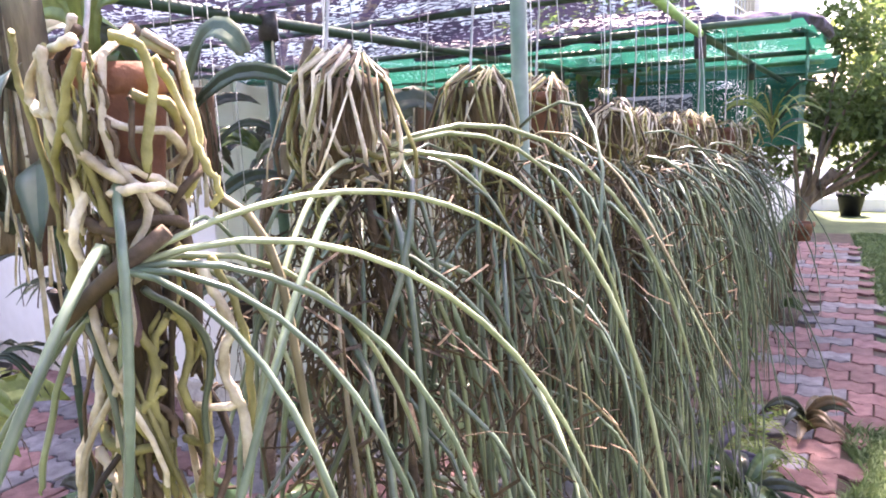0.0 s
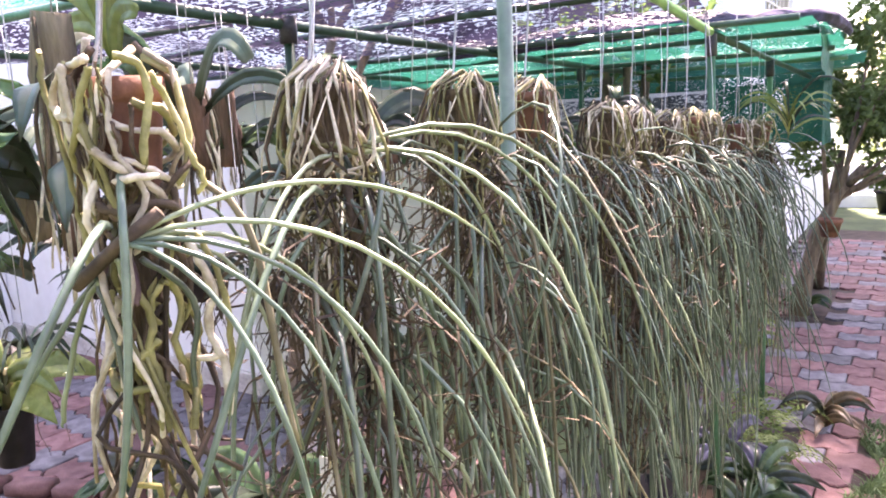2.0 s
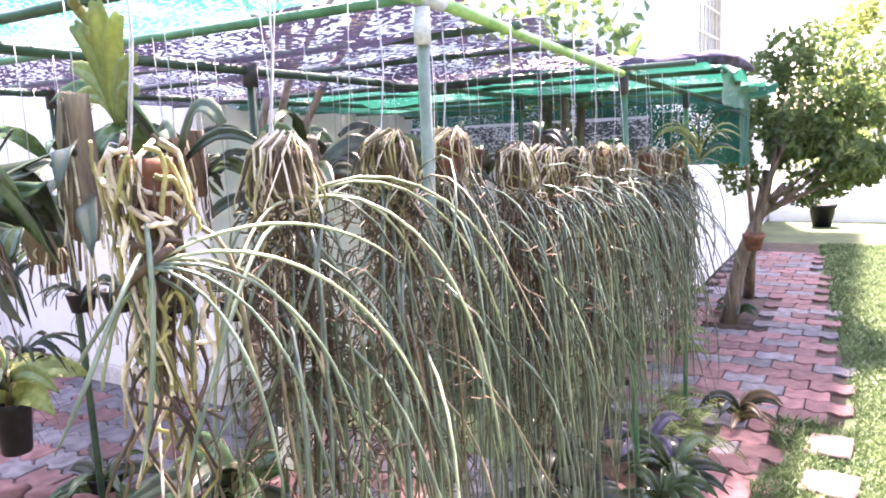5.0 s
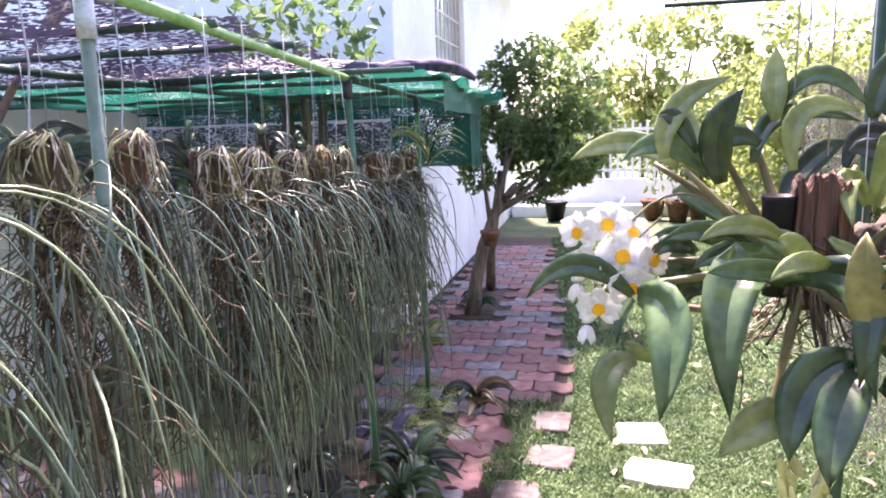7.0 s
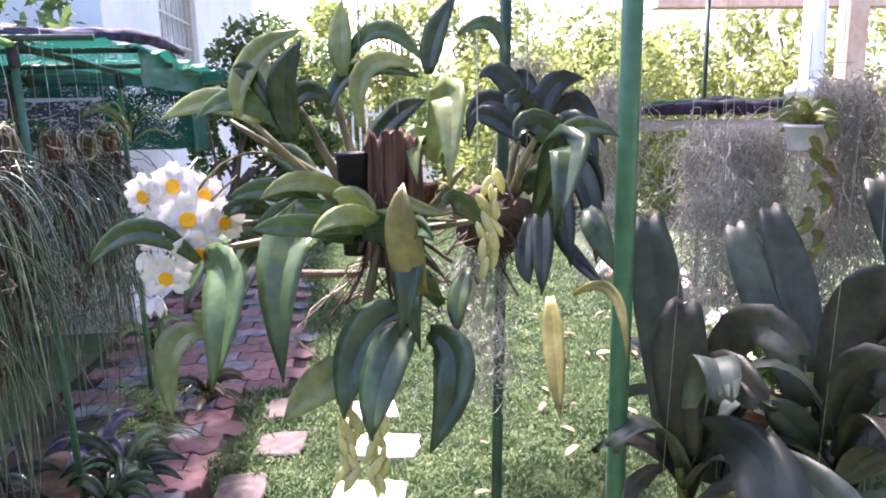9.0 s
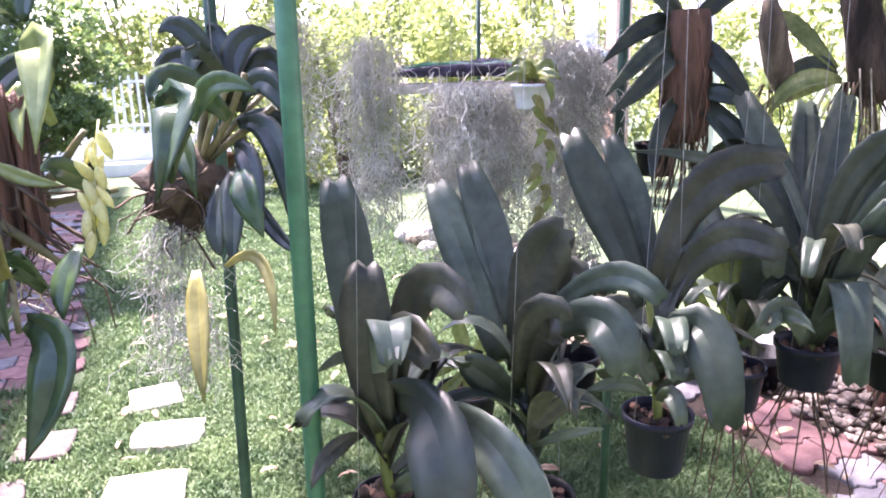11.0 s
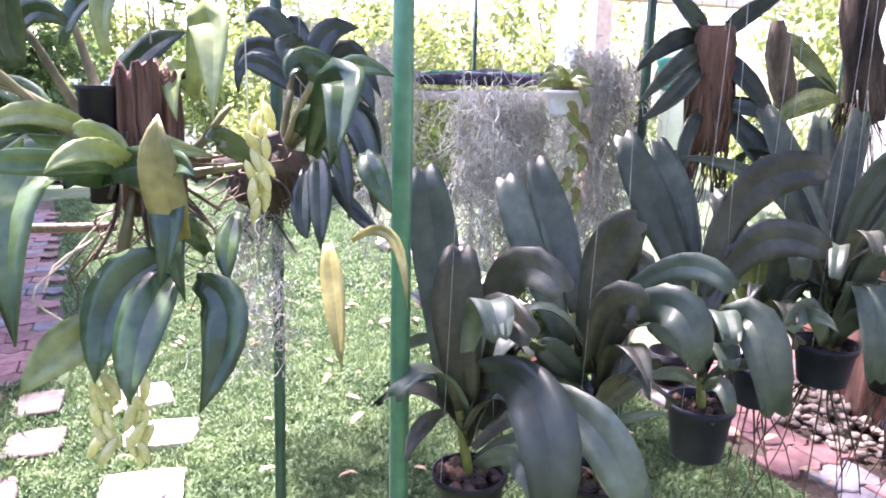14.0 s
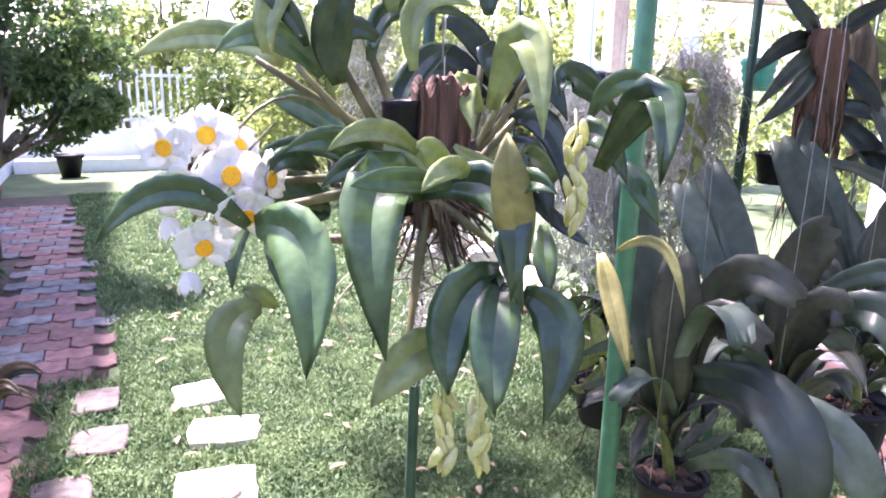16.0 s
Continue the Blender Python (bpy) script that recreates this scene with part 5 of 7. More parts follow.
leaf(cane_orchid, (1.012, 0.459, 1.461), (0.965, 0.467, 1.497), (0.915, 0.462, 1.478), 0.0268, M_CANE_LEAF, tip="point", fold=0.3)
leaf(cane_orchid, (0.979, 0.477, 1.471), (0.921, 0.532, 1.498), (0.851, 0.558, 1.475), 0.0285, M_CANE_LEAF_PALE, tip="point", fold=0.3)
leaf(cane_orchid, (1.020, 0.431, 1.454), (1.014, 0.425, 1.507), (1.034, 0.406, 1.553), 0.0351, M_CANE_LEAF, tip="point", fold=0.3)
leaf(cane_orchid, (1.054, 0.444, 1.475), (1.087, 0.465, 1.526), (1.155, 0.432, 1.516), 0.0223, M_CANE_LEAF, tip="point", fold=0.3)
leaf(cane_orchid, (1.008, 0.464, 1.474), (0.996, 0.502, 1.511), (0.973, 0.524, 1.555), 0.0223, M_CANE_LEAF_PALE, tip="point", fold=0.3)
leaf(cane_orchid, (1.163, 0.406, 1.432), (1.178, 0.372, 1.497), (1.169, 0.320, 1.412), 0.0362, M_CANE_LEAF_PALE, tip="point", fold=0.3)
leaf(cane_orchid, (1.265, 0.369, 1.376), (1.282, 0.313, 1.449), (1.257, 0.270, 1.372), 0.0397, M_CANE_LEAF, tip="point", fold=0.3)
leaf(cane_orchid, (1.332, 0.442, 1.426), (1.283, 0.452, 1.465), (1.257, 0.435, 1.444), 0.0317, M_CANE_LEAF, tip="point", fold=0.3)
leaf(cane_orchid, (1.297, 0.434, 1.424), (1.318, 0.412, 1.460), (1.355, 0.383, 1.452), 0.0228, M_CANE_LEAF, tip="point", fold=0.3)
leaf(cane_orchid, (1.080, 0.389, 1.395), (1.033, 0.371, 1.417), (0.989, 0.364, 1.401), 0.0197, M_CANE_LEAF_PALE, tip="point", fold=0.3)
leaf(cane_orchid, (1.056, 0.396, 1.380), (1.005, 0.381, 1.408), (0.955, 0.378, 1.399), 0.0230, M_CANE_LEAF, tip="point", fold=0.3)
leaf(cane_orchid, (1.056, 0.383, 1.374), (1.021, 0.369, 1.389), (0.982, 0.359, 1.372), 0.0230, M_CANE_LEAF, tip="point", fold=0.3)
leaf(cane_orchid, (1.094, 0.354, 1.373), (1.076, 0.347, 1.400), (1.060, 0.344, 1.404), 0.0219, M_CANE_LEAF_PALE, tip="point", fold=0.3)
leaf(cane_orchid, (1.215, 0.366, 1.367), (1.184, 0.364, 1.392), (1.167, 0.350, 1.394), 0.0216, M_CANE_LEAF, tip="point", fold=0.3)
leaf(cane_orchid, (1.189, 0.345, 1.329), (1.177, 0.321, 1.303), (1.173, 0.304, 1.275), 0.0210, M_CANE_LEAF, tip="point", fold=0.3)
leaf(cane_orchid, (1.283, 0.382, 1.285), (1.279, 0.349, 1.240), (1.276, 0.312, 1.176), 0.0215, M_CANE_LEAF_DRY, tip="point", fold=0.3)
leaf(cane_orchid, (1.311, 0.392, 1.283), (1.343, 0.357, 1.292), (1.345, 0.317, 1.227), 0.0121, M_CANE_LEAF_DRY, tip="point", fold=0.3)
leaf(cane_orchid, (1.089, 0.334, 1.372), (1.029, 0.307, 1.383), (0.990, 0.302, 1.381), 0.0202, M_CANE_LEAF, tip="point", fold=0.3)
leaf(cane_orchid, (1.103, 0.330, 1.382), (1.070, 0.302, 1.391), (1.042, 0.288, 1.376), 0.0185, M_CANE_LEAF_PALE, tip="point", fold=0.3)
leaf(cane_orchid, (1.133, 0.333, 1.360), (1.137, 0.292, 1.380), (1.148, 0.262, 1.373), 0.0212, M_CANE_LEAF, tip="point", fold=0.3)
leaf(cane_orchid, (1.161, 0.327, 1.297), (1.134, 0.312, 1.324), (1.136, 0.285, 1.265), 0.0256, M_CANE_LEAF, tip="point", fold=0.3)
leaf(cane_orchid, (1.093, 0.481, 1.426), (1.125, 0.501, 1.471), (1.168, 0.511, 1.495), 0.0296, M_CANE_LEAF, tip="point", fold=0.3)
leaf(cane_orchid, (1.043, 0.474, 1.399), (1.009, 0.520, 1.430), (0.978, 0.535, 1.435), 0.0288, M_CANE_LEAF, tip="point", fold=0.3)
leaf(cane_orchid, (1.336, 0.426, 1.372), (1.338, 0.397, 1.351), (1.348, 0.371, 1.313), 0.0276, M_CANE_LEAF, tip="point", fold=0.3)
leaf(cane_orchid, (1.264, 0.419, 1.393), (1.280, 0.393, 1.407), (1.289, 0.354, 1.360), 0.0288, M_CANE_LEAF, tip="point", fold=0.3)
leaf(cane_orchid, (0.995, 0.423, 1.379), (0.966, 0.405, 1.392), (0.945, 0.399, 1.374), 0.0201, M_CANE_LEAF, tip="point", fold=0.3)
leaf(cane_orchid, (1.171, 0.447, 1.427), (1.149, 0.441, 1.455), (1.146, 0.408, 1.408), 0.0255, M_CANE_LEAF_PALE, tip="point", fold=0.3)



def flower(x, y, z, size, turn, tilt, material_lip=None):
    """A white orchid bloom: three sepals, two petals and a cupped orange lip."""
    f = thing("orchid_flower", "white orchid flower with an orange-yellow throat", "flower", (x, y, z), "white orchid flowers")
    f.rotation_euler = (tilt, 0, turn)
    for a, w in ((90, 0.42), (215, 0.42), (325, 0.42), (20, 0.62), (160, 0.62)):
        c = V((math.cos(radians(a)), 0, math.sin(radians(a))))
        part("petal", blade(bmesh.new(), c * size * 0.03 + V((0, 0.0015 if w < 0.5 else 0, 0)), c * size * 0.28 + V((0, 0.002, 0)), c * size * 0.55 + V((0, -0.002, 0)), size * w * 1.15, (0, -1, 0), 0.12, "blunt", 6), M_PETAL, f)
    bm = bmesh.new()
    lathe(bm, [(0.001, -0.001), (size * 0.1, 0.002), (size * 0.19, size * 0.1), (size * 0.17, size * 0.12), (size * 0.05, size * 0.04)], 16)
    bmesh.ops.rotate(bm, verts=bm.verts, cent=(0, 0, 0), matrix=Matrix.Rotation(radians(90), 3, "X"))
    lip = part("lip", bm, M_PETAL, f)
    bm = bmesh.new()
    lathe(bm, [(0.0005, 0.003), (size * 0.09, size * 0.03), (size * 0.185, size * 0.118), (size * 0.165, size * 0.128), (size * 0.03, size * 0.07)], 14)
    bmesh.ops.rotate(bm, verts=bm.verts, cent=(0, 0, 0), matrix=Matrix.Rotation(radians(90), 3, "X"))
    part("throat", bm, M_LIP, lip, "orange-yellow throat")
    part("stalk", tube(bmesh.new(), [(0, 0.002, 0), (0.004, 0.012, 0.012), (0.012, 0.03, 0.03)], 0.0009, 5), M_PETAL, f)
    return f


for x, y, z, s, tu, ti in ((0.890, 0.387, 1.323, 0.040, 0.0, 0.1), (0.914, 0.392, 1.380, 0.046, 0.2, -0.1), (0.900, 0.410, 1.412, 0.042, -0.2, -0.1), (0.868, 0.418, 1.402, 0.040, -0.5, 0.0), (0.877, 0.408, 1.365, 0.042, -0.4, 0.1), (0.924, 0.384, 1.347, 0.042, 0.1, 0.2), (0.946, 0.398, 1.375, 0.042, 0.8, 0.0), (0.925, 0.42, 1.40, 0.040, 0.6, -0.3)):
    flower(x, y, z, s, tu, ti)
for x, y, z in ((0.877, 0.387, 1.299), (0.866, 0.404, 1.342)):
    b = thing("orchid_bud", "half-closed white orchid flower", "flower", (x, y, z), "white orchid flowers")
    for a in (0.2, 1.4, 2.8, 4.2, 5.3):
        part("petal", blade(bmesh.new(), (0, 0, 0.004), (0.007 * math.cos(a), 0.007 * math.sin(a), -0.004), (0.009 * math.cos(a), 0.009 * math.sin(a), -0.016), 0.011, (math.cos(a), math.sin(a), 0), 0.2, "point", 5), M_PETAL, b)
fs = thing("flower_stalk", "thin arching stalk of white orchid flowers", "stalk", (1.05, 0.44, 1.40))
part("stalk", tube(bmesh.new(), bez((0, 0, 0), (-0.09, -0.01, 0.04), (-0.165, -0.03, -0.06), 10), 0.0016, 6), M_CANE, fs)
part("stalk", tube(bmesh.new(), bez((-0.09, -0.012, 0.02), (-0.14, -0.03, -0.03), (-0.165, -0.045, -0.075), 8), 0.0012, 6), M_CANE, fs)


def bud_spike(top, bottom, n, r, seed):
    g = random.Random(seed)
    t = thing("yellow_bud_spike", "hanging cluster of pale yellow-green orchid buds", "flower buds", top, "bud spikes")
    d = V(bottom) - V(top)
    part("stalk", tube(bmesh.new(), [V((0.004, 0.01, 0.02)), V((0, 0, 0)), d * 0.5, d * 0.96], 0.0011, 5), M_BUD, t)
    for k in range(n):
        u = k / (n - 1)
        a = k * 2.4 + g.uniform(-0.3, 0.3)
        c = d * u + V((math.cos(a) * r, math.sin(a) * r * 0.8, 0))
        bm = bmesh.new()
        s = g.uniform(0.0055, 0.0085)
        lathe(bm, [(0.0004, s * 1.7), (s * 0.45, s * 1.1), (s * 0.62, 0), (s * 0.5, -s), (0.0006, -s * 1.8)], 8)
        bmesh.ops.rotate(bm, verts=bm.verts, cent=(0, 0, 0), matrix=Matrix.Rotation(g.uniform(-0.5, 0.5), 3, "X") @ Matrix.Rotation(g.uniform(-0.6, 0.6), 3, "Y"))
        bmesh.ops.translate(bm, verts=bm.verts, vec=c)
        part("bud", bm, M_BUD, t)
    return t


bud_spike((1.213, 0.335, 1.415), (1.203, 0.318, 1.335), 16, 0.007, 1)
bud_spike((1.068, 0.296, 1.196), (1.064, 0.284, 1.14), 12, 0.006, 2)
bud_spike((1.094, 0.284, 1.196), (1.091, 0.271, 1.14), 12, 0.006, 3)
dead = thing("dead_twig", "short dark dead branch tied under the wood slab", "twig", (0.985, 0.507, 1.296))
part("twig", tube(bmesh.new(), wiggle((0, 0, 0), (0.10, -0.03, 0.002), 6, 0.002, rng), 0.005, 7), M_LOG, dead)
for x, y in ((1.09, 0.44), (1.13, 0.45), (1.11, 0.47)):
    hanger((x, y, 1.48), (x + (1.11 - x) * 0.3, y, 2.06), M_WIRE, 0.001, "wire", "thin wire carrying the wood slab")

# ---- dark-leaved orchid behind it, with hanging moss ----
dark_orchid = thing("dark_orchid", "dark green orchid with narrow drooping leaves on a root clump", "orchid", (1.36, 0.75, 1.36))
leaf(dark_orchid, (1.366, 0.748, 1.441), (1.379, 0.760, 1.508), (1.430, 0.751, 1.523), 0.0392, M_DARK_LEAF, tip="point")
leaf(dark_orchid, (1.365, 0.746, 1.433), (1.315, 0.781, 1.526), (1.273, 0.791, 1.527), 0.0341, M_DARK_LEAF, tip="point")
leaf(dark_orchid, (1.373, 0.744, 1.433), (1.408, 0.720, 1.457), (1.431, 0.680, 1.401), 0.0369, M_DARK_LEAF, tip="point")
leaf(dark_orchid, (1.364, 0.745, 1.425), (1.321, 0.718, 1.492), (1.309, 0.703, 1.461), 0.0375, M_DARK_LEAF, tip="point")
leaf(dark_orchid, (1.370, 0.737, 1.400), (1.409, 0.680, 1.377), (1.414, 0.630, 1.261), 0.0362, M_DARK_LEAF, tip="point")
leaf(dark_orchid, (1.356, 0.712, 1.369), (1.371, 0.662, 1.349), (1.374, 0.619, 1.259), 0.0323, M_DARK_LEAF, tip="point")
leaf(dark_orchid, (1.354, 0.707, 1.344), (1.343, 0.656, 1.295), (1.333, 0.620, 1.221), 0.0323, M_DARK_LEAF, tip="point")
leaf(dark_orchid, (1.360, 0.700, 1.320), (1.388, 0.639, 1.270), (1.414, 0.583, 1.239), 0.0210, M_DARK_LEAF, tip="point")
leaf(dark_orchid, (1.359, 0.765, 1.415), (1.298, 0.813, 1.468), (1.263, 0.820, 1.460), 0.0318, M_DARK_LEAF, tip="point")
leaf(dark_orchid, (1.374, 0.790, 1.448), (1.357, 0.832, 1.518), (1.341, 0.840, 1.536), 0.0324, M_DARK_LEAF, tip="point")
leaf(dark_orchid, (1.372, 0.741, 1.416), (1.415, 0.768, 1.490), (1.455, 0.721, 1.422), 0.0347, M_DARK_LEAF, tip="point")
leaf(dark_orchid, (1.366, 0.738, 1.400), (1.420, 0.724, 1.398), (1.448, 0.704, 1.339), 0.0341, M_DARK_LEAF, tip="point")
leaf(dark_orchid, (1.336, 0.708, 1.328), (1.319, 0.667, 1.270), (1.322, 0.647, 1.232), 0.0277, M_DARK_LEAF, tip="point")
leaf(dark_orchid, (1.365, 0.792, 1.448), (1.294, 0.842, 1.494), (1.262, 0.833, 1.424), 0.0324, M_DARK_LEAF, tip="point")

bm = bmesh.new()
bmesh.ops.create_icosphere(bm, subdivisions=3, radius=0.05)
for v in bm.verts:
    v.co = V((v.co.x * 1.1 - 0.07, v.co.y * 0.8, v.co.z * 1.1 - 0.05)) + v.co.normalized() * 0.035 * noise.noise(v.co * 60)
part("root_clump", bm, M_ROOT_DARK, dark_orchid)
for k in range(70):
    a, b_ = rng.uniform(0, 6.28), rng.uniform(-1.2, 1.2)
    s_ = V((-0.07, 0, -0.05)) + V((math.cos(a) * math.cos(b_) * 0.05, math.sin(a) * math.cos(b_) * 0.045, math.sin(b_) * 0.055))
    part("root", tube(bmesh.new(), wiggle(s_, s_ + V((rng.uniform(-0.05, 0.05), rng.uniform(-0.04, 0.04), rng.uniform(-0.08, 0.02))), 8, 0.01, rng), rng.uniform(0.001, 0.002), 5), M_ROOT_DARK, dark_orchid)
for k in range(8):
    a = k * 0.8
    part("cane", tube(bmesh.new(), wiggle((-0.05, 0, -0.02), (0.02 + 0.05 * math.cos(a), 0.05 * math.sin(a), 0.06 + 0.02 * k % 0.07), 6, 0.006, rng), 0.005, 6), M_CANE, dark_orchid)
hanger((1.34, 0.75, 1.36), (1.34, 0.75, 2.06), M_WIRE, 0.001, "wire", "thin wire carrying an orchid")


moss("spanish_moss", 1.262, 0.745, 1.27, 0.98, 0.03, 0.055, 420, 31, "thin pale veil of moss hanging from the root clump", r=0.0006)
moss("spanish_moss", 1.99, 1.36, 1.43, 0.86, 0.10, 0.12, 1500, 32, "dense grey-green curtain of moss hung from a wire frame")
moss("spanish_moss", 2.20, 1.27, 1.53, 0.86, 0.040, 0.085, 900, 33, "pale grey moss hanging in a long tapering curtain")
moss("spanish_moss", 2.41, 1.45, 1.51, 0.90, 0.035, 0.065, 560, 34, "grey moss hanging beside a dark stake")
moss("spanish_moss", 1.90, 1.98, 1.57, 0.80, 0.055, 0.095, 760, 35, "grey moss hanging in a long curtain")
moss("spanish_moss", 1.755, 2.56, 1.68, 0.95, 0.05, 0.11, 520, 36, "grey moss tuft hanging far over the lawn")
moss("spanish_moss", 2.55, 2.12, 1.36, 0.8, 0.1, 0.14, 420, 37, "pale moss behind the nearer curtains")
for x, y, z in ((1.262, 0.745, 1.27), (1.99, 1.36, 1.42), (2.2, 1.27, 1.52), (2.41, 1.45, 1.5), (1.9, 1.98, 1.56), (1.755, 2.56, 1.67), (2.55, 2.12, 1.35)):
    hanger((x, y, z), (x, y, 2.06), M_CORD, 0.0009)
for y in (1.98, 2.56):
    pipe("beam", (1.3, y, 2.07), (3.2, y, 2.07), 0.012, M_DARK_PIPE, "thin dark pipe from which the moss hangs")

# ---- hanging basket orchid, mounted logs, cups ----
basket_orchid = thing("basket_orchid", "dark orchid on a tall red-brown tree-fern totem bound with roots", "orchid", (2.6, 1.255, 1.43))
bm = lathe(bmesh.new(), [(0.05, -0.17), (0.068, -0.12), (0.07, 0.0), (0.066, 0.12), (0.055, 0.165)], 18, wob=0.08)
part("totem", bm, M_BARK, basket_orchid, "red-brown fibrous totem")
for k in range(40):
    a = rng.uniform(0, 6.28)
    z = rng.uniform(-0.15, 0.16)
    part("root", tube(bmesh.new(), [V((0.073 * math.cos(a + i * 0.1 * (1 if k % 2 else -1)), 0.073 * math.sin(a + i * 0.1 * (1 if k % 2 else -1)), z - i * 0.035)) + V((rng.uniform(-1, 1), rng.uniform(-1, 1), 0)) * 0.004 for i in range(7)], 0.003, 5), M_BARK if k % 3 else M_ROOT_DARK, basket_orchid)
dangling(basket_orchid, 26, 0.07, 0.4, 23, M_ROOT_DARK, 0.002, -0.14)
leaf(basket_orchid, (2.599, 1.284, 1.542), (2.453, 1.235, 1.495), (2.300, 1.232, 1.385), 0.0488, M_DARK_LEAF, tip="point")
leaf(basket_orchid, (2.600, 1.287, 1.557), (2.478, 1.297, 1.554), (2.331, 1.297, 1.467), 0.0531, M_DARK_LEAF, tip="point")
leaf(basket_orchid, (2.612, 1.277, 1.542), (2.459, 1.217, 1.439), (2.305, 1.218, 1.344), 0.0545, M_DARK_LEAF, tip="point")
leaf(basket_orchid, (2.609, 1.287, 1.572), (2.525, 1.290, 1.626), (2.458, 1.351, 1.712), 0.0501, M_DARK_LEAF, tip="point")
leaf(basket_orchid, (2.627, 1.273, 1.557), (2.715, 1.243, 1.630), (2.812, 1.200, 1.675), 0.0514, M_DARK_LEAF, tip="point")
leaf(basket_orchid, (2.623, 1.266, 1.528), (2.658, 1.167, 1.454), (2.735, 1.093, 1.339), 0.0590, M_DARK_LEAF, tip="point")
leaf(basket_orchid, (2.621, 1.231, 1.395), (2.663, 1.145, 1.382), (2.734, 1.074, 1.354), 0.0472, M_DARK_LEAF, tip="point")
leaf(basket_orchid, (2.595, 1.246, 1.395), (2.455, 1.181, 1.300), (2.396, 1.119, 1.168), 0.0430, M_DARK_LEAF, tip="point")

basket_orchid.location, basket_orchid.scale = (2.375, 1.035, 1.44), (0.74, 0.74, 0.86)
for a in (0.3, 2.4, 4.5):
    hanger((2.375 + 0.04 * math.cos(a), 1.035 + 0.04 * math.sin(a), 1.57), (2.375, 1.035, 2.11), M_WIRE, 0.001, "wire", "thin wire carrying the totem")
log_orchid = thing("log_orchid", "orchids with drooping leaves and roots on a dark hanging log", "orchid", (3.25, 1.33, 1.5))
bm = bmesh.new()
tube(bm, [(-0.02, 0.03, 0.45), (0, 0.02, 0.25), (0.005, 0, 0.05), (0.02, -0.02, -0.1), (0.05, -0.03, -0.17)], [0.045, 0.05, 0.058, 0.055, 0.03], 12)
tube(bm, [(0.02, 0, 0.0), (0.12, 0.01, -0.03), (0.22, 0.02, -0.08)], [0.045, 0.05, 0.04], 10)
bmesh.ops.subdivide_edges(bm, edges=bm.edges, cuts=2, use_grid_fill=True)
for v in bm.verts:
    v.co += V((noise.noise(v.co * 18), noise.noise(v.co * 18 + V((5, 0, 0))), noise.noise(v.co * 9))) * 0.022
part("log", bm, M_DEADWOOD, log_orchid)
dangling(log_orchid, 30, 0.10, 0.5, 24, M_ROOT_DARK, 0.0025, -0.1)
dangling(log_orchid, 14, 0.16, 0.6, 25, M_ROOT, 0.0022, -0.06)
leaf(log_orchid, (3.170, 1.342, 1.422), (3.112, 1.385, 1.457), (3.012, 1.427, 1.405), 0.0464, M_DARK_LEAF, tip="point")
leaf(log_orchid, (3.177, 1.336, 1.414), (3.088, 1.379, 1.388), (2.956, 1.435, 1.318), 0.0500, M_CANE_LEAF_PALE, tip="point")
leaf(log_orchid, (3.172, 1.346, 1.440), (3.093, 1.424, 1.561), (3.053, 1.461, 1.613), 0.0535, M_CANE_LEAF_PALE, tip="point")
leaf(log_orchid, (3.183, 1.330, 1.405), (2.998, 1.317, 1.406), (2.912, 1.338, 1.307), 0.0512, M_CANE_LEAF_PALE, tip="point")
leaf(log_orchid, (3.302, 1.249, 1.353), (3.467, 1.180, 1.440), (3.598, 1.120, 1.492), 0.0642, M_CANE_LEAF_PALE, tip="point")
leaf(log_orchid, (3.315, 1.237, 1.336), (3.364, 1.097, 1.356), (3.446, 1.069, 1.423), 0.0580, M_CANE_LEAF_PALE, tip="point")
leaf(log_orchid, (3.313, 1.233, 1.318), (3.295, 1.113, 1.274), (3.351, 1.004, 0.991), 0.0375, M_CANE_LEAF_PALE, tip="point")
leaf(log_orchid, (3.329, 1.224, 1.318), (3.430, 1.186, 1.388), (3.552, 1.113, 1.370), 0.0464, M_CANE_LEAF_PALE, tip="point")

log2 = thing("hanging_log", "small gnarled mounted branch with roots", "log", (2.95, 1.37, 1.5))
part("log", tube(bmesh.new(), wiggle((-0.03, 0, 0.14), (0.05, 0, -0.14), 6, 0.012, rng), [0.02, 0.032, 0.042, 0.04, 0.042, 0.035, 0.015], 10), M_LOG, log2)
dangling(log2, 14, 0.06, 0.3, 26, M_ROOT_DARK, 0.002, -0.1)
hanger((2.95, 1.37, 1.6), (2.95, 1.37, 2.06), M_WIRE, 0.001, "wire", "thin wire carrying a branch")
hanger((3.24, 1.36, 1.9), (3.24, 1.36, 2.06), M_WIRE, 0.001, "wire", "thin wire carrying a log")

cup = thing("ribbed_cup", "mint green ribbed plastic cup hanging behind leaves", "cup", (2.66, 1.50, 1.43))
part("body", lathe(bmesh.new(), [(0.034, 0)] + [(0.036 + 0.006 * (i % 2) + 0.002 * i, 0.012 * i) for i in range(1, 9)] + [(0.045, 0.1), (0.03, 0.02)], 22), M_MINT, cup)
part("wire", tube(bmesh.new(), [(0.04, 0, 0.09), (0.0, 0, 0.2), (0, 0, 0.70)], 0.001, 5), M_WIRE, cup)
hung_pot(2.40, 1.16, 1.28, 0.055, 0.08, M_BLACK_POT, "black pot hanging behind the totem")
wires(2.40, 1.16, 1.28, 0.055, 2.06)
wp = hung_pot(2.051, 1.151, 1.432, 0.048, 0.055, M_WHITE_POT, "white plastic pot with yellow-green leaves")
wires(2.051, 1.151, 1.432, 0.048, 2.08)
wpl = thing("pot_plant", "yellow-green broad-leaved seedling in a white pot", "plant", (2.051, 1.151, 1.422))
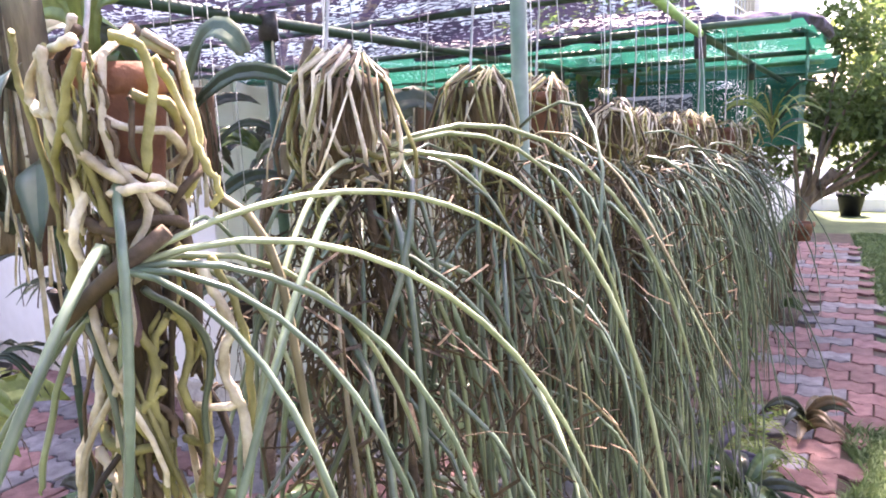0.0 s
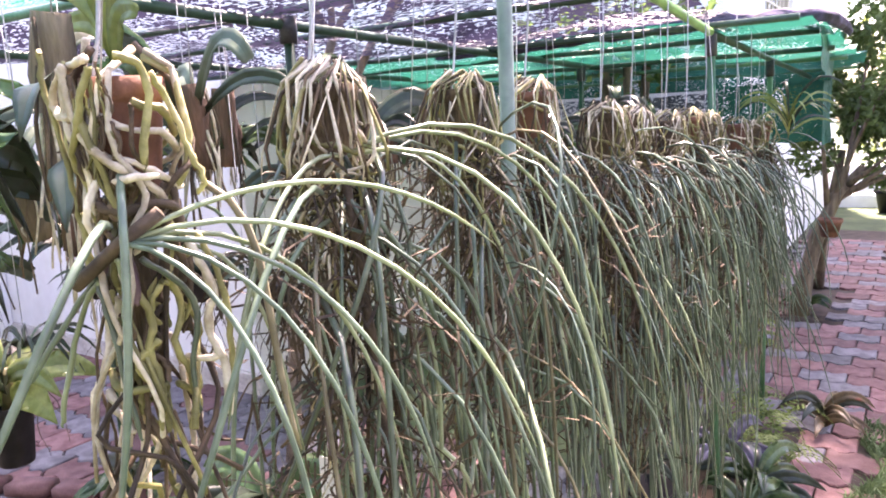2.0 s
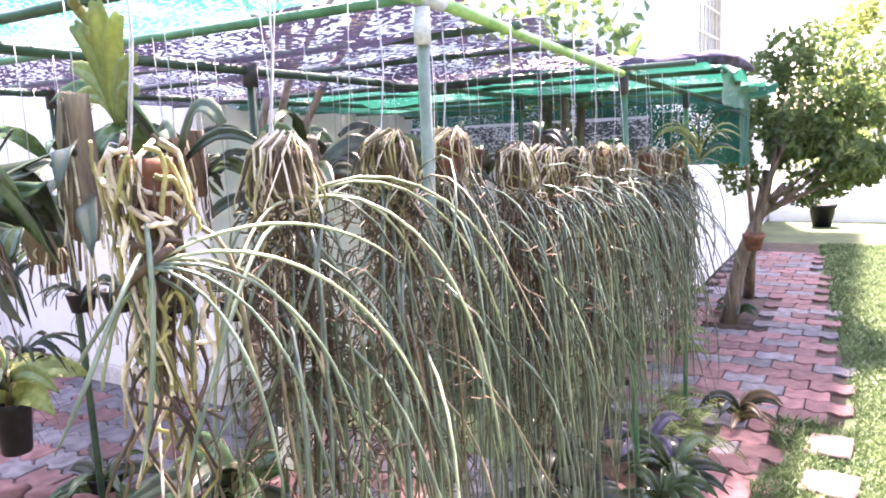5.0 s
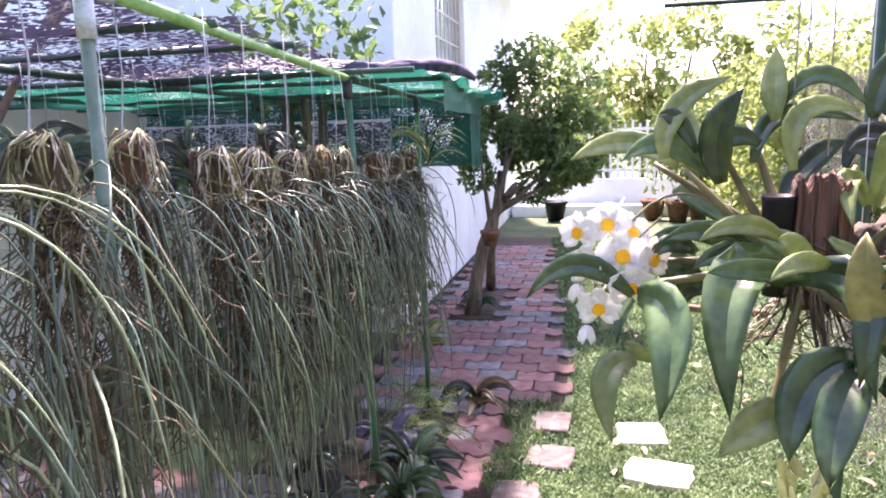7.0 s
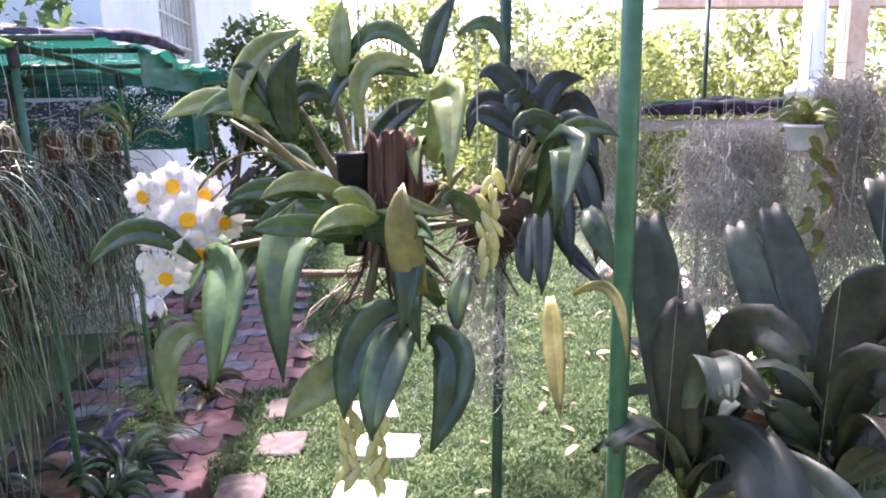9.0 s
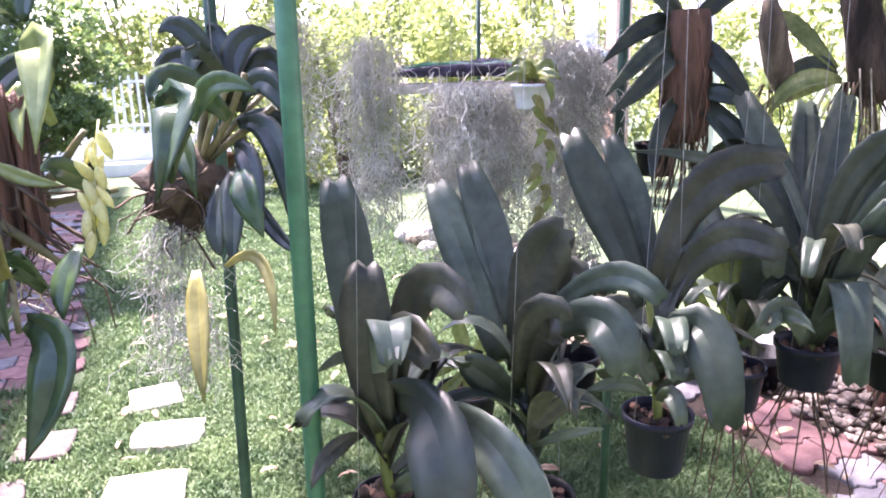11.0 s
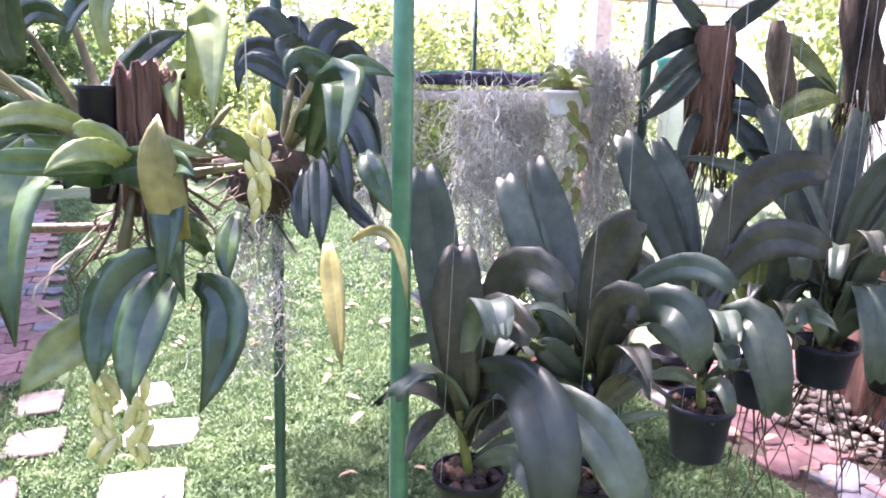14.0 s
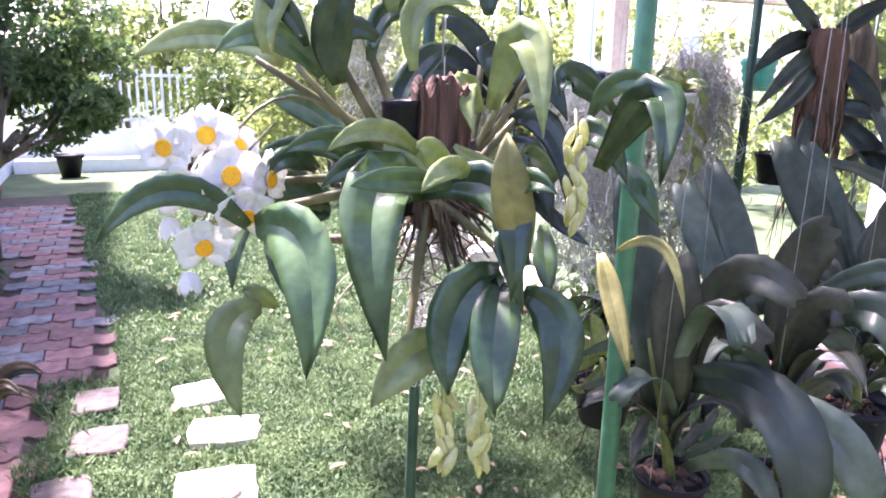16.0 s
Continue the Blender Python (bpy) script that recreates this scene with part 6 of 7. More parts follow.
part("stem", tube(bmesh.new(), [(0, 0, -0.08), (0.003, 0, -0.02), (0, 0, 0.02)], 0.006, 6), M_CANE, wpl)
rng.seed(5)
for k in range(11):
    a = k * 0.9 + rng.uniform(-0.3, 0.3)
    h_ = rng.uniform(0.03, 0.1)
    part("leaf", blade(bmesh.new(), (0, 0, 0), (0.05 * math.cos(a), 0.05 * math.sin(a), h_), (0.11 * math.cos(a), 0.11 * math.sin(a), h_ * 0.6), 0.045, (-0.4, -0.9, 0.4), 0.2, "point", 6), M_VANDA_YELLOW if k % 3 else M_CANE_LEAF_PALE, wpl)
for k in range(12):
    s = V((-0.03 + rng.uniform(-0.04, 0.04), -0.085 + rng.uniform(-0.02, 0.02), 0.01 - 0.04 * k))
    part("leaf", blade(bmesh.new(), s, s + V((0.02, -0.01, -0.01)), s + V((rng.uniform(-0.04, 0.05), -0.02, -0.06)), 0.035, (-0.4, -0.9, 0.2), 0.15, "point", 5), M_CANE_LEAF_DRY if k % 2 else M_VANDA_YELLOW, wpl)

wpl.scale = (0.62, 0.62, 0.62)

# shelf with a rolled net behind the moss
bench = thing("plant_shelf", "weathered plank shelf hung on four wires", "shelf", (2.47, 2.52, -0.02))
for k in range(3):
    part("plank", box(bmesh.new(), (-0.36, -0.14 + 0.1 * k, 1.395), (0.40, -0.047 + 0.1 * k, 1.43), 0.006), M_PLASTER_DIRT if k < 1 else M_LOG, bench, smooth=False)
for x in (-0.33, 0.37):
    for y in (-0.12, 0.13):
        part("wire", tube(bmesh.new(), [(x, y, 1.39), (x, y, 1.75), (x, y, 2.11)], 0.0016, 5), M_WIRE, bench)
for k, (x, y, h_, r_, m_) in enumerate(((2.78, 2.55, 0.2, 0.11, M_TERRACOTTA), (2.9, 2.35, 0.22, 0.11, M_BLACK_POT))):
    p_ = thing("plant_pot", "leafy potted plant standing behind the moss", "pot", (x, y, -0.02), "pots behind the moss")
    part("body", lathe(bmesh.new(), pot_profile(r_, h_), 18), m_, p_)
    gk = np.random.default_rng(90 + k)
    foliage("foliage", gk.normal(0, 0.09, (14, 3)) + np.array([0, 0, h_ + 0.26]), gk.uniform(0.07, 0.13, 14), 240, 0.08, M_DARK_LEAF if k % 2 else M_TREE_LEAF, p_, gk)
nr = thing("net_bundle", "bundle of dark purple shade net lying on the hung shelf", "shade net", (2.47, 2.50, 1.432))
for k in range(6):
    part("fold", tube(bmesh.new(), wiggle((-0.36 + 0.03 * k, -0.07 + 0.03 * k, 0.018 + 0.011 * (k % 3)), (0.36 - 0.03 * k, -0.06 + 0.025 * k, 0.034 + 0.006 * (k % 2)), 14, 0.014, rng), [0.010, 0.016, 0.02, 0.024, 0.022, 0.026, 0.024, 0.021, 0.026, 0.03, 0.028, 0.026, 0.024, 0.018, 0.010], 9), M_NET_ROLL if k != 1 else M_NET_GREEN_ROLL, nr)

# ---- trunk, pots and pebbles on the terrace ----
tr = thing("garden_tree", "thick red-brown tree trunk with flaking bark", "tree", (4.12, 1.62, -0.02))
bm = bmesh.new()
tube(bm, [(0.02, 0.0, 0.0), (0.0, 0.0, 0.4), (0.0, 0, 1.0), (0.03, 0, 1.6), (0.05, 0.0, 2.4), (0.05, 0.02, 4.0)], [0.2, 0.16, 0.14, 0.13, 0.13, 0.12], 22)
bmesh.ops.subdivide_edges(bm, edges=bm.edges, cuts=2, use_grid_fill=True)
for v in bm.verts:
    d = V((v.co.x, v.co.y, 0)).normalized()
    v.co += d * (0.03 * noise.noise(V((v.co.x * 11, v.co.y * 11, v.co.z * 1.6))) + 0.016 * noise.noise(V((v.co.x * 34, v.co.y * 34, v.co.z * 6))))
part("trunk", bm, M_TRUNK, tr)
# Branches and crown stay out of view, added so their shadow darkens the terrace.
gc = np.random.default_rng(15)
for x, y, z in ((-0.4, 0.8, 3.3), (0.5, 1.2, 3.5), (0.9, 0.4, 3.4), (0.0, 1.9, 3.6), (0.6, -0.3, 3.6)):
    part("branch", tube(bmesh.new(), wiggle((0, 0, 2.2), (x, y, z), 6, 0.03, rng), [0.07, 0.06, 0.05, 0.04, 0.03, 0.02, 0.01], 7), M_TRUNK, tr)
foliage("crown", np.stack([gc.uniform(-0.45, 1.4, 30), gc.uniform(-0.4, 2.3, 30), gc.uniform(3.0, 4.0, 30)], 1), gc.uniform(0.25, 0.5, 30), 6500, 0.11, M_TREE_LEAF, tr, gc)
tr2 = thing("dead_tree", "dark split trunk with hanging orchid roots", "tree", (3.92, 1.28, -0.02))
bm = bmesh.new()
tube(bm, [(0.05, 0.05, 0.0), (0.0, 0.0, 0.5), (0.0, 0, 1.1), (-0.02, 0, 1.45), (-0.02, 0.0, 1.9), (0.02, 0.02, 2.5)], [0.12, 0.085, 0.075, 0.06, 0.055, 0.04], 18)
bmesh.ops.subdivide_edges(bm, edges=bm.edges, cuts=2, use_grid_fill=True)
for v in bm.verts:
    d = V((v.co.x, v.co.y, 0)).normalized()
    v.co += d * (0.035 * noise.noise(V((v.co.x * 14, v.co.y * 14, v.co.z * 2.2))) + 0.012 * noise.noise(v.co * 34))
part("trunk", bm, M_DEADWOOD, tr2)
dangling(tr2, 15, 0.15, 0.8, 61, M_ROOT_OLIVE, 0.0032, 1.36, 0.06)
dangling(tr2, 9, 0.22, 0.9, 63, M_ROOT, 0.0036, 1.30, 0.07)
dangling(tr2, 26, 0.14, 0.9, 62, M_ROOT_DARK, 0.0035, 1.1, 0.05)
for i, (x, y, r, h) in enumerate(((3.83, 1.33, 0.105, 0.19), (4.06, 1.30, 0.11, 0.18), (4.26, 1.24, 0.12, 0.2), (4.30, 1.50, 0.11, 0.19), (4.55, 1.05, 0.12, 0.2), (3.75, 2.1, 0.1, 0.16), (3.5, 2.35, 0.1, 0.16))):
    p_ = thing("plant_pot", "empty black plastic pot standing on the terrace", "pot", (x, y, 0.004), "pots on the terrace")
    part("body", lathe(bmesh.new(), [(r * 0.74, 0), (r * 0.8, 0.004), (r * 0.93, h * 0.72), (r * 1.02, h * 0.73), (r * 1.03, h * 0.8), (r * 0.97, h * 0.81), (r * 1.0, h), (r * 0.95, h), (r * 0.72, 0.012), (0.0001, 0.012)], 30), M_BLUE_POT if i < 2 else M_BLACK_POT, p_)
    for k in range(16):
        a = k * 0.3927
        part("slot", box(bmesh.new(), (-0.004, -0.002, h * 0.12), (0.004, 0.002, h * 0.42)), M_BLACK_POT, p_, smooth=False).matrix_local = Matrix.Rotation(a, 4, "Z") @ pose(0, -r * 0.86, 0, -7)
rng.seed(9)
pebbles = thing("pebble_bed", "heap of brown and grey river pebbles", "pebbles", (3.95, 1.72, 0.0))
shapes = []
for k in range(6):
    bm = bmesh.new()
    bmesh.ops.create_icosphere(bm, subdivisions=2, radius=0.022)
    for v in bm.verts:
        v.co = V((v.co.x * 1.3, v.co.y, v.co.z * 0.65)) * (1 + 0.2 * noise.noise(v.co * 50 + V((k, 0, 0))))
    me = bpy.data.meshes.new("pebble")
    bm.to_mesh(me)
    bm.free()
    me.materials.append(M_GRAVEL)
    me.polygons.foreach_set("use_smooth", [True] * len(me.polygons))
    shapes.append(me)
for k in range(290):
    ob = new("pebble", rng.choice(shapes))
    ob.parent = pebbles
    a, q = rng.uniform(0, 6.28), math.sqrt(rng.random())
    h_ = 0.07 * (1 - q) * rng.random()
    s = rng.uniform(0.5, 1.2)
    ob.location = (q * 0.30 * math.cos(a), q * 0.48 * math.sin(a), 0.012 + h_)
    ob.rotation_euler = (rng.uniform(-0.3, 0.3), rng.uniform(-0.3, 0.3), rng.uniform(0, 6.28))
    ob.scale = (s, s, s)
planter = thing("brick_planter", "old terracotta trough behind the pots", "planter", (4.45, 1.9, -0.016))
part("body", box(bmesh.new(), (-0.35, -0.18, 0), (0.35, 0.18, 0.26), 0.02), M_TERRACOTTA, planter, smooth=False)
part("rim", box(bmesh.new(), (-0.38, -0.21, 0.262), (0.38, 0.21, 0.32), 0.012), M_TERRACOTTA, planter, smooth=False)

# ---- second row of orchids behind the first, inside the shade house ----
def mounted(x, y, z, h, r, seed, leaves=5, size=0.16, material=None, label="orchid with stiff green leaves on a grey hanging log"):
    g = random.Random(seed)
    t = thing("mounted_orchid", label, "orchid", (x, y, z), "orchids in the shade house")
    bm = bmesh.new()
    tube(bm, [(g.uniform(-0.01, 0.01), g.uniform(-0.01, 0.01), -h * 0.5), (0, 0, -h * 0.2), (g.uniform(-0.01, 0.01), 0, h * 0.2), (0, 0, h * 0.5)], [r * 0.8, r, r * 1.05, r * 0.9], 10)
    bmesh.ops.subdivide_edges(bm, edges=bm.edges, cuts=1, use_grid_fill=True)
    for v in bm.verts:
        v.co += V((v.co.x, v.co.y, 0)) * 0.3 * noise.noise(V((v.co.x * 40, v.co.y * 40, v.co.z * 8 + seed)))
    part("log", bm, M_LOG if seed % 2 else M_BARK, t)
    for k in range(leaves):
        a = g.uniform(0, 6.28)
        ln = size * g.uniform(0.6, 1.2)
        up = g.uniform(-0.5, 1.0)
        s = V((math.cos(a) * r, math.sin(a) * r, g.uniform(-h * 0.3, h * 0.4)))
        m_ = s + V((math.cos(a) * ln * 0.45, math.sin(a) * ln * 0.45, ln * 0.45 * up + 0.02))
        e = s + V((math.cos(a) * ln * 0.9, math.sin(a) * ln * 0.9, ln * 0.6 * up - 0.03))
        part("leaf", blade(bmesh.new(), s, m_, e, g.uniform(0.025, 0.042), (0.4, -0.8, 0.4), 0.25, g.choice(["point", "blunt"]), 7), g.choice([M_DARK_LEAF, M_CANE_LEAF, M_VANDA]), t)
    for k in range(12):
        a = g.uniform(0, 6.28)
        s = V((math.cos(a) * r, math.sin(a) * r, g.uniform(-h * 0.3, h * 0.5)))
        part("root", tube(bmesh.new(), wiggle(s, V((math.cos(a) * r * 1.3, math.sin(a) * r * 1.3, -h * g.uniform(0.4, 1.4))), 7, 0.007, g), g.uniform(0.0014, 0.0028), 5), g.choice([M_ROOT, M_ROOT_DARK]), t)
    part("wire", tube(bmesh.new(), [(0, 0, h * 0.45), (0.004, 0, (1.75 - z) * 0.6), (0, 0, 1.74 - z)], 0.001, 5), M_WIRE, t)
    return t


big = mounted(-0.255, 0.198, 1.50, 0.22, 0.024, 201, 3, 0.12, label="grey upright log bound with wire and orchid roots")
leathery = thing("leathery_orchid", "orchid with large leathery dark green leaves on a root clump", "orchid", (-0.44, 0.10, 1.44))
leaf(leathery, (-0.458, 0.096, 1.481), (-0.427, 0.109, 1.572), (-0.386, 0.125, 1.642), 0.0481, M_DARK_LEAF, tip="point", fold=0.3)
leaf(leathery, (-0.434, 0.086, 1.477), (-0.435, 0.072, 1.534), (-0.432, 0.071, 1.582), 0.0410, M_DARK_LEAF, tip="blunt", fold=0.3)
leaf(leathery, (-0.431, 0.111, 1.471), (-0.399, 0.172, 1.495), (-0.364, 0.238, 1.533), 0.0244, M_DARK_LEAF, tip="point", fold=0.3)
leaf(leathery, (-0.411, 0.099, 1.464), (-0.319, 0.113, 1.482), (-0.214, 0.111, 1.366), 0.0521, M_CANE_LEAF, tip="point", fold=0.3)
leaf(leathery, (-0.396, 0.102, 1.433), (-0.314, 0.081, 1.361), (-0.248, 0.074, 1.287), 0.0560, M_DARK_LEAF, tip="point", fold=0.3)
leaf(leathery, (-0.409, 0.071, 1.443), (-0.358, 0.064, 1.420), (-0.314, 0.059, 1.370), 0.0457, M_DARK_LEAF, tip="point", fold=0.3)
leaf(leathery, (-0.443, 0.077, 1.462), (-0.424, 0.029, 1.395), (-0.386, 0.017, 1.330), 0.0328, M_CANE_LEAF, tip="point", fold=0.3)
leaf(leathery, (-0.400, 0.080, 1.458), (-0.392, 0.048, 1.451), (-0.403, 0.029, 1.456), 0.0309, M_CANE_LEAF, tip="point", fold=0.3)
leaf(leathery, (-0.456, 0.067, 1.452), (-0.440, 0.016, 1.381), (-0.419, -0.020, 1.247), 0.0462, M_DARK_LEAF, tip="point", fold=0.3)
leaf(leathery, (-0.398, 0.107, 1.463), (-0.310, 0.135, 1.441), (-0.247, 0.137, 1.363), 0.0365, M_DARK_LEAF, tip="point", fold=0.3)
leaf(leathery, (-0.437, 0.108, 1.476), (-0.342, 0.144, 1.467), (-0.304, 0.171, 1.482), 0.0310, M_CANE_LEAF, tip="point", fold=0.3)
leaf(leathery, (-0.474, 0.108, 1.473), (-0.459, 0.125, 1.515), (-0.471, 0.113, 1.552), 0.0403, M_DARK_LEAF, tip="point", fold=0.3)
leaf(leathery, (-0.453, 0.131, 1.462), (-0.450, 0.182, 1.526), (-0.449, 0.214, 1.567), 0.0285, M_DARK_LEAF, tip="point", fold=0.3)
leaf(leathery, (-0.442, 0.074, 1.443), (-0.406, 0.060, 1.376), (-0.407, 0.037, 1.318), 0.0350, M_DARK_LEAF, tip="point", fold=0.3)
leaf(leathery, (-0.436, 0.101, 1.433), (-0.387, 0.096, 1.371), (-0.378, 0.090, 1.309), 0.0357, M_DARK_LEAF, tip="point", fold=0.3)

for a_, b_, c_, w_ in (((-0.54, 0.16, 1.45), (-0.44, 0.24, 1.46), (-0.39, 0.244, 1.33), 0.062), ((-0.55, 0.14, 1.42), (-0.46, 0.17, 1.38), (-0.42, 0.18, 1.24), 0.066), ((-0.56, 0.13, 1.44), (-0.52, 0.15, 1.42), (-0.49, 0.15, 1.33), 0.058), ((-0.57, 0.12, 1.42), (-0.58, 0.09, 1.38), (-0.585, 0.08, 1.28), 0.058), ((-0.57, 0.12, 1.40), (-0.60, 0.08, 1.34), (-0.60, 0.06, 1.20), 0.056), ((-0.56, 0.15, 1.46), (-0.55, 0.18, 1.56), (-0.52, 0.21, 1.65), 0.060), ((-0.57, 0.15, 1.46), (-0.59, 0.17, 1.54), (-0.585, 0.19, 1.62), 0.056), ((-0.55, 0.15, 1.46), (-0.47, 0.21, 1.49), (-0.42, 0.26, 1.51), 0.045), ((-0.55, 0.17, 1.44), (-0.46, 0.25, 1.42), (-0.40, 0.29, 1.38), 0.05)):
    leaf(leathery, a_, b_, c_, w_, M_DARK_LEAF, tip="point", fold=0.3)
dangling(leathery, 40, 0.05, 0.22, 88, M_ROOT_DARK, 0.002, 0.0)
part("root_clump", lathe(bmesh.new(), [(0.01, -0.07), (0.035, -0.04), (0.045, 0.0), (0.03, 0.03), (0.01, 0.04)], 14, wob=0.3), M_BARK, leathery)
part("wire", tube(bmesh.new(), [(0, 0, 0.03), (0.003, 0, 0.2), (0, 0, 0.36)], 0.001, 5), M_WIRE, leathery)
mounted(-0.60, 0.32, 1.38, 0.12, 0.03, 205, 10, 0.22, label="orchid with large leathery dark leaves on a log")
g2 = random.Random(33)
for k in range(26):
    x = -0.32 - 0.55 * (k % 3) * 0.8 + g2.uniform(-0.1, 0.06)
    y = 0.42 + k * 0.105 + g2.uniform(-0.05, 0.05)
    mounted(x, y, 1.46 + g2.uniform(-0.07, 0.05) - 0.02 * y, g2.uniform(0.1, 0.17), g2.uniform(0.014, 0.024), 210 + k, g2.randint(4, 9), g2.uniform(0.14, 0.24))
for k in range(12):
    x, y = -1.3 - g2.uniform(0, 0.9), 0.3 + 0.17 * k
    mounted(x, y, g2.uniform(1.1, 1.45), 0.14, 0.04, 260 + k, 9, g2.uniform(0.18, 0.28))

fan = thing("fan_orchid", "fan of upright yellow-green strap leaves hanging high", "orchid", (-0.276, 0.287, 1.56))
for a, h_, w in ((-0.6, 0.12, 0.03), (-0.3, 0.17, 0.034), (0.0, 0.19, 0.036), (0.25, 0.17, 0.034), (0.6, 0.12, 0.03), (0.9, 0.08, 0.028), (-0.9, 0.08, 0.028)):
    part("leaf", blade(bmesh.new(), (0, 0, 0), (math.sin(a) * h_ * 0.4, -0.01, h_ * 0.6), (math.sin(a) * h_ * 1.2, -0.02, h_ * math.cos(a)), w, (0.4, -0.8, 0.1), 0.3, "blunt", 7), M_VANDA_YELLOW if abs(a) < 0.5 else M_CANE_LEAF_PALE, fan)
for k in range(9):
    a = k * 0.7
    part("flower_bud", lathe(bmesh.new(), [(0.001, -0.012), (0.01, 0), (0.008, 0.01), (0.001, 0.014)], 8, (-0.05 + 0.014 * math.cos(a), -0.01 + 0.012 * math.sin(a), 0.14 + 0.011 * k)), M_CANE_LEAF_DRY, fan, "cream and orange blossom")
part("wire", tube(bmesh.new(), [(0, 0, 0), (0.002, 0, 0.1), (0, 0, 0.24)], 0.001, 5), M_WIRE, fan)

# baskets of fine-leaved plants low down behind the row
for x, y, z in ((-0.95, 0.72, 1.13), (-0.75, 0.75, 1.14), (-0.6, 0.8, 1.12), (-0.95, 0.45, 1.03), (-1.4, 0.9, 1.05)):
    t = thing("hanging_basket", "small black basket of thin-leaved orchid with bare roots", "basket", (x, y, z), "hanging baskets")
    part("basket", lathe(bmesh.new(), [(0.034, -0.03), (0.045, 0.02), (0.048, 0.03), (0.043, 0.03), (0.03, -0.02)], 14), M_BLACK_POT, t)
    g = random.Random(int(-x * 1000))
    for k in range(16):
        a = g.uniform(0, 6.28)
        part("leaf", blade(bmesh.new(), (0, 0, 0.02), (0.07 * math.cos(a), 0.07 * math.sin(a), 0.06), (0.14 * math.cos(a), 0.14 * math.sin(a), g.uniform(-0.02, 0.05)), 0.011, (0.3, -0.8, 0.4), 0.3, "point", 6), M_DARK_LEAF, t)
    dangling(t, 9, 0.04, 0.2, int(-x * 700), M_ROOT_DARK, 0.0012, -0.02)
    part("wire", tube(bmesh.new(), [(0, 0, 0.02), (0.002, 0, 0.3), (0, 0, 1.79 - z)], 0.0009, 5), M_WIRE, t)

tag = thing("plant_tag", "white plastic plant tag hanging on a cord", "tag", (-0.05, 0.36, 1.06))
part("card", box(bmesh.new(), (-0.014, -0.0005, -0.07), (0.014, 0.0005, 0), 0.0003), M_TAG, tag, smooth=False)
part("cord", tube(bmesh.new(), [(0, 0, 0), (0.002, 0, 0.3), (0.06, 0, 0.72)], 0.0006, 4), M_CORD, tag)

# bare branches behind the net
bt = thing("bare_tree", "pale bare branching shrub against the white wall", "tree", (-1.75, 1.9, -0.02))


def limb(p, d, ln, r, depth, g):
    e = p + d * ln
    part("branch", tube(bmesh.new(), wiggle(p, e, 4, ln * 0.03, g), [r, r * 0.9, r * 0.82, r * 0.75, r * 0.68], 6), M_BRANCH, bt)
    if depth:
        for k in range(2 + (depth > 2)):
            nd = (d + V((g.uniform(-1, 1), g.uniform(-0.7, 0.7), g.uniform(-0.2, 0.7))) * 0.75).normalized()
            limb(e, nd, ln * g.uniform(0.6, 0.8), r * 0.62, depth - 1, g)


limb(V((0, 0, 0)), V((0.1, 0, 1)).normalized(), 1.15, 0.035, 4, random.Random(8))

# ---- plants on the ground ----
def rosette(name, x, y, z, n, ln, w, material, label, seed, up=0.7, tip="point", group=""):
    g = random.Random(seed)
    t = thing(name, label, "plant", (x, y, z), group)
    part("stem", tube(bmesh.new(), [(0, 0, -0.01), (0.003, 0, ln * 0.2), (0, 0.002, ln * 0.4)], w * 0.22, 7), M_CANE, t)
    for k in range(n):
        a = k * 2.4 + g.uniform(-0.3, 0.3)
        u = up * g.uniform(0.5, 1.3)
        b = V((0, 0, ln * 0.35 * k / n))
        part("leaf", blade(bmesh.new(), b, b + V((math.cos(a) * ln * 0.4, math.sin(a) * ln * 0.4, ln * 0.42 * u)), b + V((math.cos(a) * ln * 0.85, math.sin(a) * ln * 0.85, ln * 0.4 * u - 0.04)), w * g.uniform(0.8, 1.2), (0.3, -0.8, 0.5), 0.25, tip, 7), material if g.random() < 0.8 else M_DARK_LEAF, t)
    return t


M_CORDY = mat("bronze_leaf", (0.10, 0.075, 0.045), (0.20, 0.13, 0.07), 20.0, 0.4, 0.1, vary=0.3, third=(0.30, 0.10, 0.06), trans=0.15)
M_FERN = mat("fern_frond", (0.13, 0.20, 0.05), (0.24, 0.32, 0.09), 20.0, 0.5, 0.0, vary=0.2, trans=0.3)
M_PURPLE = mat("purple_leaf", (0.05, 0.045, 0.075), (0.10, 0.09, 0.14), 20.0, 0.4, 0.1, vary=0.2)
rosette("cordyline", 0.235, 3.32, 0.0, 14, 0.24, 0.04, M_CORDY, "small bronze and green cordyline growing between pavers", 3)
rosette("bromeliad", 0.10, 2.95, 1.35, 22, 0.24, 0.011, M_CANE_LEAF_PALE, "spiky pale air plant hanging at the row's end", 4, 1.1)
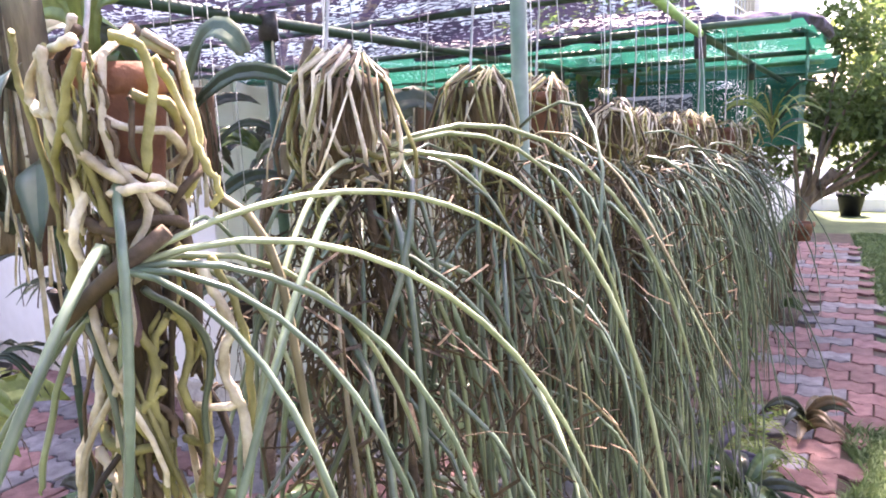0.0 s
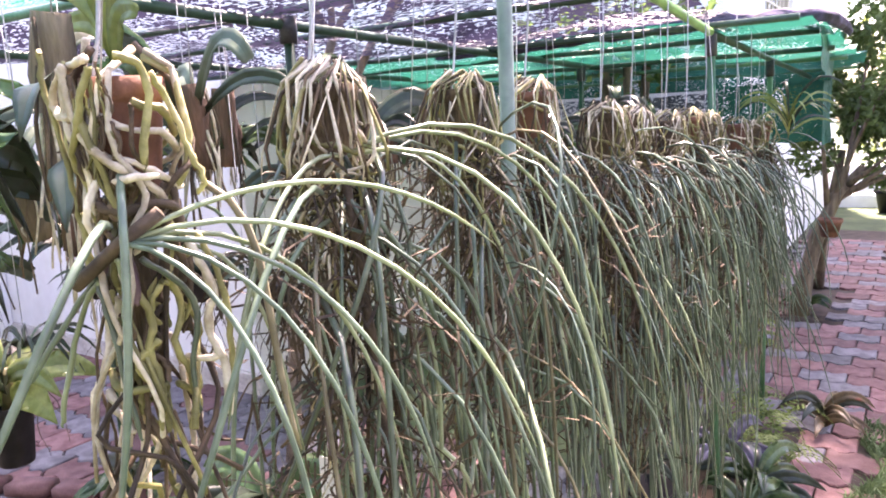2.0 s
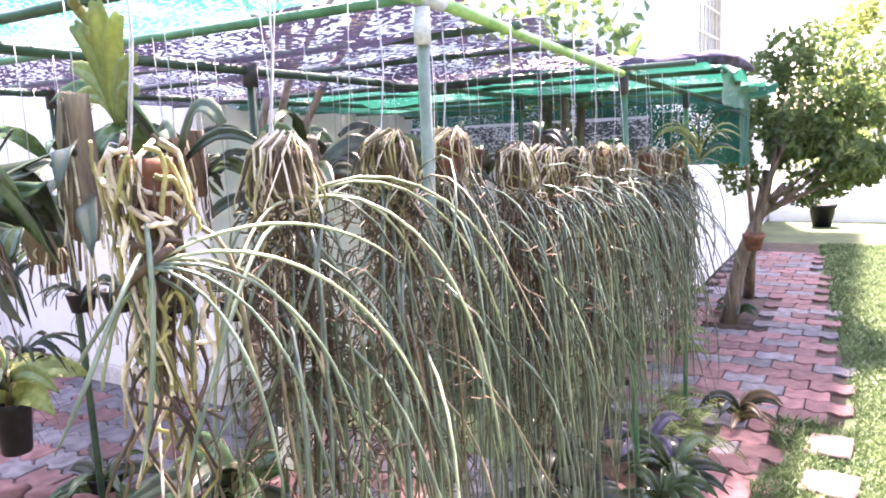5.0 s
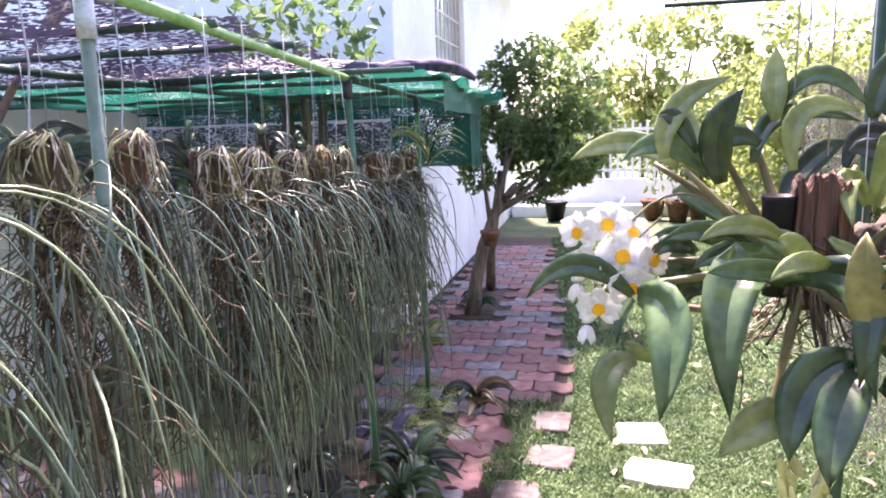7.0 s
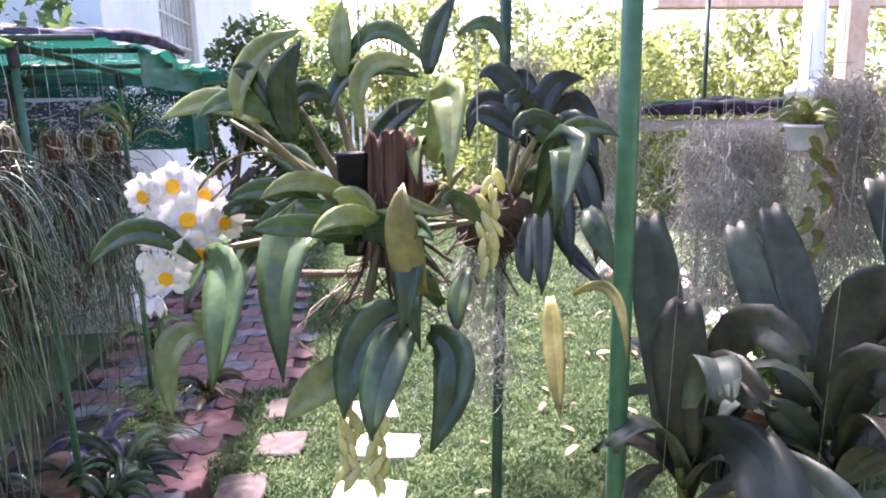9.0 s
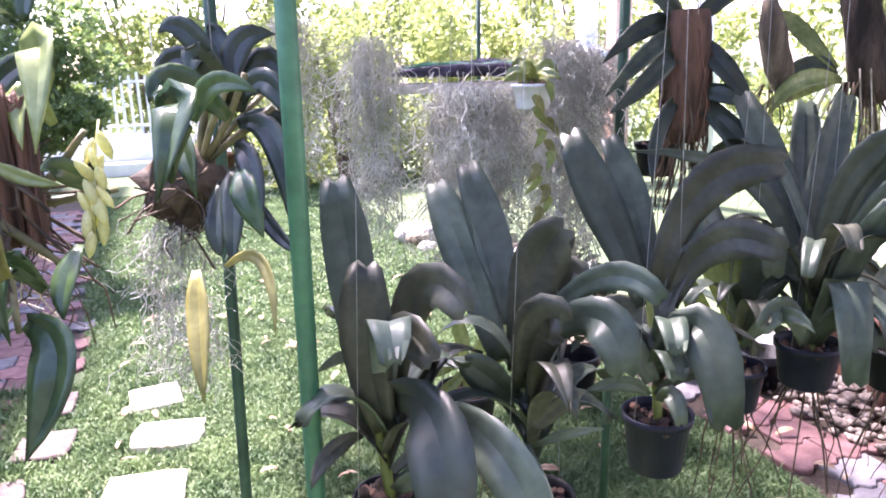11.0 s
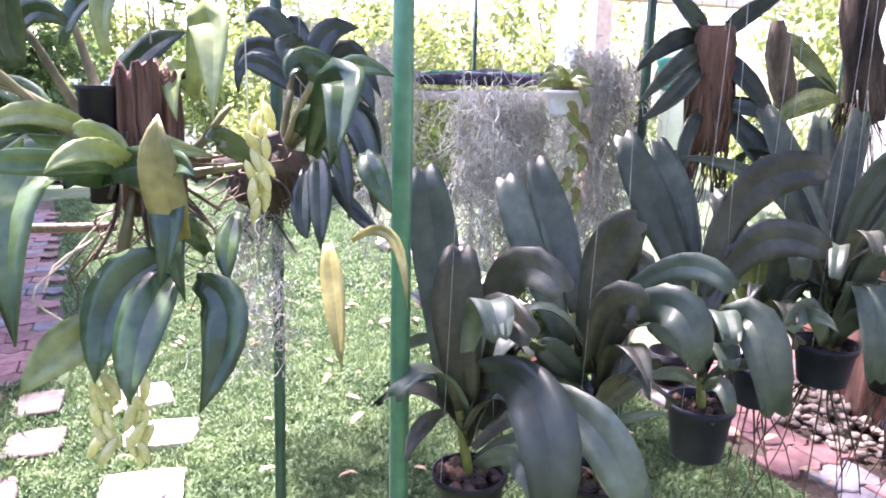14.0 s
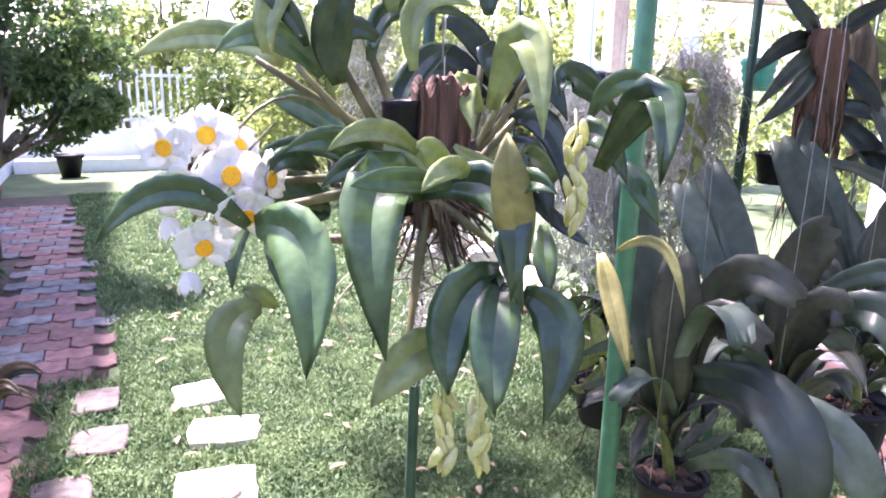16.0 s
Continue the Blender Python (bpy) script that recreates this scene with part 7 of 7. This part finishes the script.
for x, y, ln, w, m_, lb in ((0.10, 2.45, 0.28, 0.05, M_CANE_LEAF, "broad green leaves growing at the post's foot"), (-0.05, 2.62, 0.26, 0.05, M_PURPLE, "purple-grey broad-leaved plant at the post's foot"), (0.12, 2.2, 0.24, 0.05, M_CANE_LEAF, "broad green seedling under the orchids"), (-0.12, 1.9, 0.26, 0.05, M_DARK_LEAF, "dark leafy plant under the orchids"), (-0.2, 1.5, 0.24, 0.045, M_DARK_LEAF, "dark leafy plant under the orchids"), (-0.25, 0.95, 0.42, 0.055, M_VANDA, "arching strap-leaved plant on the ground"), (-0.7, 0.9, 0.2, 0.05, M_CANE_LEAF, "small green plant on the pavers"), (-0.35, 2.3, 0.3, 0.05, M_DARK_LEAF, "dark leafy plant beside the row"), (-0.1, 5.45, 0.2, 0.035, M_CANE_LEAF, "small weeds at the tree's foot")):
    rosette("ground_plant", x, y, 0.0, 12, ln, w, m_, lb, int(y * 100), 1.0)


def fern(x, y, z, n, ln, seed):
    g = random.Random(seed)
    t = thing("fern", "yellow-green fern with arching fronds", "fern", (x, y, z), "ferns at the posts")
    for k in range(n):
        a = g.uniform(0, 6.28)
        pts = bez((0, 0, 0), (math.cos(a) * ln * 0.45, math.sin(a) * ln * 0.45, ln * 0.5), (math.cos(a) * ln, math.sin(a) * ln, ln * 0.2), 12)
        bm = bmesh.new()
        tube(bm, pts, 0.0016, 4)
        side = V((-math.sin(a), math.cos(a), 0))
        for i, p in enumerate(pts[2:], 2):
            w = ln * 0.2 * (1 - i / 13)
            t_ = (pts[i] - pts[i - 1]).normalized()
            for s in (1, -1):
                q = p + side * s * w + t_ * w * 0.3
                vs = [bm.verts.new(p), bm.verts.new((p + q) * 0.5 + t_ * w * 0.2), bm.verts.new(q), bm.verts.new((p + q) * 0.5 - t_ * w * 0.2)]
                bm.faces.new(vs)
        part("frond", bm, M_FERN, t)
    return t


for k, (x, y) in enumerate(((0.02, 2.75), (0.06, 2.95), (-0.05, 3.05), (0.05, 3.2), (-0.1, 3.3), (0.12, 2.7))):
    fern(x, y, 0.0, 13, 0.24, 40 + k)
rosette("air_plant", 0.0, 3.288, 0.66, 16, 0.10, 0.008, M_CANE_LEAF_PALE, "spiky air plant tied to the post", 6, 0.6)
rosette("cordyline", -0.3, 4.3, 0.0, 14, 0.28, 0.03, M_CANE_LEAF_PALE, "green and yellow leafy plant by the wall", 7, 1.0)
for k, (x, y) in enumerate(((-0.15, 0.75), (-0.5, 0.5), (-0.3, 1.9), (-0.2, 2.15), (-0.35, 1.2))):
    p_ = thing("plant_pot", "dark plastic pot standing under the orchids", "pot", (x, y, 0.004), "pots under the row")
    part("body", lathe(bmesh.new(), [(0.07, 0), (0.073, 0.004), (0.09, 0.12), (0.096, 0.125), (0.097, 0.14), (0.088, 0.14), (0.07, 0.02), (0.0001, 0.02)], 24), M_TERRACOTTA if k in (1, 4) else M_BLACK_POT, p_)

for k, (x, y, z, ln) in enumerate(((-0.33, 0.50, 0.78, 0.26), (-0.88, 0.37, 0.97, 0.2), (-1.5, 1.25, 0.02, 0.34), (-2.1, 1.35, 0.02, 0.3))):
    rosette("leafy_plant", x, y, z, 11, ln, 0.055, M_CANE_LEAF if k != 1 else M_CANE_LEAF_PALE, "broad-leaved green plant in a dark pot under the orchids", 60 + k, 0.55, "point", "plants under the row")
    p_ = thing("plant_pot", "dark plastic pot with a broad-leaved plant", "pot", (x, y, z - 0.11 if z > 0.1 else 0.0), "pots under the row")
    part("body", lathe(bmesh.new(), [(0.055, 0), (0.058, 0.004), (0.072, 0.10), (0.078, 0.105), (0.078, 0.12), (0.07, 0.12), (0.06, 0.09), (0.0001, 0.09)], 22), M_BLACK_POT, p_)
    if k == 1:
        p_.scale = (0.55, 0.55, 1.0)
    if z > 0.1:
        for a in (0.4, 2.5, 4.6):
            part("wire", tube(bmesh.new(), [(0.07 * math.cos(a), 0.07 * math.sin(a), 0.11), (0, 0, 0.4), (0, 0, 1.76 - z + 0.11)], 0.0007, 4), M_WIRE, p_)
for k in range(7):
    # a row of red edging bricks beside a bed of soil
    x, y = -2.75 + 0.215 * k, 1.06 + 0.085 * k
    ob = part("edging_brick", box(bmesh.new(), (-0.1, -0.05, 0.0), (0.1, 0.05, 0.05), 0.006), M_PAVER)
    ob.location, ob.rotation_euler = (x, y, 0.004), (0, 0, radians(21 + 2 * (k % 2)))
    tagged(ob, "dull red brick edging a bed under the orchids", "brick", "edging bricks")
for k, (x, y, a) in enumerate(((-1.75, 0.95, 30), (-1.95, 0.72, 80), (-1.5, 0.85, 10), (-2.3, 0.8, 50))):
    ob = part("loose_tile", box(bmesh.new(), (-0.15, -0.1, 0.0), (0.15, 0.1, 0.03), 0.005), M_TERRACOTTA)
    ob.location, ob.rotation_euler = (x, y, 0.006), (0, 0.02, radians(a))
    tagged(ob, "old terracotta tile lying loose on the ground", "tile", "loose tiles")

# ---- the clipped tree by the path ----
tree = thing("clipped_tree", "small clipped garden tree with a leaning forked trunk", "tree", (-0.14, 5.38, -0.02))
part("trunk", tube(bmesh.new(), [(0, 0, 0), (0.03, 0.02, 0.25), (0.09, 0.05, 0.55), (0.2, 0.1, 0.85), (0.36, 0.15, 1.05)], [0.075, 0.055, 0.05, 0.042, 0.03], 10), M_LOG, tree)
part("trunk", tube(bmesh.new(), [(0.02, 0.9, 0.0), (0.06, 0.7, 0.4), (0.14, 0.5, 0.8), (0.2, 0.4, 1.15)], [0.05, 0.042, 0.035, 0.025], 10), M_LOG, tree)
for k, (x, y, z) in enumerate(((0.1, -0.2, 1.5), (0.5, 0.0, 1.7), (0.8, 0.1, 1.35), (0.95, 0.1, 1.2), (0.35, 0.4, 1.9), (0.1, 0.1, 1.2), (0.6, -0.2, 1.2))):
    part("branch", tube(bmesh.new(), wiggle((0.15 + 0.02 * k, 0.1, 0.75 + 0.03 * k), (x, y, z), 5, 0.02, rng), [0.024, 0.02, 0.016, 0.012, 0.008, 0.004], 6), M_LOG, tree)
cen, rad = [], []
gt = np.random.default_rng(5)
for k in range(54):
    u, v_ = gt.uniform(-1, 1), gt.uniform(-1, 1)
    w_ = gt.uniform(-1, 1)
    if u * u + v_ * v_ + w_ * w_ > 1.05:
        continue
    cen.append((0.47 + u * 0.52, 0.25 + v_ * 0.5, 1.42 + w_ * 0.48 - 0.15 * u))
    rad.append(gt.uniform(0.10, 0.19))
for x, y, z, r in ((0.35, 0.3, 2.02, 0.2), (0.62, 0.3, 2.0, 0.2), (0.5, 0.5, 2.12, 0.18), (0.9, 0.2, 1.85, 0.18), (1.05, 0.2, 1.55, 0.16), (0.2, 0.4, 1.9, 0.18), (0.05, 0.1, 1.15, 0.16), (0.0, 0.0, 1.35, 0.16)):
    cen.append((x, y, z))
    rad.append(r)
foliage("crown", cen, rad, 11000, 0.06, M_TREE_LEAF, tree, gt)
op = thing("flower_pot", "orange clay pot tied in the tree's fork", "pot", (0.06, 5.12, 0.60))
part("body", lathe(bmesh.new(), [(0.05, 0), (0.07, 0.09), (0.078, 0.095), (0.078, 0.12), (0.07, 0.12), (0.05, 0.02)], 20), M_TERRACOTTA, op)

# ---- far foliage ----
def shrub(name, x, y, w, d, z0, z1, count, size, seed, label, material=None):
    g = np.random.default_rng(seed)
    t = thing(name, label, "hedge", (x, y, -0.02))
    n = 40
    c = np.stack([g.uniform(-w, w, n), g.uniform(-d, d, n), g.uniform(z0, z1, n)], 1)
    r = g.uniform(0.28, 0.55, n)
    foliage("crown", c, r, count, size, material or M_HEDGE_LEAF, t, g)
    for k in range(5):
        part("trunk", tube(bmesh.new(), [(c[k][0] * 0.6, 0, 0), (c[k][0] * 0.7, 0.05, z1 * 0.4), (c[k][0], c[k][1], z1 * 0.8)], [0.05, 0.04, 0.02], 7), M_LOG, t)
    return t


shrub("hedge", 1.6, 14.0, 1.8, 0.5, 0.8, 3.4, 7000, 0.15, 71, "sunlit trees beyond the garden wall")
shrub("hedge", 4.6, 13.6, 1.8, 0.5, 0.4, 3.2, 7000, 0.15, 72, "sunlit trees beyond the garden wall")
shrub("hedge", 3.9, 9.2, 1.4, 0.4, 0.2, 2.0, 7000, 0.11, 73, "clipped green hedge along the lawn")
shrub("hedge", 6.4, 9.6, 1.4, 0.4, 0.2, 2.0, 6000, 0.11, 74, "clipped green hedge along the lawn")
shrub("hedge", 5.3, 10.2, 1.5, 0.4, 0.3, 2.5, 7000, 0.11, 79, "dense green hedge below the porch")
shrub("hedge", 8.2, 5.0, 0.8, 1.6, 0.4, 3.0, 6000, 0.12, 75, "bright leafy trees behind the trunk")
shrub("hedge", 9.0, 10.5, 2.0, 0.8, 0.4, 3.2, 5000, 0.14, 76, "bright leafy trees beside the porch")
shrub("yellow_shrub", 2.6, 11.0, 0.7, 0.4, 0.6, 1.7, 2500, 0.12, 77, "yellow-green leafy shrub at the lawn's end", M_FERN)
shrub("tree_behind", -1.0, 3.9, 0.25, 0.25, 1.9, 2.5, 500, 0.09, 78, "leafy branches above the net", M_TREE_LEAF)
for x, y in ((1.7, 11.3), (2.05, 11.1), (2.4, 11.5), (0.2, 11.2)):
    p_ = thing("garden_pot", "clay garden pot at the lawn's end", "pot", (x, y, -0.02), "garden pots")
    part("body", lathe(bmesh.new(), [(0.12, 0), (0.17, 0.26), (0.19, 0.27), (0.19, 0.32), (0.16, 0.32), (0.12, 0.05)], 20), M_TERRACOTTA if x > 1 else M_BLACK_POT, p_)
# stone edging and rocks under the moss
rng.seed(14)
for k in range(26):
    x, y = 3.25 + rng.uniform(-0.15, 0.5), 2.8 + k * 0.13
    r = rng.uniform(0.06, 0.17)
    bm = bmesh.new()
    bmesh.ops.create_icosphere(bm, subdivisions=2, radius=r)
    for v in bm.verts:
        v.co = V((v.co.x * 1.2, v.co.y, v.co.z * 0.7)) * (1 + 0.35 * noise.noise(v.co * 7 + V((k, 2, 0))))
    ob = part("rock", bm, M_PLASTER_DIRT if k % 3 else M_LOG, smooth=False)
    ob.location = (x, y, r * 0.3)
    tagged(ob, "rough grey garden rock at the lawn's edge", "rock", "edging rocks")

# ---- stepping stones, fallen leaves, grass ----
def slab(name, cx, cy, w, d, turn, material, label, seed, group):
    g = random.Random(seed)
    bm = bmesh.new()
    n = 16
    ring = []
    for i in range(n):
        a = 2 * math.pi * i / n
        c, s = math.cos(a), math.sin(a)
        k = 1 / max(abs(c), abs(s)) ** 0.85
        ring.append(V((c * k * w / 2 * g.uniform(0.93, 1.04), s * k * d / 2 * g.uniform(0.93, 1.04), 0)))
    lo = [bm.verts.new(p + V((0, 0, -0.03))) for p in ring]
    hi = [bm.verts.new(p + V((0, 0, 0.004))) for p in ring]
    top = [bm.verts.new(p * 0.95 + V((0, 0, 0.010))) for p in ring]
    for a, b in ((lo, hi), (hi, top)):
        for i in range(n):
            bm.faces.new((a[i], a[(i + 1) % n], b[(i + 1) % n], b[i]))
    bm.faces.new(top)
    ob = part(name, bm, material, smooth=False)
    ob.location, ob.rotation_euler = (cx, cy, 0), (0, 0, radians(turn))
    return tagged(ob, label, "stepping stone", group)


slab("stepping_stone", 1.095, 3.10, 0.23, 0.25, 6, M_STONE, "bright pale stepping stone set in the lawn", 1, "pale stepping stones")
slab("stepping_stone", 1.145, 2.69, 0.29, 0.23, -12, M_STONE, "bright pale stepping stone set in the lawn", 2, "pale stepping stones")
slab("stepping_stone", 1.06, 2.26, 0.29, 0.25, -8, M_STONE, "bright pale stepping stone set in the lawn", 3, "pale stepping stones")
slab("stepping_stone", 1.08, 1.78, 0.29, 0.26, 4, M_STONE, "bright pale stepping stone set in the lawn", 8, "pale stepping stones")
slab("stepping_stone", 0.65, 3.19, 0.20, 0.25, -4, M_STONE_PINK, "worn pink-grey slab half grown over with grass", 4, "worn slabs")
slab("stepping_stone", 0.665, 2.78, 0.22, 0.24, -6, M_STONE_PINK, "worn pink-grey slab half grown over with grass", 5, "worn slabs")
slab("stepping_stone", 0.55, 2.40, 0.20, 0.24, 3, M_STONE_PINK, "worn pink-grey slab half grown over with grass", 6, "worn slabs")

proto = part("fallen_leaf", blade(bmesh.new(), (-0.035, 0, 0.004), (0, 0, 0.012), (0.035, 0.003, 0.003), 0.024, (0, 0, 1), 0.35, "point", 6), M_DRY_LEAF)
tagged(proto, "curled brown dry leaf lying on the ground", "leaf", "fallen leaves")
proto.location = (1.5, 2.2, 0.012)
rng.seed(21)
for k in range(120):
    x, y = rng.uniform(0.9, 3.2), rng.uniform(0.9, 5.0)
    if k > 95:
        x, y = rng.uniform(3.3, 4.3), rng.uniform(0.9, 2.2)
    s = rng.uniform(0.6, 1.4)
    m_ = copy_thing(proto, pose(x, y, 0.014, rng.uniform(-15, 15), rng.uniform(-15, 15), rng.uniform(0, 360)))
    m_.scale = (s, s * rng.uniform(0.7, 1.2), s)


def grass(name, n, x0, x1, y0, y1, h, w, seed, keep):
    g = np.random.default_rng(seed)
    x, y = g.uniform(x0, x1, n), g.uniform(y0, y1, n)
    ok = keep(x, y)
    x, y = x[ok], y[ok]
    n = len(x)
    a = g.uniform(0, 2 * np.pi, n)
    b = g.uniform(0, 2 * np.pi, n)
    h = h * g.uniform(0.5, 1.4, n)
    ln = h * g.uniform(0.3, 1.3, n)
    z = np.full(n, -0.024)
    base = np.stack([x, y, z], 1)
    sd = np.stack([np.cos(b), np.sin(b), 0 * b], 1) * (w * g.uniform(0.7, 1.4, n))[:, None]
    lean = np.stack([np.cos(a), np.sin(a), 0 * a], 1)
    mid = base + lean * (ln * 0.4)[:, None] + np.stack([0 * h, 0 * h, h * 0.75], 1)
    tip = base + lean * ln[:, None] + np.stack([0 * h, 0 * h, h], 1)
    co = np.stack([base - sd, base + sd, mid + sd, mid - sd, tip], 1).reshape(-1, 3)
    i = np.arange(n) * 5
    faces = np.stack([i, i + 1, i + 2, i + 3], 1).tolist() + np.stack([i + 3, i + 2, i + 4], 1).tolist()
    ob = quads(name, co.tolist(), faces, M_GRASS)
    return tagged(ob, "short broad green grass blades of the lawn", "grass", "lawn grass", "stuff")


SLABS = ((1.095, 3.10, 0.12), (1.145, 2.69, 0.13), (1.06, 2.26, 0.13), (1.08, 1.78, 0.13), (0.65, 3.19, 0.1), (0.665, 2.78, 0.1), (0.55, 2.40, 0.1))


def on_lawn(x, y):
    ok = (x < 3.28) & (x > np.where(y > 3.46, 0.76 - 0.085 * (y - 3.46), 0.43 + 0.05 * np.sin(y * 9)))
    for cx, cy, r in SLABS:
        ok &= ~((np.abs(x - cx) < r) & (np.abs(y - cy) < r * 0.9))
    return ok


grass("grass_near", 90000, 0.4, 3.3, 0.9, 4.2, 0.030, 0.0032, 1, on_lawn)
grass("grass_far", 50000, 0.2, 3.6, 4.2, 9.5, 0.034, 0.006, 2, on_lawn)
grass("grass_tuft", 1600, 0.36, 0.62, 2.35, 3.5, 0.055, 0.0035, 3, on_lawn)

# ---- pavers: interlocking wavy blocks, laid last ----
def wave(u):
    """A zigzag with flat crests, between -1 and 1."""
    u = u % 1.0
    return max(-1.0, min(1.0, 2.4 * (4 * abs(u - 0.5) - 1)))


def paver_mesh(L, D, amp, flip):
    n = 16
    gap = 0.007
    s = -1 if flip else 1
    bot = [V((-L / 2 + gap / 2 + (L - gap) * i / n, -D / 2 + gap / 2 + s * amp * wave(2 * i / n), 0)) for i in range(n + 1)]
    topl = [V((p.x, p.y + D - gap, 0)) for p in bot]
    ring = bot + topl[::-1]
    c = sum(ring, V((0, 0, 0))) / len(ring)
    bm = bmesh.new()
    lo = [bm.verts.new(p + V((0, 0, -0.05))) for p in ring]
    hi = [bm.verts.new(p + V((0, 0, -0.005))) for p in ring]
    tp = [bm.verts.new(c + (p - c) * 0.955) for p in ring]
    m = len(ring)
    for a, b in ((lo, hi), (hi, tp)):
        for i in range(m):
            bm.faces.new((a[i], a[(i + 1) % m], b[(i + 1) % m], b[i]))
    bm.faces.new(tp)
    me = bpy.data.meshes.new("paver")
    bm.to_mesh(me)
    bm.free()
    return me


PL, PD = 0.235, 0.165
PAVERS = []
for m_ in (M_PAVER, M_PAVER_GREY):
    me = paver_mesh(PL, PD, 0.013, False)
    me.materials.append(m_)
    PAVERS.append(me)


def pave(name, label, x0, x1, y0, y1, grey, seed, inside=None, turn=0.0):
    g = random.Random(seed)
    t = thing(name, label, "pavement", (x0, y0, 0.0), kind="structure")
    t.rotation_euler = (0, 0, radians(turn))
    rows, cols = int((y1 - y0) / PD) + 1, int((x1 - x0) / PL) + 1
    for j in range(rows):
        for i in range(-1, cols + 1):
            x, y = (i + 0.5 * (j % 2)) * PL + PL / 2, j * PD + PD / 2
            if x < PL * 0.2 or x > x1 - x0 - PL * 0.2 or (inside and not inside(x0 + x, y0 + y)):
                continue
            ob = new("paver", PAVERS[1 if g.random() < grey else 0])
            ob.parent = t
            ob.location = (x, y, g.uniform(-0.004, 0.004))
            ob.rotation_euler = (g.uniform(-0.012, 0.012), g.uniform(-0.012, 0.012), g.uniform(-0.012, 0.012))
    return t


pave("pavement_1", "red and grey wavy pavers under the hanging orchids", -4.6, 0.42, 0.28, 2.40, 0.62, 1)
pave("pavement_2", "weathered red wavy pavers of the garden path", -0.55, 0.44, 2.42, 3.44, 0.2, 2, lambda x, y: not (x < 0.1 and y < 3.2))
pave("pavement_3", "red and pink wavy pavers of the path by the house", -0.55, 0.78, 3.46, 8.7, 0.32, 3, lambda x, y: x < 0.72 - 0.085 * (y - 3.46) and not (abs(x + 0.1) < 0.2 and 5.1 < y < 6.3))
pave("pavement_5", "mauve and grey wavy pavers of the terrace", 3.30, 6.1, -0.2, 2.6, 0.3, 5, lambda x, y: not (abs(x - 3.95) < 0.25 and abs(y - 1.72) < 0.4))
